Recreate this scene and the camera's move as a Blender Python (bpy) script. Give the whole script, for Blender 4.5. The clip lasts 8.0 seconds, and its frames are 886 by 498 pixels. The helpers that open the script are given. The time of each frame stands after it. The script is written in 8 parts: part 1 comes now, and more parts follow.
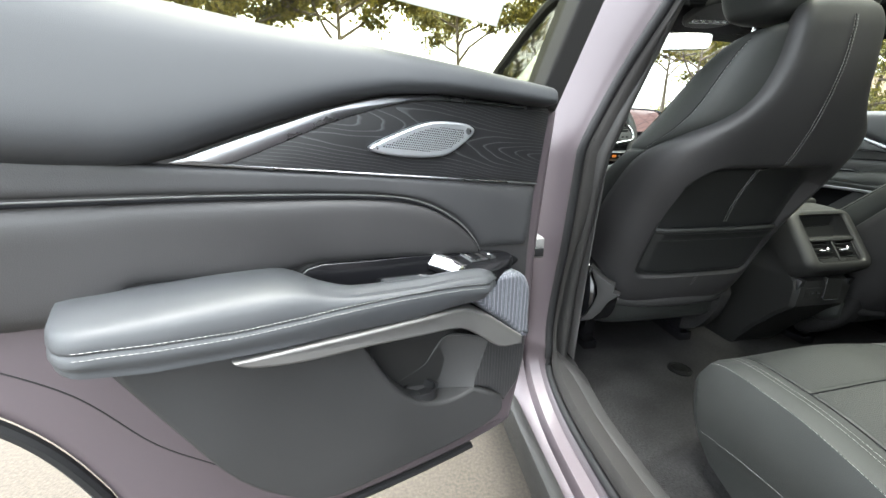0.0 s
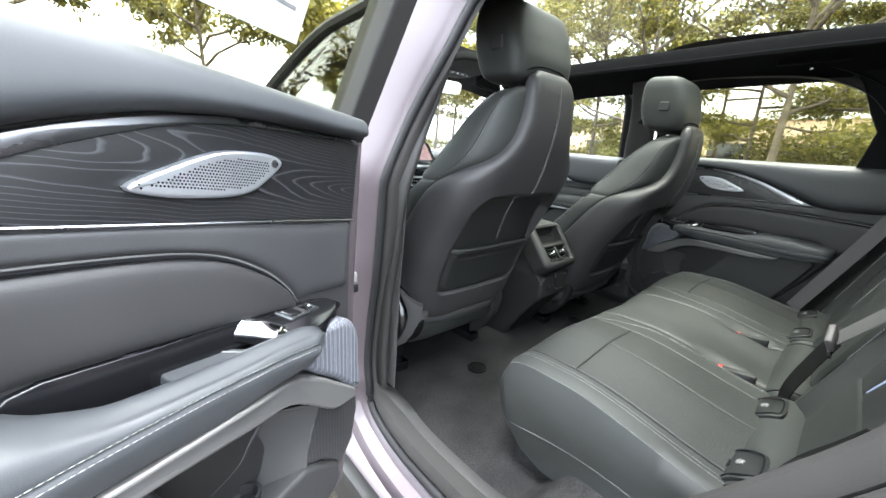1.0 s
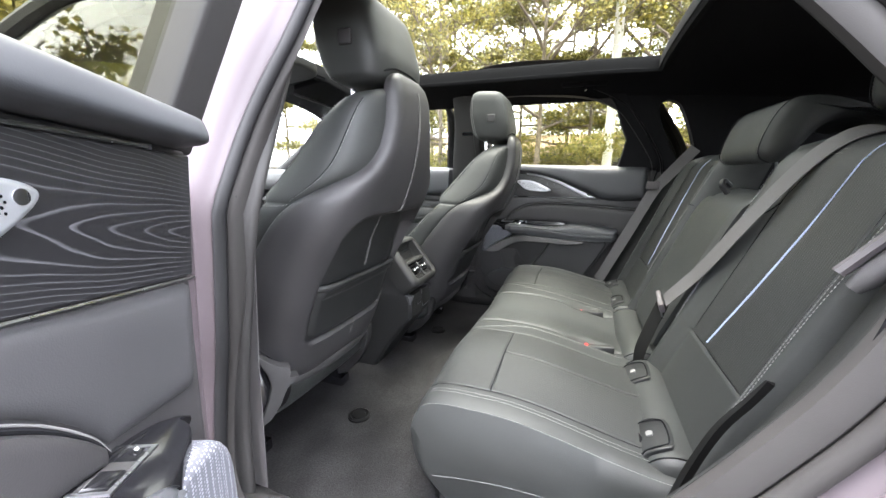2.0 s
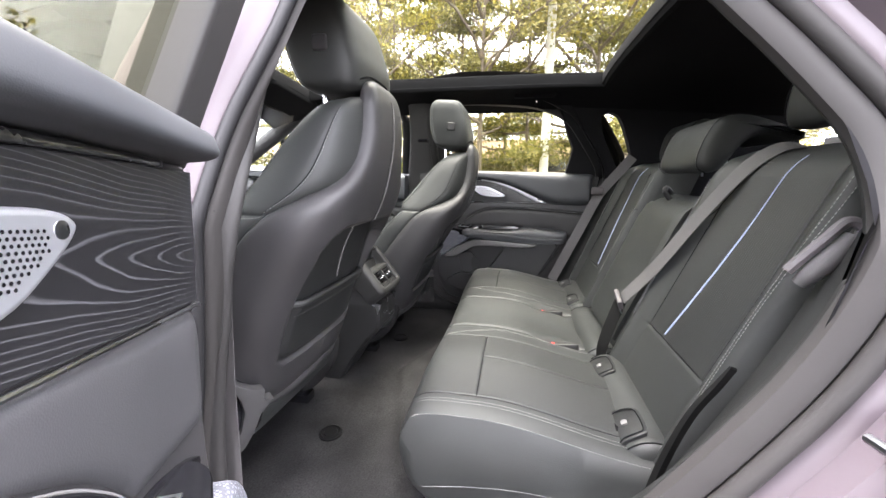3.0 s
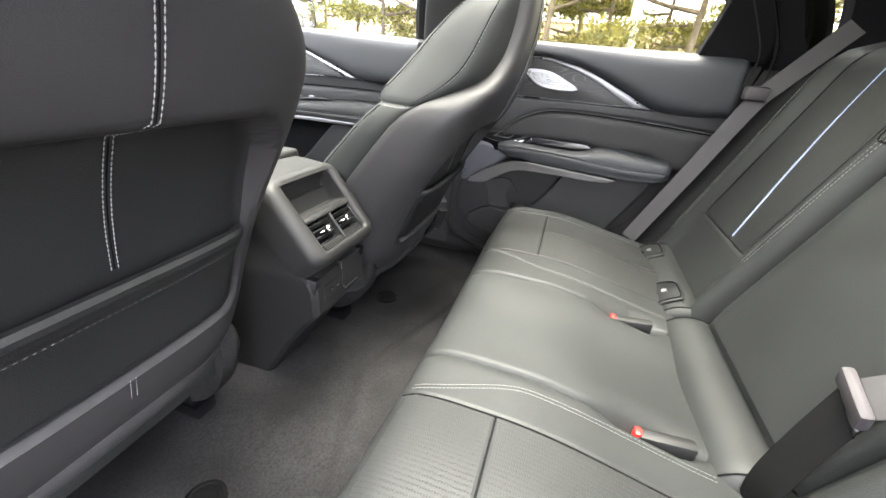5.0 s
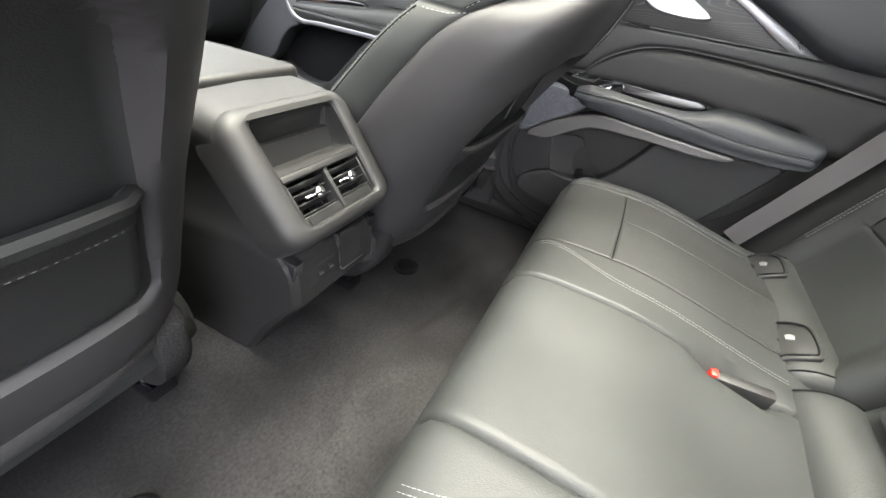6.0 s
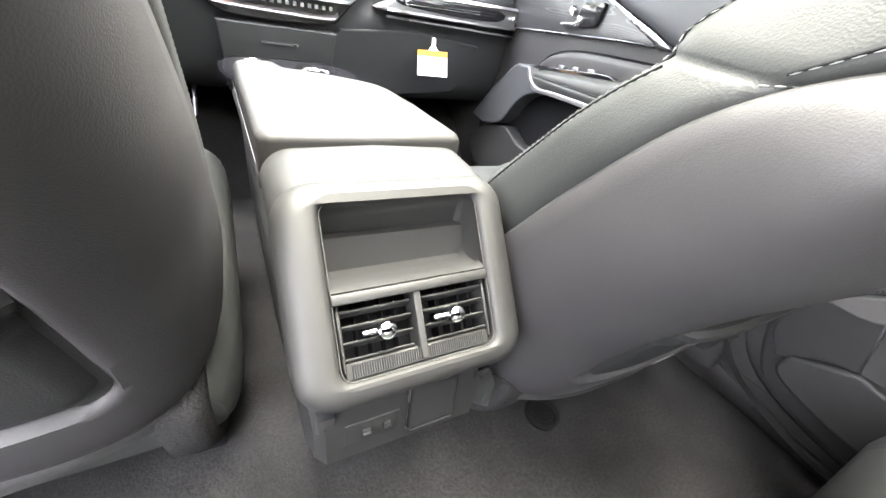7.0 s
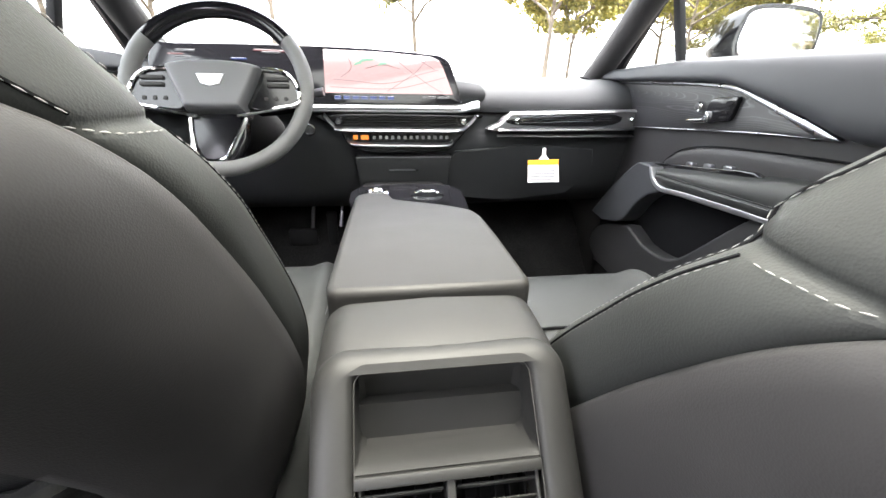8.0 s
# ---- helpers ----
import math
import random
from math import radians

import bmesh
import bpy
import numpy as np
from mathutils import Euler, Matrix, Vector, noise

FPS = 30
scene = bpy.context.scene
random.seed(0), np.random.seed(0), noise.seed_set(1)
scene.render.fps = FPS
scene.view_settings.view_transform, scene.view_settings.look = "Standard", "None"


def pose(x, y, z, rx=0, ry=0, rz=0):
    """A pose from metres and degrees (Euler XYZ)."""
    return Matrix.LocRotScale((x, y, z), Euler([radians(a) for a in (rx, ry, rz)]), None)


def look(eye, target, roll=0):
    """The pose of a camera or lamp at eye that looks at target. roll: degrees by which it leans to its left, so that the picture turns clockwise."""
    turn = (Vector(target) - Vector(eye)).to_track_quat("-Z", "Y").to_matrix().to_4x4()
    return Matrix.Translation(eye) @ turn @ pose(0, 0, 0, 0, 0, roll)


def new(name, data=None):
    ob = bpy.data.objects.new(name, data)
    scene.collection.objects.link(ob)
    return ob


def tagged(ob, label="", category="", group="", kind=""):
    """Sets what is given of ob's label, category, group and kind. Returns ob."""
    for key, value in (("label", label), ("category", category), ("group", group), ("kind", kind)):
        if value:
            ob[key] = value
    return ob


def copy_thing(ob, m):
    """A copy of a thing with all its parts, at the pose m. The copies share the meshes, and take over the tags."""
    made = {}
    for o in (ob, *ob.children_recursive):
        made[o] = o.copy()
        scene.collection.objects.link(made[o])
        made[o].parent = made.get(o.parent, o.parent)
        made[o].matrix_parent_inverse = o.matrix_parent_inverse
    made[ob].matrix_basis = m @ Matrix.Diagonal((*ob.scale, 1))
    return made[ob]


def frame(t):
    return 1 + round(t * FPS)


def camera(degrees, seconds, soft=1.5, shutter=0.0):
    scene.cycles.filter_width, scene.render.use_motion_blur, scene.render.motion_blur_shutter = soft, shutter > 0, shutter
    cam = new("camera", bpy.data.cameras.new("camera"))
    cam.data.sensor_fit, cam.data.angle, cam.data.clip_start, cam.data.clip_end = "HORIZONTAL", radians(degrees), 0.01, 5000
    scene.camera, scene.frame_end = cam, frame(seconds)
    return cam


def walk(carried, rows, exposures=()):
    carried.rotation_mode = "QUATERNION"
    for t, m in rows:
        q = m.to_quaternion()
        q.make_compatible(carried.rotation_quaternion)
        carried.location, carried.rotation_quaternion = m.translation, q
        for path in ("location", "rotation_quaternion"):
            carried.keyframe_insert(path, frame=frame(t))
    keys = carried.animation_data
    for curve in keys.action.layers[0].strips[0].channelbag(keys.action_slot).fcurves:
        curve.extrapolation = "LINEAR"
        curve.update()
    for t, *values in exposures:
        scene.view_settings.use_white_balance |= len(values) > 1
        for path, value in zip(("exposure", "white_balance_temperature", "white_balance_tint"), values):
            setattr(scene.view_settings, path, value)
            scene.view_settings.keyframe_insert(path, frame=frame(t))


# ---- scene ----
cam = camera(100.0, 8.0)
METRES, EYE, TILT, LEAN, TURN = 1.75, 1.2, -19.5, 0.0, 0.0
PATH = [
    (0, (-1.305, 0.301, 1.174), (-1.023, 2.175, 0.534), 0.0),
    (0.5, (-1.368, 0.322, 1.174), (-0.46, 2.007, 0.594), 3.9),
    (1, (-1.341, 0.396, 1.191), (-0.028, 1.816, 0.682), 3.4),
    (1.5, (-1.313, 0.52, 1.167), (0.27, 1.664, 0.739), 1.6),
    (2, (-1.298, 0.592, 1.178), (0.545, 1.26, 0.781), 0.5),
    (2.2, (-1.305, 0.626, 1.189), (0.605, 1.079, 0.808), 0.2),
    (3.3, (-1.325, 0.676, 1.192), (0.609, 1.003, 0.803), 0.4),
    (3.5, (-1.276, 0.649, 1.204), (0.662, 0.923, 0.793), 0.3),
    (4, (-1.052, 0.591, 1.194), (0.843, 0.99, 0.693), -1.1),
    (4.5, (-0.836, 0.649, 1.16), (0.947, 1.265, 0.496), -0.5),
    (4.7, (-0.749, 0.693, 1.142), (1.02, 1.276, 0.413), 1.2),
    (5.8, (-0.411, 0.772, 1.149), (1.083, 1.237, -0.096), 12.5),
    (6, (-0.383, 0.815, 1.092), (1.117, 1.416, -0.087), 10.3),
    (6.5, (-0.224, 0.896, 1.068), (1.139, 1.889, -0.007), 14.8),
    (7, (-0.126, 0.941, 1.062), (0.766, 2.371, -0.015), 10.5),
    (7.5, (-0.07, 0.969, 1.082), (0.459, 2.672, 0.176), 3.3),
    (8, (-0.038, 0.972, 1.127), (0.221, 2.805, 0.37), 0.8),
]
walk(cam, [(t, look(eye, target, roll)) for t, eye, target, roll in PATH], [(0.0, 4.15, 6350, 4), (0.5, 4.5, 6200, 4), (1.0, 4.55, 6100, 6), (1.5, 4.75, 6150, 9), (2.0, 5.0, 6250, 13), (3.5, 5.0, 6400, 18), (4.5, 5.35, 6400, 16), (6.0, 5.5, 6500, 14), (6.5, 6.15, 6550, 14), (7.0, 6.5, 6500, 15), (7.5, 6.08, 6450, 16), (8.0, 5.15, 6450, 15)])

# ---- world and light ----
SUN_EL, SUN_ROT = radians(86), radians(80)
world = bpy.data.worlds.new("sky")
scene.world = world
world.use_nodes = True
wn = world.node_tree
wn.nodes.clear()
w_sky = wn.nodes.new("ShaderNodeTexSky")
w_sky.sky_type = "NISHITA"
w_sky.sun_disc = False
w_sky.sun_elevation, w_sky.sun_rotation = SUN_EL, SUN_ROT
w_sky.air_density, w_sky.dust_density = 1.0, 4.0
w_hsv = wn.nodes.new("ShaderNodeHueSaturation")
w_hsv.inputs["Saturation"].default_value = 0.18
w_bg = wn.nodes.new("ShaderNodeBackground")
w_bg.inputs["Strength"].default_value = 0.15
w_out = wn.nodes.new("ShaderNodeOutputWorld")
wn.links.new(w_sky.outputs[0], w_hsv.inputs["Color"])
wn.links.new(w_hsv.outputs[0], w_bg.inputs["Color"])
wn.links.new(w_bg.outputs[0], w_out.inputs["Surface"])

sun = new("sun", bpy.data.lights.new("sun", "SUN"))
sun.data.energy, sun.data.angle, sun.data.color = 0.5, radians(40), (1.0, 0.96, 0.9)
sun.matrix_world = Matrix.LocRotScale((0, 0, 30), Euler((radians(90) - SUN_EL, 0, radians(180) - SUN_ROT)), None)


# ---- materials ----
def mat(name, color, rough=0.5, metal=0.0, grain=0.0, grain_scale=900.0, vary=0.0, vary_scale=6.0, bump=0.0, spec=0.5, coat=0.0, sheen=0.0):
    """A principled material: colour varied at two scales, with a fine relief."""
    m = bpy.data.materials.new(name)
    m.use_nodes = True
    nt = m.node_tree
    bs = nt.nodes["Principled BSDF"]
    bs.inputs["Base Color"].default_value = (*color, 1)
    bs.inputs["Roughness"].default_value = rough
    bs.inputs["Metallic"].default_value = metal
    bs.inputs["Specular IOR Level"].default_value = spec
    bs.inputs["Coat Weight"].default_value = coat
    bs.inputs["Coat Roughness"].default_value = 0.08
    bs.inputs["Sheen Weight"].default_value = sheen
    tc = nt.nodes.new("ShaderNodeTexCoord")
    if vary:
        n1 = nt.nodes.new("ShaderNodeTexNoise")
        n1.inputs["Scale"].default_value = vary_scale
        n1.inputs["Detail"].default_value = 6
        nt.links.new(tc.outputs["Object"], n1.inputs["Vector"])
        mr = nt.nodes.new("ShaderNodeMapRange")
        mr.inputs["From Min"].default_value, mr.inputs["From Max"].default_value = 0.3, 0.7
        mr.inputs["To Min"].default_value, mr.inputs["To Max"].default_value = 1 - vary, 1 + vary
        nt.links.new(n1.outputs["Fac"], mr.inputs["Value"])
        mx = nt.nodes.new("ShaderNodeVectorMath")
        mx.operation = "SCALE"
        mx.inputs[0].default_value = color
        nt.links.new(mr.outputs[0], mx.inputs["Scale"])
        nt.links.new(mx.outputs[0], bs.inputs["Base Color"])
        rr = nt.nodes.new("ShaderNodeMapRange")
        rr.inputs["From Min"].default_value, rr.inputs["From Max"].default_value = 0.3, 0.7
        rr.inputs["To Min"].default_value, rr.inputs["To Max"].default_value = max(0.02, rough - 0.05), min(1, rough + 0.06)
        nt.links.new(n1.outputs["Fac"], rr.inputs["Value"])
        nt.links.new(rr.outputs[0], bs.inputs["Roughness"])
    if bump:
        v = nt.nodes.new("ShaderNodeTexVoronoi" if grain == 0 else "ShaderNodeTexNoise")
        v.inputs["Scale"].default_value = grain_scale
        nt.links.new(tc.outputs["Object"], v.inputs["Vector"])
        b = nt.nodes.new("ShaderNodeBump")
        b.inputs["Strength"].default_value = bump
        b.inputs["Distance"].default_value = 0.0015
        nt.links.new(v.outputs[0], b.inputs["Height"])
        nt.links.new(b.outputs[0], bs.inputs["Normal"])
    return m


M_LEATHER = mat("black_leather", (0.0208, 0.0222, 0.0216), 0.54, vary=0.2, bump=0.14, grain_scale=620, spec=0.32)
M_LEATHER2 = mat("soft_vinyl", (0.0228, 0.0220, 0.0230), 0.5, vary=0.16, bump=0.10, grain_scale=800, spec=0.36)
M_PAD = mat("door_pad", (0.029, 0.031, 0.0345), 0.54, vary=0.1, bump=0.05, grain_scale=1100)
M_PLASTIC = mat("dark_plastic", (0.0112, 0.0112, 0.0112), 0.54, vary=0.14, bump=0.16, grain=1, grain_scale=1300, spec=0.36)
M_LEG = mat("grey_moulding", (0.027, 0.0265, 0.027), 0.6, vary=0.12, bump=0.15, grain=1, grain_scale=1200, spec=0.3)
M_LINING = mat("side_lining", (0.0155, 0.0162, 0.0156), 0.85, vary=0.15, bump=0.2, grain=1, grain_scale=900, spec=0.12)
M_SEALGREY = mat("grey_seal", (0.0215, 0.0203, 0.0198), 0.7, vary=0.12, bump=0.2, grain=1, grain_scale=1000, spec=0.2)
M_TRIM = mat("grey_trim", (0.016, 0.0152, 0.0152), 0.66, vary=0.1, bump=0.2, grain=1, grain_scale=1400)
M_HEAD = mat("headliner", (0.008, 0.008, 0.009), 0.95, vary=0.12, bump=0.3, grain=1, grain_scale=700, spec=0.1)
M_RUBBER = mat("black_rubber", (0.010, 0.010, 0.011), 0.6, vary=0.1, vary_scale=20, spec=0.25)
M_GLOSS = mat("gloss_black", (0.006, 0.006, 0.007), 0.12)
M_CAP = mat("black_cap", (0.003, 0.003, 0.003), 0.75, vary=0.1, spec=0.12)
M_SATIN = mat("satin_silver_paint", (0.115, 0.112, 0.11), 0.42, metal=0.45, vary=0.06)
M_CHROME = mat("satin_chrome", (0.27, 0.275, 0.29), 0.28, metal=1.0, vary=0.04)
M_BRIGHT = mat("polished_chrome", (0.85, 0.86, 0.88), 0.06, metal=1.0)
M_LEVER = mat("lever_chrome", (0.50, 0.50, 0.52), 0.10, metal=1.0)
M_SILVER = mat("speaker_silver", (0.62, 0.64, 0.68), 0.36, metal=0.9)
M_PAINT = mat("mauve_paint", (0.073, 0.059, 0.067), 0.48, metal=0.25, vary=0.05, vary_scale=3, coat=0.2)
M_PALE = mat("pale_seam", (0.30, 0.34, 0.50), 0.4)
M_TRIM2 = mat("pale_plastic", (0.14, 0.137, 0.137), 0.45)
M_THREAD = mat("white_thread", (0.22, 0.22, 0.215), 0.85, spec=0.1)
M_BELT = mat("belt_webbing", (0.055, 0.052, 0.053), 0.7, vary=0.1, bump=0.4, grain=1, grain_scale=900)
M_RED = mat("red_button", (0.55, 0.018, 0.012), 0.4)
M_STRAP = mat("mauve_strap", (0.052, 0.046, 0.049), 0.6, vary=0.1, bump=0.2, grain=1, grain_scale=900)
M_WHITE = mat("white_card", (0.82, 0.82, 0.80), 0.6)
M_ORANGE = mat("orange_print", (0.85, 0.35, 0.02), 0.6)
M_INK = mat("grey_print", (0.22, 0.22, 0.23), 0.7)
# M_LEATHER at half tone: the seat recess's shade is put into the colour
M_PANEL = mat("darkened_leather", (0.0115, 0.012, 0.0122), 0.5, vary=0.2, bump=0.12, grain_scale=620, spec=0.36)
M_BIN = mat("bin_plastic", (0.0205, 0.0205, 0.0212), 0.55, vary=0.15, bump=0.12, grain=1, grain_scale=1300, spec=0.34)
# near-black that paints the shade inside seams, gaps and deep openings
M_SEAM = mat("seam_shadow", (0.008, 0.008, 0.009), 0.9, spec=0.05)


def perf_mat(name, flat):
    """Leather with rows of fine punched holes, laid out in the plane given by the axes' weights."""
    m = mat(name, (0.0200, 0.0210, 0.0206), 0.52, vary=0.12, spec=0.33)
    nt = m.node_tree
    bs = nt.nodes["Principled BSDF"]
    tc = nt.nodes["Texture Coordinate"]
    mp = nt.nodes.new("ShaderNodeMapping")
    mp.inputs["Scale"].default_value = flat
    nt.links.new(tc.outputs["Object"], mp.inputs["Vector"])
    v = nt.nodes.new("ShaderNodeTexVoronoi")
    v.inputs["Scale"].default_value = 1.0
    v.inputs["Randomness"].default_value = 0.0
    nt.links.new(mp.outputs[0], v.inputs["Vector"])
    r = nt.nodes.new("ShaderNodeMapRange")
    r.inputs["From Min"].default_value, r.inputs["From Max"].default_value = 0.14, 0.26
    nt.links.new(v.outputs["Distance"], r.inputs["Value"])
    b = nt.nodes.new("ShaderNodeBump")
    b.inputs["Strength"].default_value, b.inputs["Distance"].default_value = 0.45, 0.0010
    nt.links.new(r.outputs[0], b.inputs["Height"])
    src = bs.inputs["Base Color"].links[0].from_socket
    hole = nt.nodes.new("ShaderNodeMapRange")
    hole.inputs["To Min"].default_value = 0.45
    nt.links.new(r.outputs[0], hole.inputs["Value"])
    sc = nt.nodes.new("ShaderNodeVectorMath")
    sc.operation = "SCALE"
    nt.links.new(src, sc.inputs[0])
    nt.links.new(hole.outputs[0], sc.inputs["Scale"])
    nt.links.new(sc.outputs[0], bs.inputs["Base Color"])
    nt.links.new(b.outputs[0], bs.inputs["Normal"])
    return m


M_PERF = perf_mat("perforated_leather", (150, 300, 0))
M_PERF_BACK = perf_mat("perforated_leather", (150, 0, 300))


def carpet_mat():
    m = mat("grey_carpet", (0.0172, 0.0168, 0.0172), 0.95, vary=0.42, vary_scale=7, bump=0.8, grain=1, grain_scale=260, spec=0.08)
    nt = m.node_tree
    bs = nt.nodes["Principled BSDF"]
    src = bs.inputs["Base Color"].links[0].from_socket
    tc = nt.nodes.new("ShaderNodeTexCoord")
    fib = nt.nodes.new("ShaderNodeTexNoise")
    fib.inputs["Scale"].default_value = 190.0
    fib.inputs["Detail"].default_value = 3.0
    nt.links.new(tc.outputs["Object"], fib.inputs["Vector"])
    mr = nt.nodes.new("ShaderNodeMapRange")
    mr.inputs["From Min"].default_value, mr.inputs["From Max"].default_value = 0.3, 0.7
    mr.inputs["To Min"].default_value, mr.inputs["To Max"].default_value = 0.66, 1.34
    nt.links.new(fib.outputs["Fac"], mr.inputs["Value"])
    mx = nt.nodes.new("ShaderNodeVectorMath")
    mx.operation = "SCALE"
    nt.links.new(src, mx.inputs[0])
    nt.links.new(mr.outputs[0], mx.inputs["Scale"])
    nt.links.new(mx.outputs[0], bs.inputs["Base Color"])
    return m


M_CARPET = carpet_mat()


def wood_mat():
    """Dark open-pore ash: fine level bands that bend into a row of arches along the middle."""
    m = bpy.data.materials.new("dark_ash")
    m.use_nodes = True
    nt = m.node_tree
    bs = nt.nodes["Principled BSDF"]
    uv = nt.nodes.new("ShaderNodeUVMap")
    sep = nt.nodes.new("ShaderNodeSeparateXYZ")
    nt.links.new(uv.outputs[0], sep.inputs[0])

    def op(kind, a, b=0.0, c=0.0):
        n = nt.nodes.new("ShaderNodeMath")
        n.operation = kind
        for i, q in enumerate((a, b, c)):
            if isinstance(q, float):
                n.inputs[i].default_value = q
            else:
                nt.links.new(q, n.inputs[i])
        return n.outputs[0]
    nz = nt.nodes.new("ShaderNodeTexNoise")
    nz.inputs["Scale"].default_value = 9.0
    nz.inputs["Detail"].default_value = 1.0
    nt.links.new(uv.outputs[0], nz.inputs["Vector"])
    u, v = sep.outputs["X"], sep.outputs["Y"]
    d = op("SUBTRACT", v, op("MULTIPLY_ADD", u, 0.06, 0.209))
    d2 = op("MULTIPLY", d, d)
    rise = op("MULTIPLY", op("SQRT", op("ADD", d2, 0.00003)), 235.0)
    bell = op("EXPONENT", op("MULTIPLY", d2, -1900.0))
    wave = op("ADD", rise, op("MULTIPLY", op("MULTIPLY", u, 26.0), bell))
    wave = op("ADD", wave, op("MULTIPLY", nz.outputs["Fac"], 2.5))
    fr = op("FRACT", wave)
    nf = nt.nodes.new("ShaderNodeTexNoise")
    nf.inputs["Scale"].default_value = 40.0
    nf.inputs["Detail"].default_value = 4.0
    nt.links.new(uv.outputs[0], nf.inputs["Vector"])
    rp = nt.nodes.new("ShaderNodeValToRGB")
    el = rp.color_ramp.elements
    el[0].position, el[0].color = 0.78, (0.007, 0.007, 0.008, 1)
    el[1].position, el[1].color = 0.94, (0.060, 0.061, 0.066, 1)
    e = el.new(1.0)
    e.color = (0.010, 0.010, 0.011, 1)
    nt.links.new(op("MULTIPLY", fr, op("MULTIPLY_ADD", nf.outputs["Fac"], 0.3, 0.84)), rp.inputs[0])
    nt.links.new(rp.outputs[0], bs.inputs["Base Color"])
    b = nt.nodes.new("ShaderNodeBump")
    b.inputs["Strength"].default_value = 0.12
    b.inputs["Distance"].default_value = 0.001
    nt.links.new(fr, b.inputs["Height"])
    nt.links.new(b.outputs[0], bs.inputs["Normal"])
    bs.inputs["Roughness"].default_value = 0.42
    return m


M_WOOD = wood_mat()


def glass_mat(name, tint, gloss=0.06):
    """Thin tinted pane: the tint lets light straight through, a Fresnel share mirrors."""
    m = bpy.data.materials.new(name)
    m.use_nodes = True
    nt = m.node_tree
    nt.nodes.clear()
    out = nt.nodes.new("ShaderNodeOutputMaterial")
    tr = nt.nodes.new("ShaderNodeBsdfTransparent")
    tr.inputs["Color"].default_value = (*tint, 1)
    gl = nt.nodes.new("ShaderNodeBsdfGlossy")
    gl.inputs["Roughness"].default_value = 0.02
    lw = nt.nodes.new("ShaderNodeLayerWeight")
    lw.inputs["Blend"].default_value = 0.5
    pw = nt.nodes.new("ShaderNodeMath")
    pw.operation = "POWER"
    pw.inputs[1].default_value = 4.0
    nt.links.new(lw.outputs["Facing"], pw.inputs[0])
    fr = nt.nodes.new("ShaderNodeMath")
    fr.operation = "MULTIPLY_ADD"
    fr.inputs[1].default_value, fr.inputs[2].default_value = 0.6, gloss
    nt.links.new(pw.outputs[0], fr.inputs[0])
    mx = nt.nodes.new("ShaderNodeMixShader")
    nt.links.new(fr.outputs[0], mx.inputs[0])
    nt.links.new(tr.outputs[0], mx.inputs[1])
    nt.links.new(gl.outputs[0], mx.inputs[2])
    nt.links.new(mx.outputs[0], out.inputs["Surface"])
    return m


M_GLASS = glass_mat("clear_glass", (0.70, 0.73, 0.70), 0.03)
M_FRONTGLASS = glass_mat("front_side_glass", (0.54, 0.57, 0.54), 0.04)
M_ROOFGLASS = glass_mat("roof_glass_tint", (0.40, 0.405, 0.35), 0.02)
M_SIDEGLASS = glass_mat("side_glass_tint", (0.66, 0.66, 0.57), 0.02)
M_REARGLASS = glass_mat("rear_glass_tint", (0.50, 0.50, 0.46), 0.03)


def glow(name, color, strength):
    m = bpy.data.materials.new(name)
    m.use_nodes = True
    bs = m.node_tree.nodes["Principled BSDF"]
    bs.inputs["Base Color"].default_value = (0.01, 0.01, 0.01, 1)
    bs.inputs["Roughness"].default_value = 0.15
    bs.inputs["Emission Color"].default_value = (*color, 1)
    bs.inputs["Emission Strength"].default_value = strength
    return m


M_MAP = glow("map_glow", (0.80, 0.50, 0.47), 0.036)
M_MAPROAD = glow("road_glow", (0.35, 0.27, 0.27), 0.03)
M_MAPGREEN = glow("green_glow", (0.30, 0.62, 0.42), 0.035)
M_BLUE = glow("blue_glow", (0.08, 0.16, 0.55), 0.018)
M_DIM = glow("dim_glow", (0.5, 0.2, 0.2), 0.02)
M_AMBER = glow("amber_glow", (1.0, 0.3, 0.05), 0.04)
M_LIT = glow("white_glow", (0.7, 0.75, 0.8), 0.005)


# ---- mesh helpers ----
def thing(name, label, category, group="", kind="", at=(0, 0, 0)):
    ob = new(name)
    ob.empty_display_size = 0.05
    ob.location = at
    return tagged(ob, label, category, group, kind)


def finish(name, bm, material, angle=38):
    bmesh.ops.recalc_face_normals(bm, faces=bm.faces)
    me = bpy.data.meshes.new(name)
    bm.to_mesh(me)
    bm.free()
    for p in me.polygons:
        p.use_smooth = True
    me.set_sharp_from_angle(angle=radians(angle))
    me.materials.append(material)
    return new(name, me)


def part(name, bm, material, parent, label="", angle=38):
    ob = finish(name, bm, material, angle)
    ob.parent = parent
    ob.matrix_parent_inverse = parent_inverse(parent)
    return tagged(ob, label)


def parent_inverse(p):
    """Parts keep their world coordinates; only a top-level thing has a place of its own."""
    return Matrix() if p.parent else Matrix.Translation(p.location).inverted()


def structure(name, bm, material, label, category, angle=38):
    return tagged(finish(name, bm, material, angle), label, category, kind="structure")


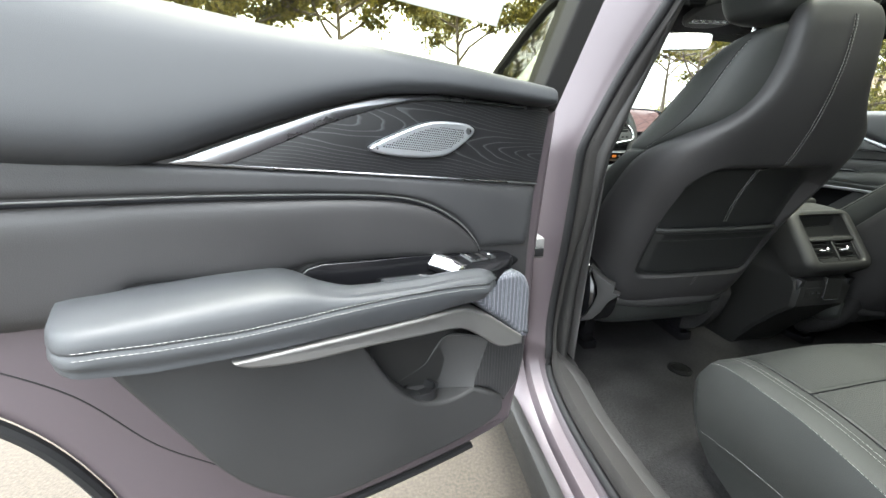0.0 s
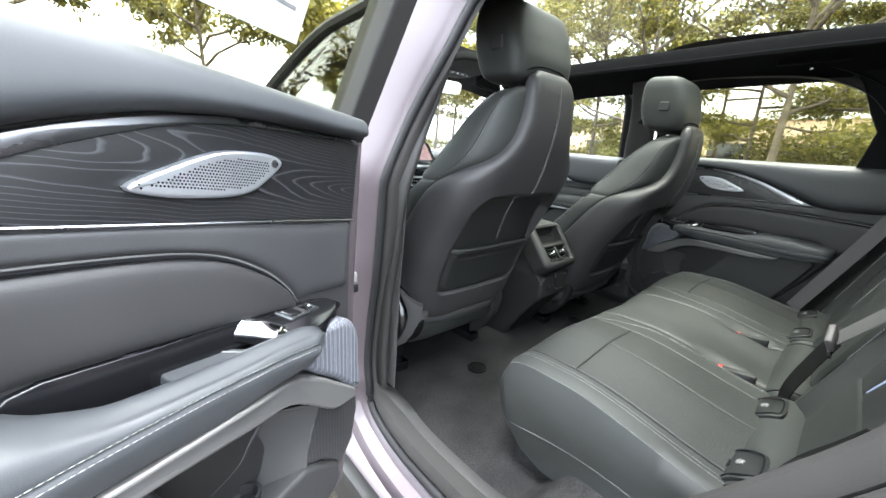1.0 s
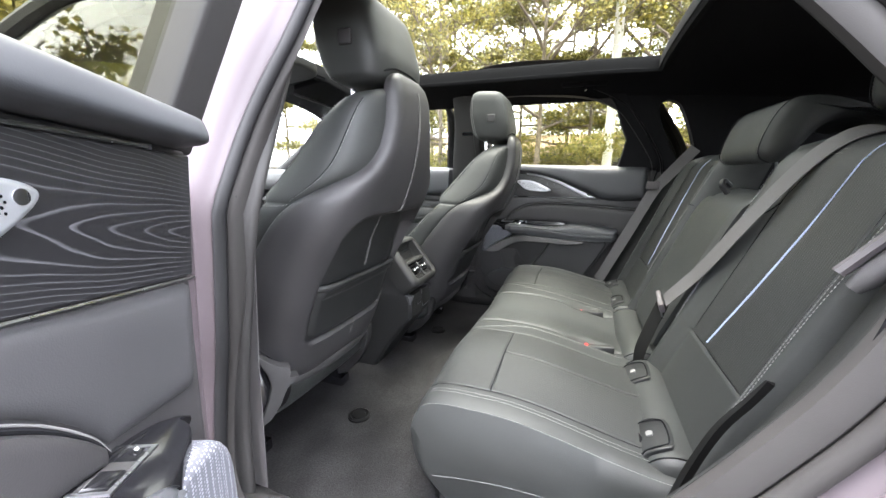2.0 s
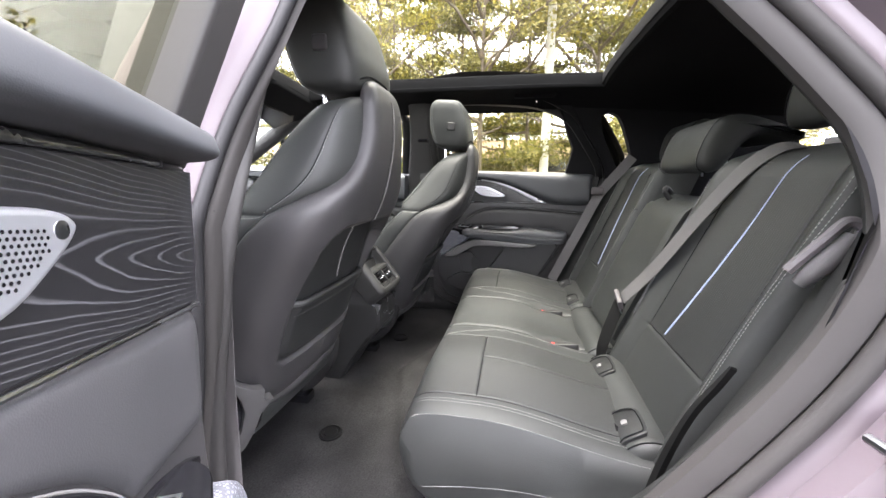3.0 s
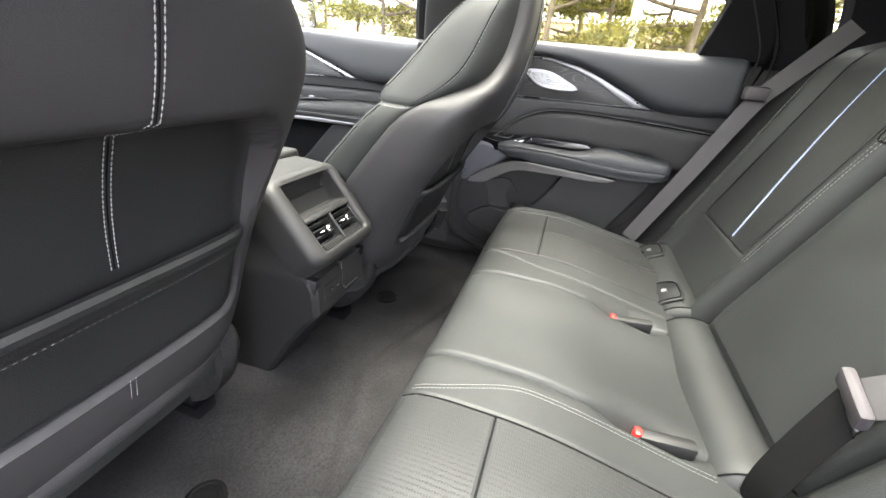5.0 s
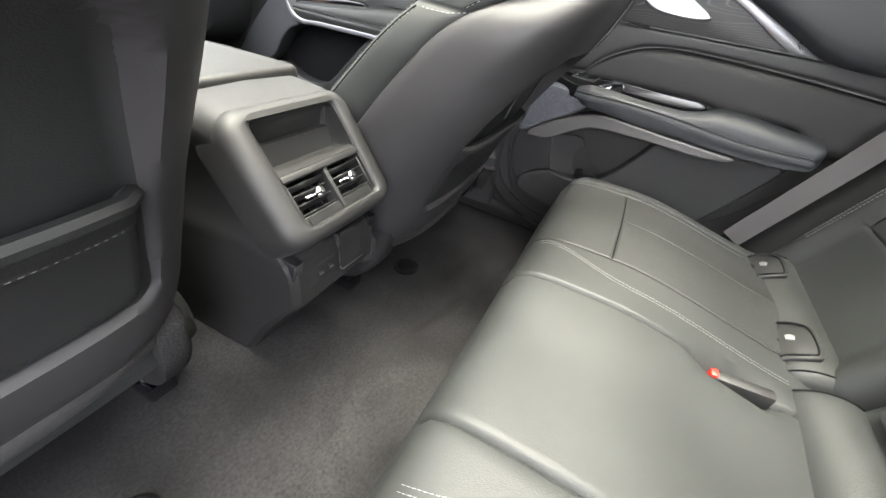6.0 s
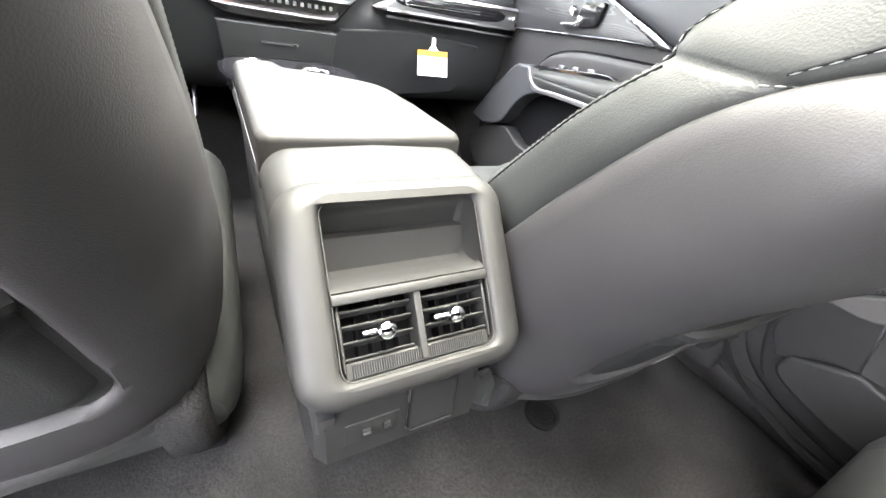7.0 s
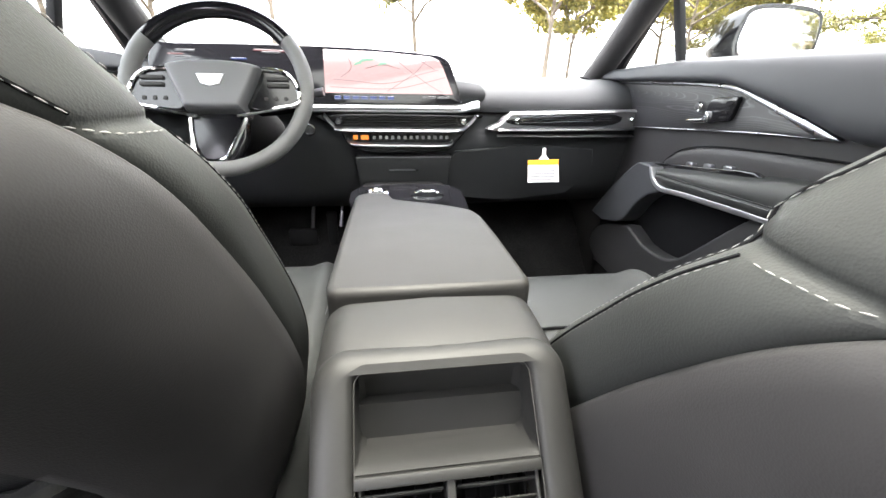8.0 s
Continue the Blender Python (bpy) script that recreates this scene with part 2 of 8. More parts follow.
def spline(pts, n=8, closed=False):
    """Catmull-Rom through the points, n steps a span."""
    P = [Vector(p) for p in pts]
    out, k = [], len(P)
    for i in range(k if closed else k - 1):
        a, b = P[i], P[(i + 1) % k]
        z = P[i - 1] if (i or closed) else a + (a - b)
        c = P[(i + 2) % k] if (closed or i + 2 < k) else b + (b - a)
        for j in range(n):
            t = j / n
            out.append(0.5 * ((2 * a) + (b - z) * t + (2 * z - 5 * a + 4 * b - c) * t * t + (3 * a - z - 3 * b + c) * t ** 3))
    if not closed:
        out.append(P[-1])
    return out


def sm(pts, n=4, closed=True):
    return [(p.x, p.y) for p in spline([(a, b, 0) for a, b in pts], n, closed)]


def loft(bm, rings, closed=True, cap0=True, cap1=True):
    vs = [[bm.verts.new(p) for p in r] for r in rings]
    n = len(rings[0])
    for a, b in zip(vs, vs[1:]):
        for i in range(n if closed else n - 1):
            j = (i + 1) % n
            bm.faces.new((a[i], a[j], b[j], b[i]))
    if closed and cap0:
        bm.faces.new(vs[0])
    if closed and cap1:
        bm.faces.new(vs[-1])
    return vs


def tube(bm, pts, r, n=8, closed=False):
    P = [Vector(p) for p in pts]
    rings = []
    up = Vector((0.123, 0.217, 0.968))
    for i, p in enumerate(P):
        a = P[i - 1] if i or closed else p
        b = P[(i + 1) % len(P)] if i + 1 < len(P) or closed else p
        t = (b - a).normalized() if (b - a).length > 1e-9 else Vector((0, 0, 1))
        s = t.cross(up)
        s = s.normalized() if s.length > 1e-4 else Vector((1, 0, 0))
        u = s.cross(t)
        rr = r[i] if isinstance(r, (list, tuple)) else r
        rings.append([p + rr * (math.cos(2 * math.pi * k / n) * s + math.sin(2 * math.pi * k / n) * u) for k in range(n)])
    if closed:
        rings.append(rings[0])
        loft(bm, rings, True, False, False)
        bmesh.ops.remove_doubles(bm, verts=bm.verts, dist=1e-6)
    else:
        loft(bm, rings)


def box(bm, x0, y0, z0, x1, y1, z1, r=0.0, seg=2, f=None):
    """A box, its edges rounded by r."""
    tmp = bmesh.new()
    bmesh.ops.create_cube(tmp, size=1)
    for v in tmp.verts:
        v.co = Vector(((x0 + x1) / 2 + v.co.x * abs(x1 - x0), (y0 + y1) / 2 + v.co.y * abs(y1 - y0), (z0 + z1) / 2 + v.co.z * abs(z1 - z0)))
    if r:
        bmesh.ops.bevel(tmp, geom=tmp.edges[:], offset=r, segments=seg, profile=0.5, affect="EDGES")
    merge(bm, tmp, f)


def merge(bm, tmp, f=None):
    m = {}
    for v in tmp.verts:
        m[v] = bm.verts.new(f(v.co) if f else v.co)
    for fc in tmp.faces:
        bm.faces.new([m[v] for v in fc.verts])
    tmp.free()


def inset2(pts, r):
    """The outline moved inwards by r (either winding)."""
    n = len(pts)
    area = sum(pts[i][0] * pts[(i + 1) % n][1] - pts[(i + 1) % n][0] * pts[i][1] for i in range(n))
    s = 1 if area > 0 else -1
    out = []
    for i in range(n):
        a, b, c = Vector(pts[i - 1][:2]), Vector(pts[i][:2]), Vector(pts[(i + 1) % n][:2])
        d1, d2 = (b - a), (c - b)
        d1 = d1.normalized() if d1.length else d2.normalized()
        d2 = d2.normalized() if d2.length else d1
        n1, n2 = Vector((-d1.y, d1.x)) * s, Vector((-d2.y, d2.x)) * s
        m = n1 + n2
        m = m / max(0.5, m.length_squared / 2) if m.length > 1e-6 else n1
        out.append((b.x + m.x * r, b.y + m.y * r))
    return out


def plate(bm, outline, f, w0, w1, r=0.005, seg=3, back=True):
    """A slab over a 2D outline from depth w0 to w1, its front edge rounded; f maps (u, v, w) to the place."""
    rings = [[f(u, v, w0) for u, v in outline]]
    s = 1 if w1 > w0 else -1
    for k in range(seg + 1):
        a = math.pi / 2 * k / seg
        o = inset2(outline, r * (1 - math.cos(a)))
        w = w1 - s * r * (1 - math.sin(a))
        rings.append([f(u, v, w) for u, v in o])
    if r >= 0.004:
        rings.append([f(u, v, w1) for u, v in inset2(outline, r * 1.08)])
    loft(bm, rings, True, back, True)


def stitches(bm, pts, length=0.0048, gap=0.0010, w=0.00043, lift=Vector((0, 0, 0))):
    """A row of short raised threads along a line."""
    P = [Vector(p) + lift for p in pts]
    dist, pos = [0.0], 0.0
    for a, b in zip(P, P[1:]):
        dist.append(dist[-1] + (b - a).length)

    def at(s):
        for i in range(len(P) - 1):
            if s <= dist[i + 1] or i == len(P) - 2:
                k = (s - dist[i]) / max(1e-9, dist[i + 1] - dist[i])
                return P[i].lerp(P[i + 1], min(1, k))
    while pos + length < dist[-1]:
        a, b = at(pos), at(pos + length)
        t = (b - a).normalized()
        s = t.cross(Vector((0.3, 0.2, 0.93)))
        s = s.normalized() * w if s.length > 1e-4 else Vector((w, 0, 0))
        u = t.cross(s).normalized() * w
        m = (a + b) / 2
        r0 = [bm.verts.new(a + 0.3 * q) for q in (s, u, -s, -u)]
        r1 = [bm.verts.new(m + q) for q in (s, u, -s, -u)]
        r2 = [bm.verts.new(b + 0.3 * q) for q in (s, u, -s, -u)]
        for x, y in ((r0, r1), (r1, r2)):
            for i in range(4):
                bm.faces.new((x[i], x[(i + 1) % 4], y[(i + 1) % 4], y[i]))
        pos += length + gap


def dome(bm, outline, f, w0, w1, r, seg=5, flat=0.6):
    """A cushion over a 2D outline: shrinks towards its middle as it rises to w1."""
    cu, cv = sum(p[0] for p in outline) / len(outline), sum(p[1] for p in outline) / len(outline)
    rings = [[f(u, v, w0) for u, v in outline]]
    for k in range(seg + 1):
        a = math.pi / 2 * k / seg
        q = 1 - r * (1 - math.cos(a))
        rings.append([f(cu + (u - cu) * q, cv + (v - cv) * q, w1 - (w1 - w0) * flat * (1 - math.sin(a))) for u, v in outline])
    q = (1 - r) * 0.9
    rings.append([f(cu + (u - cu) * q, cv + (v - cv) * q, w1) for u, v in outline])
    loft(bm, rings)


def roll(bm, lo, hi, f, us, bulge, back, lean=0.0, n=14, open_end=False):
    """A padded strip between a lower and an upper edge (functions of u) that bulges from the door by bulge and leans away at its top."""
    rows = []
    for i, u in enumerate(us):
        a, b = lo(u), hi(u)
        e = math.sqrt(min(1.0, ((u - us[0] if open_end else min(u - us[0], us[-1] - u)) + 0.0012) / 0.014))
        row = [f(u, a, back)]
        for k in range(n + 1):
            t = k / n
            w = bulge * min(1.0, e) * (1 - abs(2 * t - 1) ** 5) ** 0.5 - lean * t * t
            row.append(f(u, a + (b - a) * t, w))
        row.append(f(u, b, back - lean))
        rows.append(row)
    loft(bm, rows)


def along(pts):
    """Height over u from a run of (u, height) points."""
    tab = sorted(pts)
    return lambda u: lerp_table(tab, u)[0]


def lerp_table(tab, t):
    """Cubic interpolation in rows of (t, v1, v2, ...), with no overshoot."""
    if t <= tab[0][0]:
        return tab[0][1:]
    for i in range(len(tab) - 1):
        a, b = tab[i], tab[i + 1]
        if t <= b[0]:
            z, c = tab[max(i - 1, 0)], tab[min(i + 2, len(tab) - 1)]
            h = b[0] - a[0]
            k = (t - a[0]) / h
            out = []
            for q in range(1, len(a)):
                d = (b[q] - a[q]) / h
                d0 = (a[q] - z[q]) / (a[0] - z[0]) if i > 0 else d
                d1 = (c[q] - b[q]) / (c[0] - b[0]) if i + 2 < len(tab) else d
                m0 = 0.0 if d0 * d <= 0 else 2 * d0 * d / (d0 + d)
                m1 = 0.0 if d1 * d <= 0 else 2 * d1 * d / (d1 + d)
                out.append((2 * k ** 3 - 3 * k * k + 1) * a[q] + (k ** 3 - 2 * k * k + k) * h * m0 + (3 * k * k - 2 * k ** 3) * b[q] + (k ** 3 - k * k) * h * m1)
            return tuple(out)
    return tab[-1][1:]


def rrect(x0, y0, x1, y1, r, n=6):
    """A rectangle with round corners."""
    out = []
    for cx, cy, a0 in ((x1 - r, y0 + r, -90), (x1 - r, y1 - r, 0), (x0 + r, y1 - r, 90), (x0 + r, y0 + r, 180)):
        out += [(cx + r * math.cos(radians(a0 + 90 * k / n)), cy + r * math.sin(radians(a0 + 90 * k / n))) for k in range(n + 1)]
    return out


def smooth(a, b, x):
    k = min(1.0, max(0.0, (x - a) / (b - a)))
    return k * k * (3 - 2 * k)


def lines(a, b, step, marks=(), half=0.004):
    """Sorted grid lines from a to b with tight ones round the marks."""
    n = max(1, round((b - a) / step))
    L = {round(a + (b - a) * i / n, 4) for i in range(n + 1)}
    for m in marks:
        L = {x for x in L if abs(x - m) > 2.2 * half or x in (a, b)}
        L |= {round(m + k * half, 4) for k in (-2, -1, 0, 1, 2) if a <= m + k * half <= b}
    return sorted(L)


def groove(d, w=0.004):
    d = abs(d) / w
    return max(0.0, 1 - d) if d < 1 else 0.0


def superring(cx, cy, hx, hy, z, e=0.5, n=40):
    out = []
    for i in range(n):
        a = 2 * math.pi * i / n
        c, s = math.cos(a), math.sin(a)
        out.append(Vector((cx + hx * math.copysign(abs(c) ** e, c), cy + hy * math.copysign(abs(s) ** e, s), z)))
    return out


def lathe(bm, prof, f, n=24):
    """Turned profile of (radius, height); f maps (x, y, h) to the place."""
    loft(bm, [[f(r * math.cos(2 * math.pi * k / n), r * math.sin(2 * math.pi * k / n), h) for k in range(n)] for r, h in prof])


def xin(z):
    """Half width of the cabin's trim at height z."""
    return 0.83 if z < 1.12 else 0.83 - 0.38 * (z - 1.12)


def xout(z):
    """Half width of the painted skin at height z."""
    return 0.945 if z < 1.05 else 0.945 - 0.40 * (z - 1.05)


# ---- car body: floor, sides, roof ----
bm = bmesh.new()
xs, ys = lines(-0.81, 0.81, 0.03), lines(-0.6, 2.75, 0.02)


def floor_z(x, y):
    z = 0.40 + 0.02 * math.exp(-(x / 0.16) ** 2)
    z += 0.03 * (1 - smooth(0.86, 0.90, y + 0.3 * (abs(x) - 0.74))) + 0.10 * (1 - smooth(0.66, 0.76, y))
    z += 0.28 * smooth(2.25, 2.6, y)
    return z


loft(bm, [[Vector((x, y, floor_z(x, y))) for y in ys] for x in xs], closed=False)
structure("floor", bm, M_CARPET, "dark grey carpeted car floor with worn dusty patches", "floor")

APERTURE = [(1.10, 1.51), (1.108, 1.36), (1.092, 1.137), (1.12, 1.0), (1.15, 0.86), (1.15, 0.65), (1.09, 0.53), (0.94, 0.475), (0.76, 0.475), (0.62, 0.53),
            (0.52, 0.66), (0.435, 0.784), (0.384, 0.861), (0.329, 0.953), (0.288, 1.047), (0.266, 1.14), (0.274, 1.227), (0.314, 1.298), (0.389, 1.40),
            (0.46, 1.475), (0.6, 1.53), (0.85, 1.55), (1.03, 1.545)]
SILL = [(1.203, 0.62), (1.196, 0.55), (1.166, 0.485), (1.06, 0.445), (0.90, 0.435), (0.76, 0.445), (0.63, 0.50)]
FRONT_LEFT = [(1.02, 1.51), (1.06, 1.40), (1.108, 1.27), (1.132, 1.137), (1.148, 1.0), (1.165, 0.86), (1.187, 0.74)]
APER_LEFT = sm(FRONT_LEFT + SILL + APERTURE[10:-1] + [(0.96, 1.545)], 5)
APER = [tuple(p) for p in (v.to_2d() for v in spline([(a, b, 0) for a, b in APERTURE], 5, True))]


def ring_rows(outline, sign, rows):
    """Rings round an opening: each row moved out in the plane by o, and from the trim surface by dx; of and dxf hold on the upright at the front of the left opening."""
    out = []
    for o, dx, of, dxf in rows:
        near, far = inset2(outline, -o), inset2(outline, -of)
        ring = []
        for (y, z), (yf, zf) in zip(near, far):
            k = smooth(0.86, 1.02, y) * smooth(0.45, 0.54, z) if sign < 0 else 0.0
            d = dx * (0.45 + 0.55 * smooth(0.42, 0.66, y)) if dx < -0.03 else dx
            yy, zz = y + (yf - y) * k, z + (zf - z) * k
            g = lerp_table([(0.60, 0.0), (0.78, 0.02), (0.95, 0.5), (1.135, 0.95), (1.27, 0.5), (1.40, 0.0)], zz)[0] if dxf < 0 else 1.0
            ring.append(Vector((sign * (xin(zz) + d + (dxf * g - d) * k), yy, zz)))
        out.append(ring)
    return out


def side_frame(sign, name, label):
    """Trim, seal and painted return of a rear door opening."""
    car = thing(name, label, "car body", kind="structure", at=(sign * 0.85, 0.75, 0.45))
    outline = APER_LEFT if sign < 0 else APER
    bm = bmesh.new()
    inner = [(0.06, -0.090, 0.07, -0.075), (0.016, -0.086, 0.016, -0.068), (0.004, -0.078, 0.006, -0.062), (-0.002, -0.05, 0.002, -0.045)]
    back = [i for i, (y, z) in enumerate(outline) if y < 0.60]
    gap = next((k for k in range(1, len(back)) if back[k] - back[k - 1] > 1), 0)
    back = back[gap:] + back[:gap]
    ahead = [(back[-1] + k) % len(outline) for k in range(len(outline) - len(back) + 2)]
    r = ring_rows(outline, sign, [(0.0, -0.045, 0.0, -0.035), (-0.003, -0.02, -0.001, -0.018), (-0.002, -0.004, 0.0, -0.004), (0.01, 0.006, 0.005, 0.004), (0.026, 0.008, 0.010, 0.006), (0.034, 0.002, 0.016, 0.002), (0.034, -0.06, 0.034, -0.03)])
    loft(bm, [[a[i] for a in r] for i in range(len(r[0]))] + [[a[0] for a in r]], closed=False)
    part("opening_trim", bm, M_SEALGREY if sign < 0 else M_TRIM, car, "grey trim moulding round the door opening")
    if sign < 0:
        r = ring_rows(outline, sign, inner + [(0.0, -0.044, 0.0, -0.034)])
        for nm, ids, m, lb in (("side_lining", back, M_LINING, "dark lining behind the door opening"), ("pillar_trim", ahead, M_TRIM, "grey pillar trim")):
            bm = bmesh.new()
            loft(bm, [[a[i] for a in r] for i in ids], closed=False)
            part(nm, bm, m, car, lb)
    seal = ring_rows(outline, sign, [(0.041, 0.012, 0.018, 0.014)])[0]
    for ids, m, lb in ((back, M_SEALGREY, "grey rubber door seal"), (ahead, M_RUBBER, "black rubber door seal")):
        bm = bmesh.new()
        tube(bm, [seal[i] for i in ids], 0.0125 if ids is back else 0.011, 12)
        part("door_seal", bm, m, car, lb)
    bm = bmesh.new()
    rows = [(0.04, -0.02, 0.016, -0.01), (0.052, 0.012, 0.022, 0.014), (0.064, 0.022, 0.032, 0.030), (0.075, 0.026, 0.046, 0.044), (0.083, 0.055, 0.062, 0.058), (0.096, 0.062, 0.080, 0.071), (0.115, 0.064, 0.100, 0.084), (0.124, 0.095, 0.120, 0.097), (0.14, 0.108, 0.14, 0.106), (0.15, 0.106, 0.15, 0.106), (0.15, 0.0, 0.15, 0.0)]
    r = ring_rows(outline, sign, rows)
    loft(bm, [[a[i] for a in r] for i in range(len(r[0]))] + [[a[0] for a in r]], closed=False)
    part("painted_frame", bm, M_PAINT if sign < 0 else M_TRIM, car, "mauve painted door frame" if sign < 0 else "grey plastic door surround")
    if sign < 0:
        bm = bmesh.new()
        tube(bm, [Vector((-0.755 - 0.010 * k, 1.146 - 0.0015 * k, 1.137)) for k in range(8)], 0.0016, 5)
        part("trim_joint", bm, M_SEAM, car, "dark joint across the pillar trim")
    return car


left_frame = side_frame(-1, "wall_left", "mauve painted rear door opening with grey trim and rubber seal")
right_frame = side_frame(1, "wall_right", "rear door opening with grey trim and rubber seal")

# lower inner sides and kick panels
for s in (-1, 1):
    bm = bmesh.new()
    loft(bm, [[Vector((s * x, y, z)) for y in lines(1.1 if s > 0 else 1.34, 2.75, 0.1)] for x, z in ((0.86, 0.36), (0.805, 0.42), (0.80, 0.47), (0.815, 0.50), (0.85, 0.515), (0.90, 0.52))], closed=False)
    box(bm, min(s * 0.78, s * 0.90), 2.30, 0.40, max(s * 0.78, s * 0.90), 2.75, 1.12, 0.03)
    if s > 0:
        loft(bm, [[Vector((s * x, y, z)) for y in lines(0.3, 1.2, 0.1)] for x, z in ((0.86, 0.36), (0.80, 0.42), (0.795, 0.46), (0.81, 0.49), (0.85, 0.50))], closed=False)
    structure("sill_trim", bm, M_TRIM, "grey plastic door sill and kick panel", "sill")

# sill plate joint on the trim, and the outer skin of the left side
bm = bmesh.new()
loft(bm, [[Vector((-xout(z), y, z)) for y in lines(-0.9, 0.13, 0.08)] for z in lines(0.35, 1.10, 0.06)], closed=False)
part("quarter_panel", bm, M_PAINT, left_frame, "mauve painted rear quarter")
bm = bmesh.new()
box(bm, -0.97, -0.5, 0.24, -0.93, 2.5, 0.36, 0.012)
part("rocker_cover", bm, M_PLASTIC, left_frame, "black plastic sill cladding")

for nm, s in (("quarter_panel", 1),):
    bm = bmesh.new()
    loft(bm, [[Vector((s * xout(z), y, z)) for y in lines(-0.9, 0.13, 0.08)] for z in lines(0.35, 1.10, 0.06)], closed=False)
    part(nm, bm, M_PAINT, right_frame, "mauve painted rear quarter")
bm = bmesh.new()
box(bm, 0.93, -0.5, 0.24, 0.97, 2.5, 0.36, 0.012)
part("rocker_cover", bm, M_PLASTIC, right_frame, "black plastic sill cladding")
for s, fr in ((-1, left_frame), (1, right_frame)):
    bm = bmesh.new()
    loft(bm, [[Vector((s * (0.945 - 0.05 * smooth(3.2, 3.95, y)), y, z - 0.03 * smooth(3.0, 3.9, y) * (z > 0.9))) for y in lines(2.48, 3.95, 0.1)] for z in (0.75, 0.85, 0.95, 1.05, 1.15)], closed=False)
    part("front_fender", bm, M_PAINT, fr, "mauve painted front fender")
bm = bmesh.new()
box(bm, -0.90, -0.90, 0.22, 0.90, 3.90, 0.30, 0.03)
structure("underbody", bm, M_RUBBER, "black underbody pan of the car", "underbody")
bm = bmesh.new()
loft(bm, [[Vector((x, -0.90 - 0.05 * math.cos(x / 0.945 * 1.4), z)) for x in lines(-0.945, 0.945, 0.1)] for z in lines(0.30, 1.15, 0.1)], closed=False)
structure("tail_panel", bm, M_PAINT, "mauve painted tail panel", "tail panel")
for x, y in ((-0.84, -0.30), (0.84, -0.30), (-0.84, 2.95), (0.84, 2.95)):
    wh = thing("wheel", "black tyre on a grey alloy rim", "wheel", "car wheels", at=(x, y, 0))
    bm = bmesh.new()
    lathe(bm, [(0.24, -0.10), (0.33, -0.115), (0.36, -0.09), (0.365, 0.0), (0.36, 0.09), (0.33, 0.115), (0.24, 0.10)], lambda a, b, h: Vector((x + h, y + a, 0.365 + b)), 36)
    part("tyre", bm, M_RUBBER, wh)
    bm = bmesh.new()
    lathe(bm, [(0.24, -0.09), (0.22, -0.06), (0.06, -0.05), (0.05, 0.05), (0.22, 0.06), (0.24, 0.09)], lambda a, b, h: Vector((x + h, y + a, 0.365 + b)), 30)
    part("rim", bm, M_CHROME, wh, "grey alloy rim")

# roof with the long glass
GX, GY0, GY1 = 0.475, 0.32, 1.72


def roof_z(x, y):
    return 1.655 - 0.085 * (x / 0.70) ** 4 - 0.02 * (x / 0.7) ** 2 - 0.10 * smooth(1.4, 2.3, y) - 0.05 * (1 - smooth(-0.7, 0.6, y))


def roof_sheet(bm, dz, rim):
    gx, gy = lines(-0.70, 0.70, 0.05, (-GX, GX), 0.006), lines(-0.7, 2.05, 0.06, (GY0, GY1), 0.006)
    vs = {}
    for i, x in enumerate(gx):
        for j, y in enumerate(gy):
            vs[i, j] = bm.verts.new((x, y, roof_z(x, y) + dz))
    for i in range(len(gx) - 1):
        for j in range(len(gy) - 1):
            cx, cy = (gx[i] + gx[i + 1]) / 2, (gy[j] + gy[j + 1]) / 2
            if abs(cx) < GX and GY0 < cy < GY1:
                continue
            bm.faces.new((vs[i, j], vs[i + 1, j], vs[i + 1, j + 1], vs[i, j + 1]))


bm = bmesh.new()
roof_sheet(bm, -0.03, 0)
structure("ceiling", bm, M_HEAD, "black fabric headliner round the glass roof", "headliner")
bm = bmesh.new()
roof_sheet(bm, 0.012, 0)
structure("roof", bm, M_PAINT, "mauve painted car roof", "roof")
rf = thing("roof_window", "long tinted panoramic glass roof panel", "roof glass", kind="structure", at=(0, 1, 1.64))
bm = bmesh.new()
loft(bm, [[Vector((x, y, roof_z(x, y) + 0.004)) for y in lines(GY0 - 0.03, GY1 + 0.03, 0.1)] for x in lines(-GX - 0.03, GX + 0.03, 0.06)], closed=False)
pane = part("pane", bm, M_ROOFGLASS, rf)
bm = bmesh.new()
loop = [(-GX, GY0), (GX, GY0), (GX, GY1), (-GX, GY1)]
rim = []
for k in range(4):
    (xa, ya), (xb, yb) = loop[k], loop[(k + 1) % 4]
    rim += [Vector((xa + (xb - xa) * i / 12, ya + (yb - ya) * i / 12, 0)) for i in range(12)]
tube(bm, [Vector((p.x, p.y, roof_z(p.x, p.y) - 0.032)) for p in rim], 0.014, 8, True)
part("shade_rail", bm, M_HEAD, rf, "black sunshade rail")
bm = bmesh.new()
loft(bm, [[Vector((p.x * q, 1.02 + (p.y - 1.02) * q, roof_z(p.x, p.y) + dz)) for p in rim + rim[:1]] for q, dz in ((1.03, 0.016), (0.985, 0.016), (0.975, 0.006), (0.975, -0.03), (1.01, -0.045))], closed=False)
part("frit_frame", bm, M_HEAD, rf, "black frame round the roof glass")

# closing walls: rear hatch, front bulkhead, cowl
bm = bmesh.new()
loft(bm, [[Vector((x, -0.72 - 0.02 * abs(x), z)) for x in lines(-0.8, 0.8, 0.2)] for z in lines(0.4, 1.39, 0.09)], closed=False)
structure("wall_rear", bm, M_PLASTIC, "black plastic lower tailgate lining", "tailgate")
bm = bmesh.new()
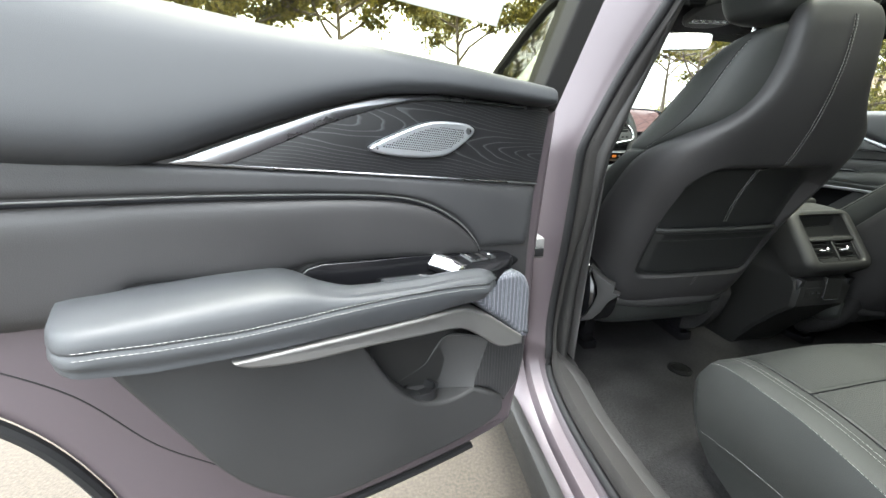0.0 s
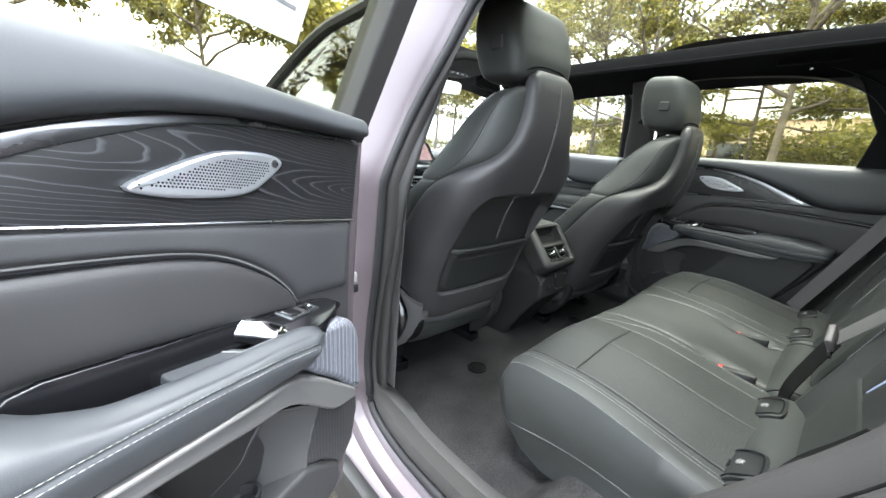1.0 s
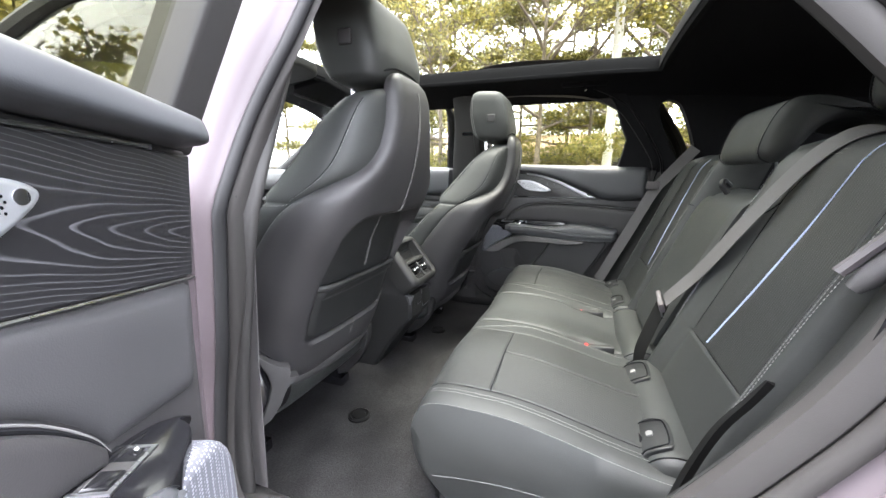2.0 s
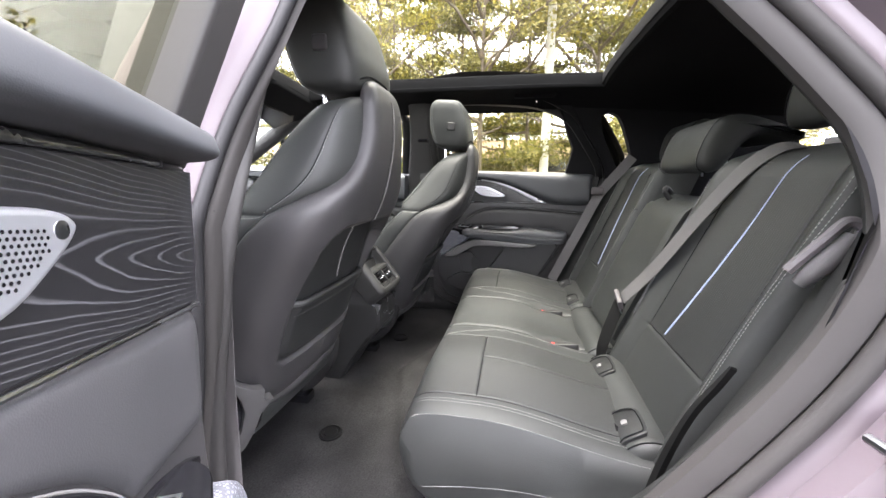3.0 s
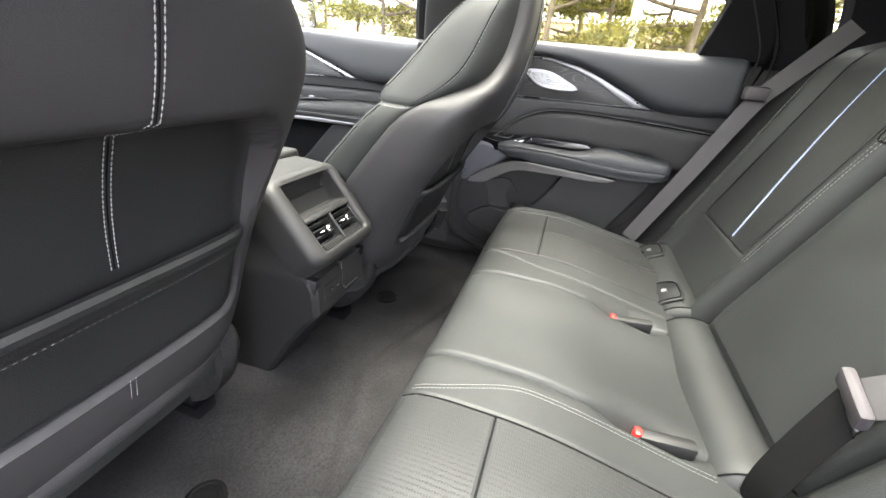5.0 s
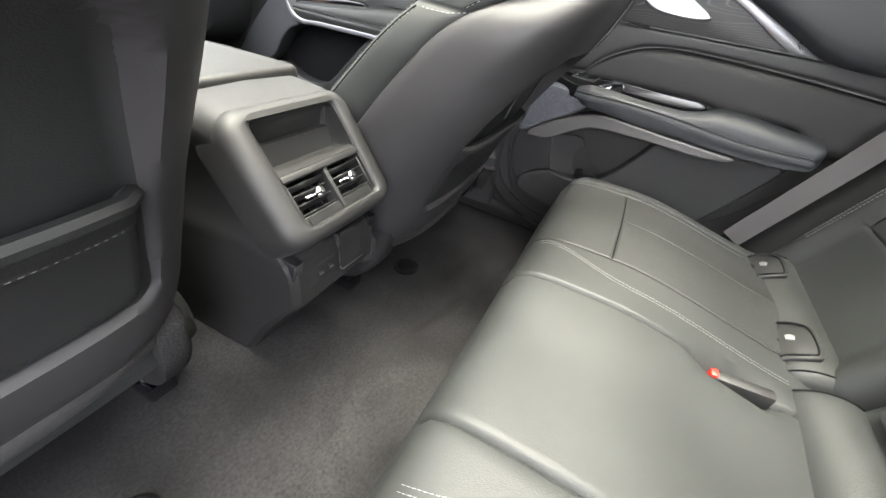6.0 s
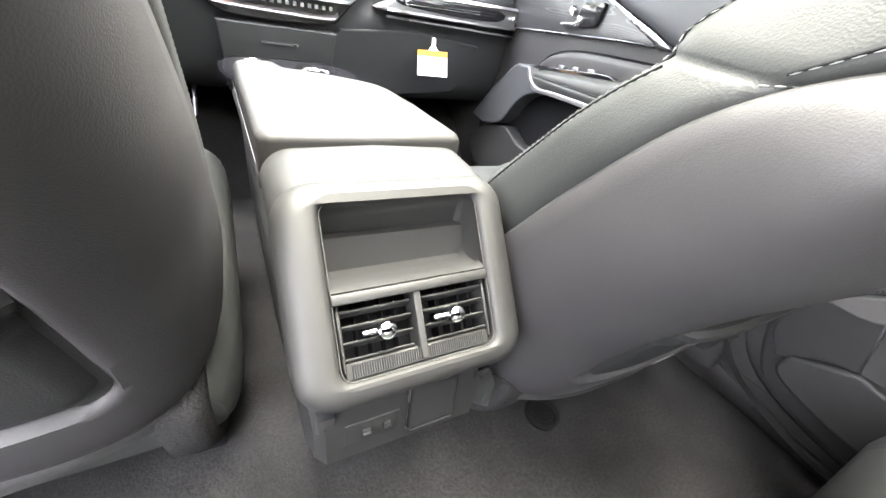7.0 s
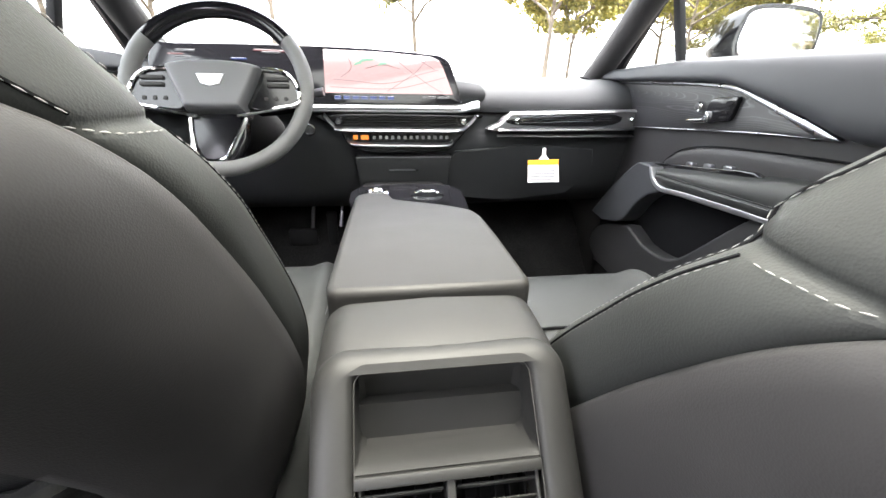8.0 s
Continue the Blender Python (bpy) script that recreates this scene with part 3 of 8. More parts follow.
loft(bm, [[Vector((x * (1 - 0.12 * (z - 1.2) / 0.4), -0.72 + 0.25 * (z - 1.2) / 0.4, z)) for x in lines(-0.78, 0.78, 0.2)] for z in (1.38, 1.42, 1.50, 1.60)], closed=False)
hg = structure("window_rear", bm, M_REARGLASS, "tinted tailgate window", "rear window")
hg.visible_shadow = False
bm = bmesh.new()
loft(bm, [[Vector((x, 2.72, z)) for x in lines(-0.85, 0.85, 0.2)] for z in lines(0.35, 1.15, 0.1)], closed=False)
structure("wall_front", bm, M_CARPET, "dark carpeted front bulkhead", "bulkhead")
bm = bmesh.new()
loft(bm, [[Vector((x, y, 1.165 - 0.03 * (x / 0.8) ** 2 - 0.04 * (y - 2.6))) for x in lines(-0.8, 0.8, 0.1)] for y in (2.52, 2.7, 2.9, 3.2, 3.6, 3.9)], closed=False)
structure("hood", bm, M_PAINT, "mauve painted bonnet", "bonnet")
bm = bmesh.new()
loft(bm, [[Vector((x * (1 - 0.14 * k), 2.62 - 0.72 * k - 0.05 * (x / 0.8) ** 2, 1.165 + 0.37 * k - 0.02 * (x / 0.8) ** 2)) for x in lines(-0.80, 0.80, 0.1)] for k in (0, 0.25, 0.5, 0.75, 1)], closed=False)
ws = structure("window_front", bm, M_GLASS, "clear windscreen", "windscreen")
ws.visible_shadow = False


def pillar(name, pts, hw, material, label, hy=0.02):
    bm = bmesh.new()
    loft(bm, [superring(p[0], p[1], hy, hw, p[2], 0.6, 20) for p in pts])
    return structure(name, bm, material, label, "pillar")


for s in (-1, 1):
    bm = bmesh.new()
    tube(bm, spline([(s * 0.76, 2.52, 1.17), (s * 0.74, 2.30, 1.30), (s * 0.70, 2.05, 1.44), (s * 0.66, 1.85, 1.535), (s * 0.65, 1.6, 1.55)], 5), 0.042, 12)
    structure("pillar_front", bm, M_TRIM, "grey trimmed windscreen pillar", "pillar")
for s in (-1, 1):
    bm = bmesh.new()
    rings = []
    for z in lines(0.45, 1.60, 0.08):
        x = xin(z) - 0.012
        y = 1.205 - 0.03 * smooth(1.1, 1.5, z) + 0.02 * (1 - smooth(0.6, 1.0, z))
        h = 0.088 - 0.02 * smooth(1.1, 1.5, z)
        if s < 0:
            y = lerp_table([(0.45, 1.20), (0.70, 1.192), (0.86, 1.168), (0.95, 1.150), (1.05, 1.135), (1.12, 1.117), (1.6, 1.10)], z)[0] + h
        rings.append([Vector((s * (x - 0.02 + 0.022 * math.sin(a)), y + h * math.copysign(abs(math.cos(a)) ** 0.6, math.cos(a)), z)) for a in (2 * math.pi * k / 24 for k in range(24))])
    loft(bm, rings)
    structure("pillar_centre", bm, M_TRIM, "grey trimmed pillar between the doors", "pillar")
# outer half of the pillar between the left doors
bm = bmesh.new()
loft(bm, [[Vector((-(xout(z) - 0.012), y, z)) for y in (1.255, 1.29, 1.33)] for z in lines(0.42, 1.5, 0.08)], closed=False)
part("pillar_cover", bm, M_GLOSS, left_frame, "gloss black outer pillar cover")

# rear quarter trim on both sides with a small window
for s in (-1, 1):
    q = thing("quarter_trim", "black quarter trim with a small side window", "pillar trim", kind="structure", at=(s * 0.72, 0.1, 1.2))
    bm = bmesh.new()
    hole = [(0.285, 1.475), (0.20, 1.485), (0.105, 1.27), (0.175, 1.255)]
    outer = [(0.46, 1.57), (0.0, 1.58), (-0.5, 1.52), (-0.70, 1.20), (-0.72, 0.45), (0.1, 0.45), (0.45, 0.55), (0.36, 0.9), (0.29, 1.05), (0.27, 1.16), (0.29, 1.26), (0.36, 1.38)]
    hs = [p.to_2d() for p in spline([(a, b, 0) for a, b in hole], 6, True)]
    c = Vector((0.19, 1.37))

    def radial(poly, ang):
        best = None
        d = Vector((math.cos(ang), math.sin(ang)))
        for i in range(len(poly)):
            a, b = Vector(poly[i]) - c, Vector(poly[(i + 1) % len(poly)]) - c
            den = d.x * (b - a).y - d.y * (b - a).x
            if abs(den) < 1e-9:
                continue
            t = (a.x * (b - a).y - a.y * (b - a).x) / den
            u = (a.x * d.y - a.y * d.x) / den
            if t > 0 and -1e-6 <= u <= 1 + 1e-6 and (best is None or t < best):
                best = t
        return c + d * (best or 0.01)
    angs = [2 * math.pi * k / 72 for k in range(72)]
    hin = [radial(hs, a) for a in angs]
    hout = [radial(outer, a) for a in angs]
    rows = []
    for k in (0.0, 0.001, 0.06, 0.3, 0.65, 1.0):
        rows.append([Vector((s * (xin(p.y) - 0.004 + (0.05 if k == 0 else 0)), p.x, p.y)) for p in (a.lerp(b, k) for a, b in zip(hin, hout))])
    loft(bm, rows, True, False, False)
    part("panel", bm, M_HEAD, q)
    bm = bmesh.new()
    bm.faces.new([bm.verts.new((s * (xin(p.y) + 0.03), p.x, p.y)) for p in hin])
    g = part("pane", bm, M_SIDEGLASS, q)
    g.visible_shadow = False

# front belt on the right centre pillar, grab handles with coat hooks
for s in (-1, 1):
    fb = thing("front_belt", "grey front seat belt with its pillar guide", "seat belt", "seat belts", at=(s * 0.70, 1.17, 0.6))
    bm = bmesh.new()
    rings = []
    for x, y, z in ((0.712, 1.175, 1.39), (0.735, 1.18, 1.30), (0.775, 1.19, 1.10), (0.785, 1.20, 0.80), (0.785, 1.21, 0.50)):
        rings.append([Vector((s * (x - 0.012), y + k, z)) for k in (-0.024, 0.024)] + [Vector((s * (x - 0.010), y + k, z)) for k in (0.024, -0.024)])
    loft(bm, rings)
    part("webbing", bm, M_BELT, fb)
    bm = bmesh.new()
    box(bm, min(s * 0.672, s * 0.71), 1.142, 1.375, max(s * 0.672, s * 0.71), 1.208, 1.43, 0.010)
    part("guide", bm, M_GLOSS, fb, "black belt guide")
    gh = thing("grab_handle", "folded black grab handle with a chrome coat hook", "handle", "grab handles", at=(s * 0.575, 0.6, 1.565))
    bm = bmesh.new()
    box(bm, min(s * 0.552, s * 0.592), 0.515, 1.565, max(s * 0.552, s * 0.592), 0.705, 1.590, 0.007)
    part("grip", bm, M_HEAD, gh)
    bm = bmesh.new()
    tube(bm, spline([(s * 0.566, 0.598, 1.582), (s * 0.560, 0.602, 1.568), (s * 0.556, 0.606, 1.553), (s * 0.552, 0.602, 1.543)], 4), 0.0048, 8)
    part("hook", bm, M_BRIGHT, gh, "chrome coat hook")

# striker and check strap on the left opening
sk = thing("door_striker", "zinc door striker bolted to the painted frame", "striker", at=(-0.88, 0.25, 0.9))
bm = bmesh.new()
plate(bm, rrect(0.225, 0.885, 0.275, 0.945, 0.018), lambda y, z, w: Vector((-0.895 - w, y, z)), -0.004, 0.003, 0.002)
part("base", bm, M_STRAP, sk, "zinc plated base")
for z in (0.90, 0.93):
    bm = bmesh.new()
    lathe(bm, [(0.011, 0.0), (0.011, 0.004), (0.007, 0.006), (0.002, 0.006)], lambda a, b, h: Vector((-0.898 - h, 0.245 + a, z + b)), 18)
    part("bolt", bm, M_CHROME, sk, "bright bolt head")
bm = bmesh.new()
tube(bm, spline([(-0.897, 0.262, 0.938), (-0.935, 0.268, 0.945), (-0.945, 0.285, 0.94), (-0.935, 0.30, 0.93), (-0.897, 0.30, 0.925)], 4), 0.0055, 8)
part("loop", bm, M_CHROME, sk, "bright steel loop")
cs = thing("check_strap", "black door check strap on the pillar", "check strap", at=(-0.92, 1.17, 0.87))
bm = bmesh.new()
box(bm, -0.945, 1.150, 0.845, -0.915, 1.205, 0.90, 0.006)
part("bracket", bm, M_TRIM2, cs, "grey bracket")
bm = bmesh.new()
box(bm, -1.02, 1.120, 0.862, -0.93, 1.134, 0.884, 0.003)
part("strap", bm, M_RUBBER, cs)


# ---- front seats ----
def front_seat(cx, dy, dz, recline, thread, label):
    """A seat with its back leaning by recline degrees more than the upright one; the hinge stands at (cx, 1.33, 0.62)."""
    seat = thing("car_seat", label, "seat", "front seats", at=(cx, 1.40 + dy, 0.40))
    a = radians(recline)
    hy, hz = 1.33, 0.66

    def P(x, y, z):
        y, z = y - hy, z - hz
        return Vector((cx + x, hy + dy + y * math.cos(a) - z * math.sin(a), hz + dz + z * math.cos(a) + y * math.sin(a)))
    # rear shell: half width, rear face, front edge at each height
    SH = [(0.655, 0.205, 1.232, 1.34), (0.68, 0.232, 1.218, 1.37), (0.76, 0.258, 1.190, 1.385), (0.86, 0.266, 1.156, 1.345), (0.95, 0.266, 1.112, 1.290), (1.04, 0.261, 1.058, 1.228), (1.08, 0.256, 1.036, 1.196),
          (1.112, 0.245, 1.020, 1.160), (1.15, 0.210, 1.006, 1.094), (1.176, 0.174, 0.998, 1.050), (1.20, 0.146, 0.992, 1.032), (1.24, 0.120, 0.984, 1.020), (1.30, 0.104, 0.978, 1.014), (1.35, 0.098, 0.980, 1.013), (1.385, 0.086, 0.988, 1.013), (1.402, 0.062, 1.000, 1.013)]

    def recess(x, z):
        r = 0.07 if z > 0.9 else 0.035
        dx, dz_ = 0.190 - abs(x), min(1.080 - z, z - 0.746)
        d = r - math.hypot(r - dx, r - dz_) if dx < r and dz_ < r else min(dx, dz_)
        return smooth(0.0, 0.010, d) * (0.014 + 0.036 * smooth(0.86, 1.05, z))

    def rear(x, z, sunk=True):
        w, yb, yf = lerp_table(SH, z)
        t = min(1, abs(x) / w)
        y = yf - (yf - yb) * (1 - t ** (4 + 5 * smooth(1.1, 1.24, z))) ** (0.28 + 0.06 * smooth(1.1, 1.24, z))
        return y + recess(x, z) if sunk else y
    bm = bmesh.new()
    rings = []
    TS = [-0.9 + 1.8 * k / 72 for k in range(73)]
    TE = [1 - 0.1 * (1 - k / 12) ** 2.6 for k in range(1, 13)]
    TS = [-t for t in TE[::-1]] + TS + TE
    for z in lines(0.655, 1.402, 0.0065):
        w, yb, yf = lerp_table(SH, z)
        ring = [P(w * t, rear(w * t, z), z) for t in TS]
        ring.append(P(w * 0.985, yf + 0.006, z))
        ring.append(P(w * 0.95, yf + 0.006, z))
        ring.append(P(-w * 0.95, yf + 0.006, z))
        ring.append(P(-w * 0.985, yf + 0.006, z))
        rings.append(ring)
    loft(bm, rings)
    part("back_shell", bm, M_LEATHER2, seat, "smooth black vinyl seat back shell", 60)
    bm = bmesh.new()

    def reach(z):
        """Half width of the sunk panel at height z."""
        r = 0.07 if z > 0.9 else 0.035
        q = max(0.0, r - min(1.080 - z, z - 0.746))
        return 0.190 - r + math.sqrt(max(0.0, (r - 0.007) ** 2 - q * q))
    # overlay on the recess floor that carries its shade as darker colour
    loft(bm, [[P(reach(z) * (k / 20 - 1), rear(reach(z) * (k / 20 - 1), z) - 0.0014, z) for k in range(41)] for z in lines(0.754, 1.072, 0.005)], closed=False)
    part("back_panel", bm, M_PANEL, seat, "sunk black leather panel, darkened with the recess's shade", 60)
    # front padding of the backrest: side wings that tuck into the shell's edge
    PD = [(0.66, 0.232, 1.60), (0.775, 0.250, 1.575), (0.86, 0.260, 1.525), (0.945, 0.262, 1.46), (1.033, 0.262, 1.375), (1.077, 0.256, 1.335), (1.14, 0.232, 1.275), (1.20, 0.210, 1.228), (1.26, 0.190, 1.182), (1.30, 0.174, 1.148),
          (1.33, 0.156, 1.118), (1.352, 0.128, 1.092), (1.366, 0.08, 1.070)]

    def pad(sx, z, q, lift=0.0):
        """A place on the padding: q from 0 at the shell's edge over 1 at the widest line to 2 at the middle of the front."""
        w, yf = lerp_table(PD, z)
        ws, yb, ys = lerp_table(SH, z)
        xb = min(ws, w) - 0.030
        ym = ys + min(0.35 * (yf - ys), 0.03 + 0.9 * max(0.0, w - ws))
        if q < 1:
            b = math.pi / 2 * q
            x, y = xb + (w - xb) * math.sin(b) ** 1.5, ym - (ym - ys + 0.008) * math.cos(b) ** 0.8
        else:
            b = math.pi / 2 * (q - 1)
            hi = smooth(1.10, 1.15, z)
            x, y = w * math.cos(b) ** 0.46, ym + (yf - ym) * (0.52 + 0.56 * hi) * math.sin(min(math.pi / 2, b * (2.4 - 1.4 * hi))) ** 0.58
            y -= 0.075 * math.exp(-(x / (0.62 * w)) ** 4) * (1 - 0.85 * smooth(1.1, 1.33, z)) * smooth(1.2, 1.6, q)
        y -= 0.003 * groove(z - 1.112, 0.007) * smooth(0.2, 0.5, q) * (1 - smooth(1.45, 1.6, q))
        x -= 0.004 * groove(z - 1.112, 0.007) * (1 - smooth(1.2, 1.5, q))
        return P(sx * (x + lift), y + lift, z)
    bm = bmesh.new()
    rings = []
    QS = [k / 7 for k in range(7)] + [1 + k / 12 for k in range(13)]
    for z in lines(0.66, 1.366, 0.013, (1.112,), 0.003):
        rings.append([pad(1, z, q) for q in QS] + [pad(-1, z, q) for q in QS[-2::-1]])
    loft(bm, rings)
    back = part("backrest", bm, M_LEATHER, seat, "black leather backrest with white stitching", 60)
    for sx in (-1, 1):
        bm = bmesh.new()
        tube(bm, [P(sx * (lerp_table(SH, z)[0] * 0.965 - 0.004), lerp_table(SH, z)[2] + 0.004, z) for z in lines(0.70, 1.36, 0.012)], 0.0045, 6)
        part("edge_joint", bm, M_SEAM, seat, "dark joint between shell and padding")
    # stitching on the wings
    for sx in (-1, 1):
        for nm, q, z0, z1 in (("upper_stitching", 0.86, 1.118, 1.335), ("wing_stitching", 1.16, 0.74, 1.105), ("inner_stitching", 1.36, 0.80, 1.345)):
            bm = bmesh.new()
            stitches(bm, [pad(sx, z, q, 0.0012) for z in lines(z0, z1, 0.012)], 0.0052, 0.0024, thread)
            part(nm, bm, M_THREAD, back, "white stitching")
            bm = bmesh.new()
            tube(bm, [pad(sx, z, q + 0.035, 0.0002) for z in lines(z0, z1, 0.012)], 0.0011, 5)
            part("seam", bm, M_SEAM, back)
        bm = bmesh.new()
        stitches(bm, [pad(sx, 1.106 + 0.008 * smooth(1.1, 0.6, q), q, 0.0012) for q in lines(0.35, 1.16, 0.03)], 0.0052, 0.0024, thread)
        part("cross_stitching", bm, M_THREAD, back, "white stitching")
    # rear seam, pocket, lower strip
    for off in (0.0045, 0.0115):
        bm = bmesh.new()
        stitches(bm, [P(off, rear(off, z) - 0.0026, z) for z in lines(0.925, 1.37, 0.008)], w=0.0007)
        part("rear_stitching", bm, M_THREAD, seat, "white double stitching")
        bm = bmesh.new()
        stitches(bm, [P(off, rear(off, z, False) - 0.0012, z) for z in (0.712, 0.724, 0.737, 0.75)], w=0.0006)
        part("pocket_tack", bm, M_THREAD, seat, "white double stitching")
    bm = bmesh.new()
    tube(bm, [P(0.008, rear(0.008, z) - 0.0010, z) for z in lines(0.925, 1.37, 0.008)], 0.0012, 5)
    part("rear_seam", bm, M_SEAM, seat)
    bm = bmesh.new()
    rings = []

    def pocket(t, z, lift=0.0):
        half = 0.180 - 0.030 * max(0.0, 1 - (z - 0.757) / 0.03) ** 2 if z < 0.787 else 0.180
        x = t * half
        edge = min(1.0, (1 - abs(t)) / 0.06) ** 0.5 * smooth(0.755, 0.770, z)
        y = rear(x, z) + 0.003 - edge * (recess(x, z) - 0.001) - 0.006 * edge * smooth(0.872, 0.882, z)
        return P(x, y - lift, z)
    for z in lines(0.757, 0.905, 0.006):
        rings.append([pocket(-1 + k / 16, z) for k in range(33)])
    loft(bm, rings, closed=False)
    pk = part("map_pocket", bm, M_PANEL, seat, "black leather map pocket", 60)
    bm = bmesh.new()
    tube(bm, [pocket((-1 + k / 12) * 0.985, 0.904, -0.006) for k in range(25)], 0.009, 8)
    part("pocket_hem", bm, M_PANEL, pk)
    bm = bmesh.new()
    stitches(bm, [pocket((-1 + k / 15) * 0.95, 0.8735, 0.001) for k in range(31)], 0.004, 0.003, 0.0005)
    part("pocket_stitching", bm, M_THREAD, pk)
    # head restraint on two posts
    bm = bmesh.new()
    HR = [(1.372, 0.088, 1.050, 1.110), (1.378, 0.112, 1.032, 1.135), (1.392, 0.127, 1.018, 1.158), (1.43, 0.135, 1.014, 1.176), (1.48, 0.139, 1.024, 1.186), (1.525, 0.138, 1.038, 1.188), (1.548, 0.134, 1.047, 1.184), (1.562, 0.126, 1.056, 1.176), (1.571, 0.110, 1.070, 1.162), (1.574, 0.085, 1.085, 1.145)]
    rings = []

    def hrp(w, y0, y1, b, z, lift=0.0):
        c, q = math.cos(b), math.sin(b)
        x = (w + lift) * math.copysign(abs(c) ** 0.34, c)
        y = (y0 + y1) / 2 + ((y1 - y0) / 2 + lift) * math.copysign(abs(q) ** 0.46, q)
        g = groove(y - (0.58 * y1 + 0.42 * y0), 0.006) * 0.004
        return P(x - math.copysign(g, c), y, z)
    for z in lines(1.372, 1.574, 0.006):
        w, y0, y1 = lerp_table(HR, z)
        rings.append([hrp(w, y0, y1, 2 * math.pi * k / 48, z) for k in range(48)])
    loft(bm, rings)
    hr = part("head_restraint", bm, M_LEATHER, seat, "black leather head restraint with stitched edge", 60)
    bm = bmesh.new()
    sq = rrect(-0.017, -0.016, 0.017, 0.016, 0.006)
    plate(bm, sq, lambda u, v, w: P(-0.1395 - w, 1.085 + u, 1.462 + v), -0.004, 0.003, 0.004)
    part("button", bm, M_LEATHER2, hr)
    for sx in (-1, 1):
        bm = bmesh.new()
        line = []
        for z in lines(1.385, 1.552, 0.01):
            w, y0, y1 = lerp_table(HR, z)
            line.append(hrp(w, y0, y1, math.pi / 2 - sx * 1.02, z, 0.001))
        stitches(bm, line, w=0.0006)
        part("stitching", bm, M_THREAD, hr, "white stitching")
    bm = bmesh.new()
    tube(bm, [P(x, 1.012 + 0.0 * x + 0.05 * (abs(x) / 0.12) ** 6 - 0.001, 1.415 - 0.02 * (abs(x) / 0.1) ** 3) for x in lines(-0.10, 0.10, 0.01)], 0.0022, 6)
    part("rear_seam", bm, M_SEAM, hr)
    for sx in (-1, 1):
        bm = bmesh.new()
        tube(bm, [P(sx * 0.07, 1.11, 1.33), P(sx * 0.07, 1.115, 1.41)], 0.006, 10)
        part("post", bm, M_BRIGHT, seat, "chrome post")
    # cushion
    bm = bmesh.new()
    rings = []
    for k in range(27):
        y = 1.28 + (1.92 - 1.28) * k / 26
        e = max(0.0, 1 - ((y - 1.60) / 0.325) ** 8)
        zt = 0.645 + 0.055 * smooth(1.5, 1.88, y)
        ring = []
        for j in range(40):
            b = 2 * math.pi * j / 40
            c, s = math.cos(b), math.sin(b)
            x = 0.262 * math.copysign(abs(c) ** 0.5, c) * (0.9 + 0.1 * e)
            z = zt - 0.075 + 0.075 * e ** 0.4 * math.copysign(abs(s) ** 0.6, s)
            if s > 0:
                z += 0.03 * smooth(0.16, 0.22, abs(x)) * s
            ring.append(Vector((cx + x, y + dy, z + 0.03 + dz * 0.4)))
        rings.append(ring)
    loft(bm, rings)
    cu = part("cushion", bm, M_LEATHER, seat, "black leather seat cushion", 60)
    bm = bmesh.new()
    for y in (1.68,):
        tube(bm, [Vector((cx + x, y + dy, 0.703 + dz * 0.4)) for x in lines(-0.17, 0.17, 0.02)], 0.003, 6)
    part("seam", bm, M_SEAM, cu)
    # plastic base, rails and side cover
    bm = bmesh.new()
    box(bm, cx - 0.20, 1.34 + dy, 0.52, cx + 0.20, 1.85 + dy, 0.62, 0.02)
    part("base", bm, M_PLASTIC, seat)
    for sx in (-1, 1):
        bm = bmesh.new()
        box(bm, cx + sx * 0.19 - 0.025, 1.36 + dy, 0.405, cx + sx * 0.19 + 0.025, 1.84 + dy, 0.44, 0.006)
        box(bm, cx + sx * 0.19 - 0.02, 1.38 + dy, 0.44, cx + sx * 0.19 + 0.02, 1.80 + dy, 0.54, 0.006)
        part("rail", bm, M_GLOSS, seat)
        # hinge: a felted cover on the tunnel side; a gloss black dome with a grey moulded leg on the door side
        bm = bmesh.new()
        if sx * cx < 0:
            o = sm([(1.262, 0.665), (1.258, 0.60), (1.285, 0.53), (1.34, 0.47), (1.40, 0.45), (1.43, 0.52), (1.41, 0.62), (1.36, 0.69)], 4)
            plate(bm, o, lambda u, v, w: Vector((cx + sx * (0.195 + w), u + dy, v)), -0.02, 0.03, 0.02, 4)
            part("side_cover", bm, M_CARPET, seat, "felted dark side cover")
            continue
        lathe(bm, [(0.118, -0.07), (0.118, 0.0), (0.112, 0.016), (0.098, 0.030), (0.088, 0.033), (0.076, 0.030), (0.05, 0.032), (0.001, 0.034)], lambda p, q, h: Vector((cx + sx * (0.272 + h), 1.352 + dy + p - 0.10 * h, 0.665 + q + dz)), 40)
        part("hinge_cover", bm, M_GLOSS, seat, "gloss black domed hinge cover")
        bm = bmesh.new()
        o = [(0.303, 0.779), (0.280, 0.752), (0.263, 0.737), (0.246, 0.730), (0.247, 0.706), (0.232, 0.703), (0.254, 0.676), (0.267, 0.637), (0.283, 0.607), (0.314, 0.588), (0.297, 0.621), (0.286, 0.657), (0.280, 0.692), (0.284, 0.720), (0.294, 0.748)]
        plate(bm, o, lambda u, v, w: Vector((cx + sx * (u + 0.61 * w), 1.20 + dy + 0.78 * (u - 0.248) + 0.03 * (0.72 - v) - 0.79 * w, v + dz)), -0.03, 0.0015, 0.0025, 2)
        part("hinge_leg", bm, M_LEG, seat, "grey plastic moulded leg", 30)
    bm = bmesh.new()
    rings = []
    for k in range(31):
        x = -0.215 + 0.43 * k / 30
        t = (abs(x) / 0.215) ** 3
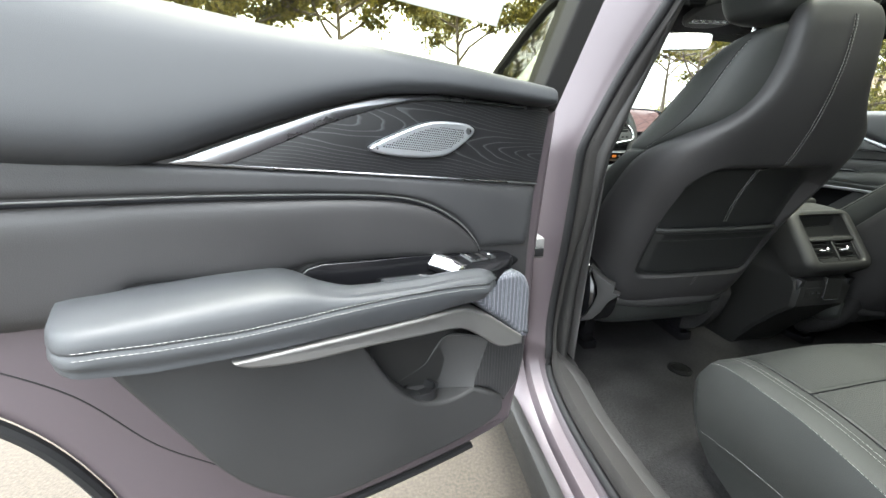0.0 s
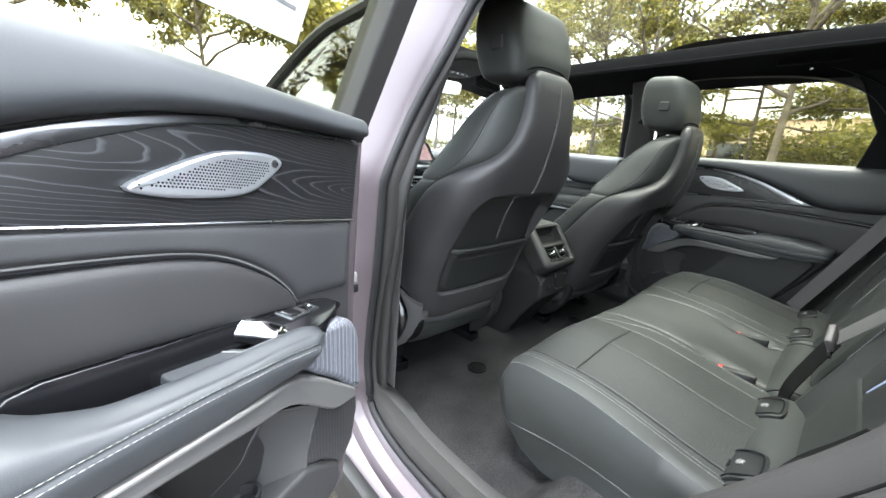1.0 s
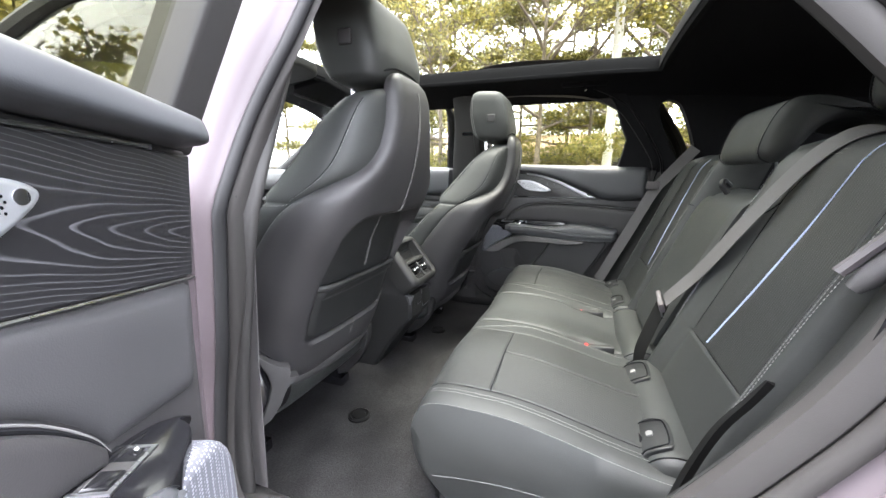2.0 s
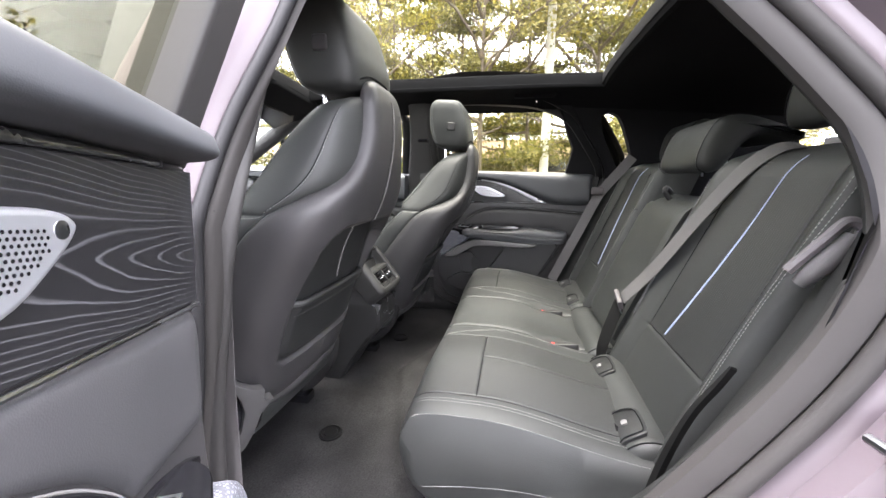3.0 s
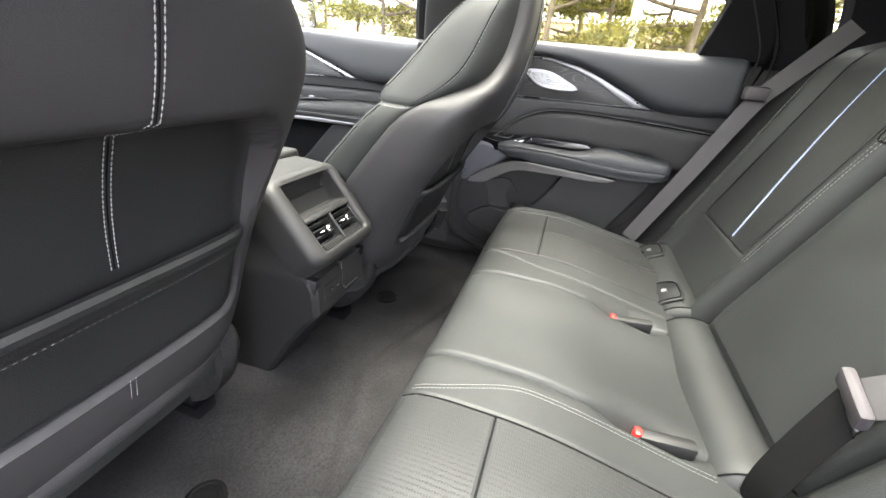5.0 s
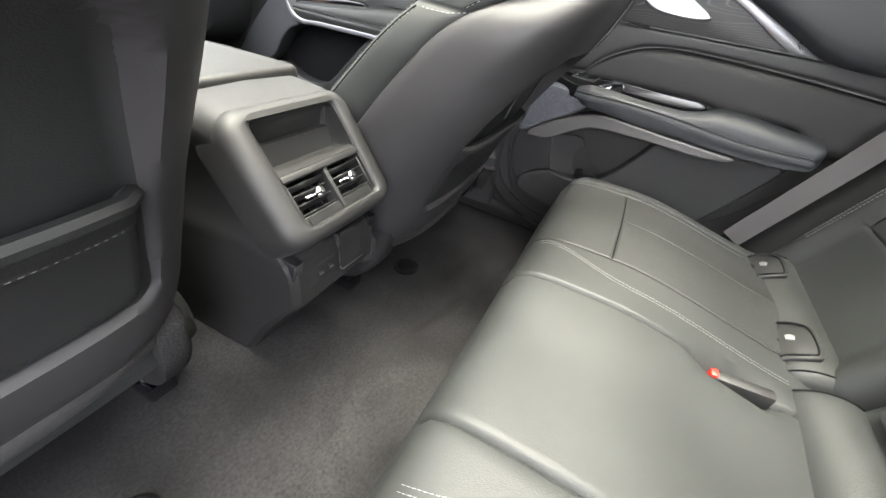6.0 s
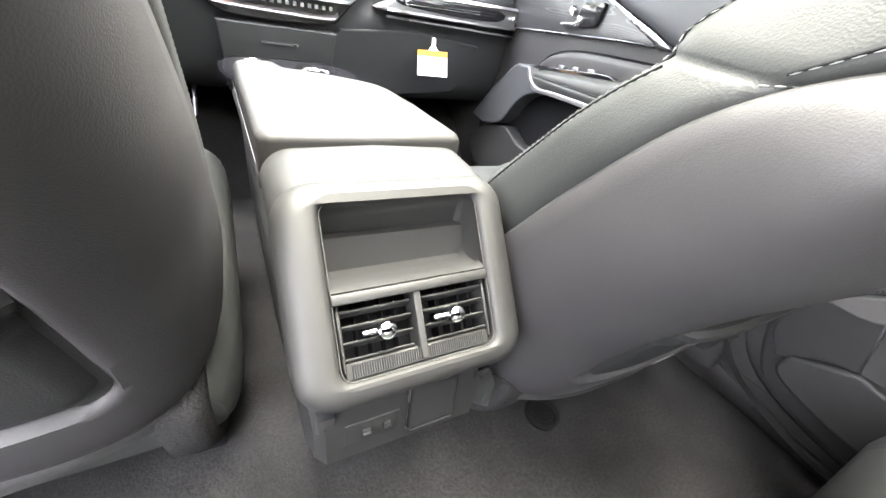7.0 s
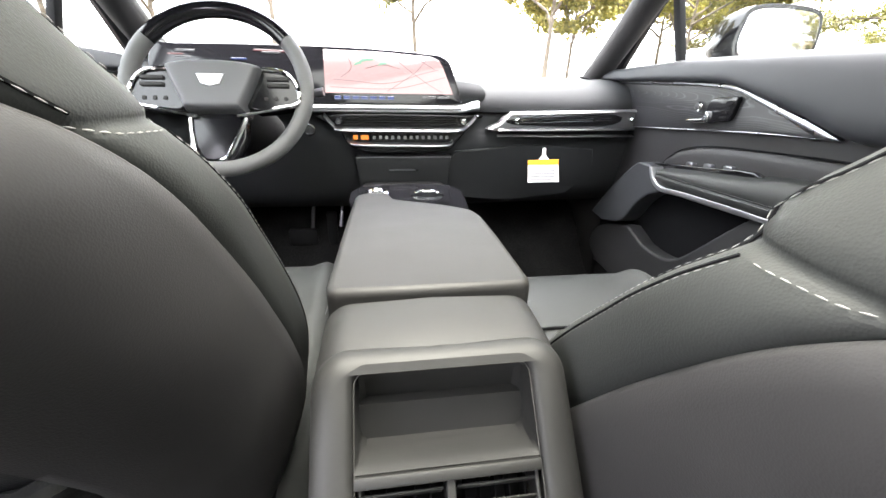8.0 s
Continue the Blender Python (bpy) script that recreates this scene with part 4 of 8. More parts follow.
        rings.append([P(x, 1.232 + 0.045 * t + dd, zz) for dd, zz in ((0.004, 0.675), (-0.005, 0.662), (-0.004, 0.640), (0.006, 0.628), (0.05, 0.622), (0.12, 0.64), (0.12, 0.675))])
    loft(bm, rings)
    part("lower_cover", bm, M_LEG, seat, "dark grey plastic lower back strip", 60)
    return seat


driver_seat = front_seat(-0.422, 0.0, 0.0, 0.0, 0.0006, "black leather driver seat, upright, with a map pocket")
passenger_seat = front_seat(0.385, -0.09, -0.048, 3.2, 0.0005, "black leather passenger seat, reclined further back")


# ---- rear bench ----
def bench():
    b = thing("rear_bench", "black perforated leather rear bench with white stitching", "bench seat", at=(0, 0.6, 0.40))
    SEAMX = (-0.578, -0.41, -0.262, 0.262, 0.41, 0.578)
    SPLIT = (-0.165, 0.140)
    xs = lines(-0.667, 0.667, 0.02, SEAMX + SPLIT, 0.004)
    ys = lines(0.37, 0.90, 0.02, (0.742,), 0.004)

    def top(x, y):
        z = 0.655 + 0.062 * smooth(0.36, 0.74, y) - 0.018 * smooth(0.80, 0.90, y) * 0.5
        z += 0.014 * math.exp(-((abs(x) - 0.40) / 0.13) ** 2)
        z -= 0.010 * math.exp(-(x / 0.10) ** 2)
        g = 0.0
        for s in SEAMX:
            if y < 0.742 or abs(s) != 0.41:
                g = max(g, groove(x - s))
        if 0.258 < abs(x) < 0.582:
            g = max(g, groove(y - 0.742))
        z -= 0.0030 * g
        for s in SPLIT:
            z -= 0.008 * groove(x - s, 0.006)
            z -= 0.030 * math.exp(-((x - s) / 0.016) ** 4 - ((y - 0.530) / 0.058) ** 4)
        return z
    bm = bmesh.new()
    rings = []
    for x in xs:
        e = max(0.0, 1 - max(0.0, (abs(x) - 0.630) / 0.0372) ** 2.4) ** 0.5
        ring = [Vector((x, 0.37, 0.48))]
        for y in ys:
            f = max(0.0, (y - 0.845) / 0.055)
            z = top(x, y) - 0.055 * (1 - math.sqrt(max(0, 1 - min(1, f) ** 2)))
            z = 0.60 + (z - 0.60) * (0.45 + 0.55 * e)
            ring.append(Vector((x, 0.62 + (y - 0.62) * (0.86 + 0.14 * e), z)))
        fy = 0.62 + 0.28 * (0.86 + 0.14 * e)
        for yy, zz in ((0.003, 0.63), (0.0, 0.60), (-0.010, 0.56), (-0.028, 0.53), (-0.06, 0.50), (-0.12, 0.48)):
            ring.append(Vector((x, fy + yy, zz)))
        rings.append(ring)
    loft(bm, rings)
    cushion = part("cushion", bm, M_LEATHER, b, "black leather bench cushion", 50)
    bm = bmesh.new()
    box(bm, -0.64, 0.40, 0.405, 0.64, 0.84, 0.51, 0.015)
    part("base", bm, M_CARPET, b, "carpeted bench base")
    def on(x, y, lift=0.0012):
        f = max(0.0, (y - 0.845) / 0.055)
        z = top(x, y) - 0.055 * (1 - math.sqrt(max(0, 1 - min(1, f) ** 2)))
        return Vector((x, y, z + lift))
    def edge_at(s, x, y):
        e = max(0.0, 1 - max(0.0, (x - 0.630) / 0.0372) ** 2.4) ** 0.5
        f = max(0.0, (y - 0.845) / 0.055)
        z = top(x, y) - 0.055 * (1 - math.sqrt(max(0, 1 - min(1, f) ** 2)))
        return Vector((s * (x + 0.001), 0.62 + (y - 0.62) * (0.86 + 0.14 * e), 0.601 + (z - 0.60) * (0.45 + 0.55 * e)))
    for s in (-1, 1):
        for o in (-0.005, 0.005):
            bm = bmesh.new()
            stitches(bm, [on(s * (0.605 + o), y) for y in lines(0.40, 0.868, 0.012)])
            part("edge_stitching", bm, M_THREAD, cushion, "white double stitching")
        for o in (0.0, 0.012):
            bm = bmesh.new()
            line = [on(s * (0.195 + o * 0.6 + 0.05 * smooth(0.70, 0.87, y)), y) for y in lines(0.44, 0.872, 0.012)]
            stitches(bm, line)
            part("middle_stitching", bm, M_THREAD, cushion, "white stitching")
        bm = bmesh.new()
        stitches(bm, [edge_at(s, 0.648, y) for y in lines(0.40, 0.875, 0.012)])
        part("outer_stitching", bm, M_THREAD, cushion, "white stitching")
        bm = bmesh.new()
        stitches(bm, [Vector((s * 0.6685, y, 0.548 + 0.028 * math.sin((y - 0.42) / 0.44 * math.pi))) for y in lines(0.44, 0.845, 0.012)])
        part("side_stitching", bm, M_THREAD, cushion, "white stitching")
        for xa, xb, ya, yb in ((0.267, 0.405, 0.43, 0.737), (0.415, 0.573, 0.43, 0.737), (0.267, 0.573, 0.747, 0.872)):
            bm = bmesh.new()
            loft(bm, [[on(s * x, y, 0.0008) for y in lines(ya, yb, 0.012)] for x in lines(xa, xb, 0.012)], closed=False)
            part("insert", bm, M_PERF, cushion, "perforated leather insert")
        for run in ([(0.578, y) for y in lines(0.43, 0.88, 0.015)], [(0.262, y) for y in lines(0.43, 0.88, 0.015)], [(0.41, y) for y in lines(0.43, 0.742, 0.015)], [(x, 0.742) for x in lines(0.262, 0.578, 0.015)]):
            bm = bmesh.new()
            tube(bm, [on(s * x, y, 0.0004) for x, y in run], 0.0018, 6)
            part("seam", bm, M_SEAM, cushion, "dark sewn seam")
    return b


rear_bench = bench()


def back_y(z):
    return 0.315 - 0.40 * (z - 0.80)


def pale_x(z):
    """The pale seam drifts outwards as it rises."""
    return lerp_table([(0.80, 0.383), (0.84, 0.392), (0.99, 0.428), (1.12, 0.450), (1.25, 0.460)], z)[0]


def rear_back(x0, x1, zt, label, seams, pale):
    b = thing("rear_seat_back", label, "seat back", "rear seat backs", at=((x0 + x1) / 2, 0.32, 0.66))
    xs = lines(x0, x1, 0.012, seams, 0.004)
    zs = lines(0.66, zt, 0.02, (0.81,), 0.004)
    w, c = (x1 - x0) / 2, (x0 + x1) / 2
    lo, hi = (min(seams) - 0.012, max(seams) + 0.012) if seams else (9, -9)

    def face(x, z):
        y = back_y(z)
        g = max([groove(x - q) * (1 if z > 0.81 else 0) for q in seams] + [groove(z - 0.81) if lo < x < hi else 0])
        y -= 0.0036 * g
        if pale:
            y -= 0.002 * math.exp(-((abs(x) - pale_x(z)) / 0.012) ** 2) * (z > 0.81)
        t = abs(x - c) / w
        if w > 0.21:
            y += 0.024 * smooth(0.62, 0.88, t)
        y -= 0.05 * (1 - math.sqrt(max(0, 1 - max(0, (t - 0.88) / 0.12) ** 2)))
        y -= 0.07 * (1 - math.sqrt(max(0, 1 - max(0, (z - zt + 0.07) / 0.07) ** 2)))
        return y
    bm = bmesh.new()
    rings = []
    for x in xs:
        r = [Vector((x, face(x, z), z)) for z in zs]
        r += [Vector((x, back_y(zt) - 0.12, zt - 0.01)), Vector((x, back_y(0.66) - 0.14, 0.60)), Vector((x, back_y(0.66) - 0.02, 0.60))]
        rings.append(r)
    loft(bm, rings)
    pd = part("padding", bm, M_LEATHER, b, "black leather padding", 50)
    for q in seams:
        bm = bmesh.new()
        tube(bm, [(q, face(q + 0.005, z) - 0.0012, z) for z in lines(0.81, zt - 0.03, 0.02)], 0.0013, 5)
        part("seam", bm, M_SEAM, b, "dark sewn seam")
    if seams:
        bm = bmesh.new()
        tube(bm, [(x, face(x, 0.816) - 0.0012, 0.81) for x in lines(lo + 0.012, hi - 0.012, 0.02)], 0.0013, 5)
        part("seam", bm, M_SEAM, b, "dark sewn seam")
    return b, face, pd


def seam_thread(parent, name, pts, material, label, length=0.0052, gap=0.0018, w=0.0006):
    bm = bmesh.new()
    stitches(bm, pts, length, gap, w)
    return part(name, bm, material, parent, label)


def belt(parent, name, pts, width, side, label, material=M_BELT):
    """A strap of webbing along a line; side is the direction across it."""
    bm = bmesh.new()
    P = spline(pts, 6)
    sd = Vector(side).normalized() * width / 2
    rings = []
    for i, p in enumerate(P):
        t = (P[min(i + 1, len(P) - 1)] - P[max(i - 1, 0)]).normalized()
        s_ = (sd - t * sd.dot(t)).normalized() * width / 2
        n = t.cross(s_).normalized() * 0.0009
        rings.append([p - s_ - n, p + s_ - n, p + s_ + n, p - s_ + n])
    loft(bm, rings)
    return part(name, bm, material, parent, label)


rear_backs = []
for sx in (-1, 1):
    seams = tuple(sorted((sx * 0.590, sx * 0.298)))
    b, face, pd = rear_back(min(sx * 0.672, sx * 0.205), max(sx * 0.672, sx * 0.205), 1.265, "black perforated leather seat back with a pale central seam", seams, True)
    bm = bmesh.new()
    rings = []
    for z in lines(0.822, 1.24, 0.012):
        hw_ = 0.0034 * (1 - 0.75 * smooth(0.98, 1.20, z))
        rings.append([Vector((sx * (pale_x(z) + k * hw_), face(sx * pale_x(z), z) + dy, z)) for k, dy in ((-1, -0.001), (-0.7, 0.0022), (0.7, 0.0022), (1, -0.001))])
    loft(bm, rings)
    part("pale_seam", bm, M_PALE, b, "pale blue-grey seam line")
    for o in (0.0, 0.009):
        q = lambda z: sx * (0.634 + o + 0.016 * smooth(0.95, 1.2, z))
        seam_thread(b, "edge_stitching", [(q(z), face(q(z), z) + 0.002, z) for z in lines(0.74, 1.20, 0.012)], M_THREAD, "white double stitching", w=0.0008)
        q2 = lambda z: sx * (0.228 + o - 0.010 * smooth(1.0, 1.2, z))
        seam_thread(b, "inner_stitching", [(q2(z), face(q2(z), z) + 0.002, z) for z in lines(0.82, 1.20, 0.012)], M_THREAD if sx > 0 else M_INK, "double stitching on the inner bolster")
    for o in (0.0, 0.008):
        seam_thread(b, "shoulder_stitching", [(sx * x, face(sx * x, 1.222 + o) + 0.002, 1.222 + o) for x in lines(0.315, 0.385, 0.01)], M_THREAD, "white stitching on the shoulder")
    bm = bmesh.new()
    tube(bm, [(sx * p.x, face(sx * p.x, p.z) + 0.0004, p.z) for p in spline([(0.215, 0, 1.078), (0.25, 0, 1.085), (0.285, 0, 1.108), (0.315, 0, 1.16), (0.335, 0, 1.215)], 6)], 0.0018, 6)
    part("curved_seam", bm, M_SEAM, b, "dark curved seam")
    for za, zb, side in ((0.816, 1.20, -1), (0.816, 1.20, 1)):
        bm = bmesh.new()
        rows = []
        for k in range(15):
            f = k / 14
            rows.append([Vector((sx * x, face(sx * x, z) + 0.0009, z)) for z, x in ((z, (0.304 + (pale_x(z) - 0.007 - 0.304) * f) if side < 0 else (pale_x(z) + 0.007 + (0.584 - pale_x(z) - 0.007) * f)) for z in lines(za, zb, 0.02))])
        loft(bm, rows, closed=False)
        part("insert", bm, M_PERF_BACK, b, "perforated leather insert")
    rear_backs.append((b, face, pd))
cb, cface, cpd = rear_back(-0.20, 0.20, 1.14, "black leather centre seat back with folding armrest", (), ())
bm = bmesh.new()
rings = []
for x in lines(-0.165, 0.165, 0.015):
    e = math.sqrt(max(0, 1 - (max(0, abs(x) - 0.145) / 0.022) ** 2))
    rings.append([Vector((x, back_y(z) + k * (0.4 + 0.6 * e), z)) for k, z in ((0.0, 0.70), (0.016, 0.705), (0.022, 0.74), (0.022, 1.06), (0.016, 1.10), (0.0, 1.115))])
loft(bm, rings)
part("armrest", bm, M_LEATHER, cb, "black leather fold-down armrest", 50)
bm = bmesh.new()
tube(bm, spline([(-0.03, 0.20, 1.13), (-0.028, 0.215, 1.152), (-0.02, 0.21, 1.165), (-0.008, 0.19, 1.15)], 4), 0.008, 8)
part("pull_loop", bm, M_RUBBER, cb, "black pull loop")

# head restraints of the rear seats: a hanging front lobe on an arm that reaches back over the seat
def rear_headrest(cx, hw, prof, label, lift):
    h = thing("rear_head_restraint", label, "head restraint", "rear head restraints", at=(cx, prof[0][0], prof[0][1]))
    o = sm(prof, 5)
    bm = bmesh.new()
    rings = []
    for k in range(25):
        x = -hw + 2 * hw * k / 24
        e = 0.018 * (1 - math.sqrt(max(0.0, 1 - max(0.0, (abs(x) - hw + 0.02) / 0.02) ** 2)))
        rings.append([Vector((cx + x, y, z)) for y, z in inset2(o, e)])
    loft(bm, rings)
    pd = part("padding", bm, M_LEATHER, h, "", 60)
    for sx in (-1, 1):
        bm = bmesh.new()
        lp_ = [Vector((cx + sx * (hw - 0.010), y, z)) for y, z in inset2(o, -0.0006)[:30]]
        tube(bm, lp_, 0.0013, 5)
        part("seam", bm, M_SEAM, pd)
        bm = bmesh.new()
        stitches(bm, [p + Vector((-sx * 0.005, 0, 0.0004)) for p in lp_], 0.004, 0.003, 0.0005)
        part("stitching", bm, M_INK, pd)
        bm = bmesh.new()
        tube(bm, [(cx + sx * 0.06, prof[0][0] - 0.07, prof[0][1] + 0.10), (cx + sx * 0.06, prof[0][0] - 0.085, prof[0][1] - lift)], 0.005, 8)
        part("post", bm, M_CHROME, h, "chrome post")
    return h


rear_headrest(-0.025, 0.145, [(0.168, 1.212), (0.190, 1.228), (0.190, 1.262), (0.172, 1.318), (0.146, 1.354), (0.110, 1.364), (0.065, 1.360), (0.01, 1.342), (-0.05, 1.318), (-0.05, 1.296), (0.01, 1.312), (0.055, 1.308), (0.088, 1.284), (0.118, 1.238), (0.140, 1.215)], "black leather centre head restraint folded low", -0.02)
for cx, dy, dz in ((-0.412, -0.045, -0.022), (0.435, -0.07, -0.075)):
    rear_headrest(cx, 0.135, [(a + dy, b + dz) for a, b in ((0.098, 1.330), (0.118, 1.36), (0.115, 1.42), (0.095, 1.472), (0.06, 1.495), (0.02, 1.485), (0.0, 1.45), (0.012, 1.39), (0.04, 1.335))], "black leather outer head restraint", 0.05)

# rolled pads between cushion and backs with child anchor covers
def anchor_pad(x0, x1, label, tags):
    a = thing("anchor_pad", label, "seat pad", "rolled seat pads", at=((x0 + x1) / 2, 0.40, 0.62))
    bm = bmesh.new()
    rings = []
    n = 24
    for x in lines(x0, x1, 0.012):
        e = min(1.0, (min(x - x0, x1 - x)) / 0.03)
        e = math.sqrt(max(0.0, 1 - (1 - e) ** 2)) * 0.35 + 0.65
        rings.append([Vector((x, 0.385 + 0.062 * e * math.cos(2 * math.pi * j / n), 0.635 + 0.052 * e * math.sin(2 * math.pi * j / n))) for j in range(n)])
    loft(bm, rings)
    part("roll", bm, M_LEATHER, a, "", 60)
    for sx in (-1, 1):
        xe = (x1 if sx > 0 else x0) - sx * 0.016
        bm = bmesh.new()
        tube(bm, [(xe, 0.385 + 0.0605 * math.cos(b), 0.635 + 0.0505 * math.sin(b)) for b in lines(-0.6, 2.4, 0.12)], 0.0014, 5)
        part("end_seam", bm, M_SEAM, a)
    for t in tags:
        R = lambda u, v, w: Vector((t + u, 0.385 + (0.066 + w) * math.cos(v), 0.635 + (0.056 + w) * math.sin(v)))
        bm = bmesh.new()
        o = sm([(-0.046, 0.16), (0.046, 0.16), (0.050, 0.70), (0.048, 1.20), (0.034, 1.46), (-0.034, 1.46), (-0.048, 1.20), (-0.050, 0.70)], 4)
        plate(bm, o, R, -0.006, 0.003, 0.003)
        fl = part("flap", bm, M_PANEL, a, "moulded anchor cover flap")
        bm = bmesh.new()
        tube(bm, [R(u * 0.84, 0.82 + (v - 0.82) * 0.84, 0.0028) for u, v in o], 0.0016, 5, True)
        part("groove", bm, M_SEAM, fl, "dark groove round the flap")
        bm = bmesh.new()
        plate(bm, [(-0.005, 0.80), (0.006, 0.80), (0.009, 0.90), (0.004, 1.00), (-0.007, 0.97)], R, 0.001, 0.0042, 0.0006, 1)
        part("mark", bm, M_TRIM2, fl, "pale anchor mark")
        bm = bmesh.new()
        plate(bm, [(-0.018, 0.30), (0.014, 0.30), (0.014, 0.58), (-0.004, 0.66), (-0.018, 0.50)], R, 0.001, 0.0042, 0.0006, 1)
        part("slot", bm, M_SEAM, fl, "dark slot")
    return a


anchor_pad(-0.63, -0.215, "black leather rolled pad with two child anchor covers", (-0.552, -0.300))
anchor_pad(0.215, 0.63, "black leather rolled pad with two child anchor covers", (0.300, 0.552))
anchor_pad(-0.205, 0.205, "plain black leather rolled centre pad", ())

# seat belts and buckles
cbelt = thing("centre_belt", "grey woven seat belt with plastic buckle tongue", "seat belt", "seat belts", at=(-0.18, 0.36, 0.83))
belt(cbelt, "webbing", [(-0.362, 0.02, 1.240), (-0.356, 0.07, 1.266), (-0.345, 0.115, 1.258), (-0.326, 0.165, 1.208), (-0.283, 0.228, 1.09), (-0.235, 0.29, 0.955), (-0.185, 0.352, 0.845)], 0.047, (1, 0.1, 0.35), "grey shoulder webbing")
belt(cbelt, "lap_webbing", [(-0.182, 0.356, 0.835), (-0.196, 0.380, 0.77), (-0.212, 0.402, 0.70), (-0.222, 0.405, 0.645)], 0.040, (0.7, 0.3, 0.3), "dark lap webbing", M_CAP)
bm = bmesh.new()
box(bm, -0.032, -0.007, -0.016, 0.032, 0.007, 0.016, 0.005, 2, lambda p: Vector((-0.183, 0.362, 0.84)) + Matrix.Rotation(radians(-22), 3, "Y") @ Matrix.Rotation(radians(-20), 3, "X") @ p)
tq = part("tongue_body", bm, M_STRAP, cbelt, "pale grey plastic tongue")
bm = bmesh.new()
box(bm, -0.034, -0.002, -0.034, -0.008, 0.002, -0.012, 0.001, 1, lambda p: Vector((-0.183, 0.366, 0.84)) + Matrix.Rotation(radians(-22), 3, "Y") @ Matrix.Rotation(radians(-20), 3, "X") @ p)
part("tongue", bm, M_CHROME, tq, "steel tongue")
rbelt = thing("side_belt", "grey woven seat belt along the seat side", "seat belt", "seat belts", at=(0.69, 0.36, 0.7))
belt(rbelt, "webbing", [(0.70, 0.12, 1.30), (0.705, 0.22, 1.17), (0.70, 0.27, 1.10), (0.69, 0.36, 0.90), (0.68, 0.47, 0.66)], 0.047, (0.3, 1, 0.35), "grey webbing")
bm = bmesh.new()
box(bm, 0.685, 0.245, 1.115, 0.715, 0.30, 1.15, 0.006)
part("guide", bm, M_STRAP, rbelt, "pale grey belt guide")
lbelt = thing("side_belt", "grey woven seat belt looped through a leather guide", "seat belt", "seat belts", at=(-0.73, 0.3, 0.9))
belt(lbelt, "webbing", [(-0.70, 0.10, 1.28), (-0.715, 0.160, 1.20), (-0.738, 0.205, 1.135), (-0.742, 0.222, 1.10)], 0.030, (0.8, 0.4, 0.3), "grey webbing")
bm = bmesh.new()
tube(bm, spline([(-0.712, 0.284, 1.062), (-0.720, 0.252, 1.108), (-0.722, 0.230, 1.136), (-0.727, 0.214, 1.128), (-0.724, 0.220, 1.100), (-0.720, 0.240, 1.062)], 6), 0.0075, 8)
part("guide", bm, M_STRAP, lbelt, "mauve-grey leather belt guide strap")
bm = bmesh.new()
tube(bm, spline([(-0.726, 0.222, 1.118), (-0.724, 0.238, 1.092), (-0.720, 0.258, 1.062), (-0.714, 0.268, 1.044)], 5), [0.009 + 0.005 * math.sin(k / 15 * math.pi) for k in range(16)], 10)
part("folded_strap", bm, M_BELT, lbelt, "folded grey webbing")
bm = bmesh.new()
P_ = spline([(-0.690, 0.318, 0.892), (-0.690, 0.335, 0.862), (-0.692, 0.372, 0.800), (-0.692, 0.405, 0.70), (-0.690, 0.425, 0.60)], 6)
loft(bm, [[p + Vector((0.006 * f, -0.006, 0)), p + Vector((0.003 * f, 0.006, 0.003)), p + Vector((-0.008 * f, 0.005, 0.002)), p + Vector((-0.006 * f, -0.005, -0.003))] for p, f in ((p, 0.3 + 1.5 * k / len(P_)) for k, p in enumerate(P_))])
part("lap_webbing", bm, M_CAP, lbelt, "black folded lap webbing")
for x, y in ((-0.165, 0.545), (0.140, 0.560)):
    bk = thing("belt_buckle", "black seat belt buckle with a red release button", "buckle", "belt buckles", at=(x, y, 0.655))
    bm = bmesh.new()
    box(bm, x - 0.011, y - 0.085, 0.642, x + 0.011, y - 0.006, 0.678, 0.006, 2, lambda p: Vector((p.x, p.y, p.z - 0.10 * (p.y - 0.5))))
    part("housing", bm, M_PLASTIC, bk)
    bm = bmesh.new()
    box(bm, x - 0.008, y - 0.012, 0.652, x + 0.0085, y - 0.001, 0.6795, 0.003, 2, lambda p: Vector((p.x, p.y, p.z - 0.10 * (p.y - 0.5))))
    part("button", bm, M_RED, bk, "red release button")

# padded side panels beside the rear seat backs
for sx in (-1, 1):
    bm = bmesh.new()
    rings = []
    for z in lines(0.46, 1.225, 0.03):
        yf = lerp_table([(0.46, 0.50), (0.66, 0.44), (0.80, 0.37), (0.95, 0.300), (1.05, 0.262), (1.15, 0.225), (1.225, 0.17)], z)[0]
        rings.append([Vector((sx * x, y, z)) for x, y in ((0.60, yf - 0.16), (0.66, yf - 0.075), (0.70, yf - 0.03), (0.75, yf - 0.006), (0.80, yf + 0.004), (0.828, yf + 0.012), (0.828, -0.1), (0.60, -0.1))])
    loft(bm, rings)
    structure("side_bolster", bm, M_LINING, "black padded panel over the wheel arch", "side panel", 50)

# anchor rings in the carpet
for x in (-0.373, 0.351):
    fl = thing("floor_grommet", "round black carpet fastener in the floor", "fastener", "floor fasteners", at=(x, 1.213, 0.40))
    bm = bmesh.new()
    lathe(bm, [(0.036, 0.398), (0.036, 0.406), (0.030, 0.409), (0.026, 0.405), (0.022, 0.405), (0.020, 0.408), (0.002, 0.408)], lambda a, b, h: Vector((x + a, 1.213 + b, h)), 28)
    part("cap", bm, M_CAP, fl)


# ---- doors ----
def uv_plate(ob, uvs):
    """Flat UVs from the outline's own coordinates."""
    me = ob.data
    lay = me.uv_layers.new(name="UVMap")
    for lp in me.loops:
        lay.data[lp.index].uv = uvs(me.vertices[lp.vertex_index].co)


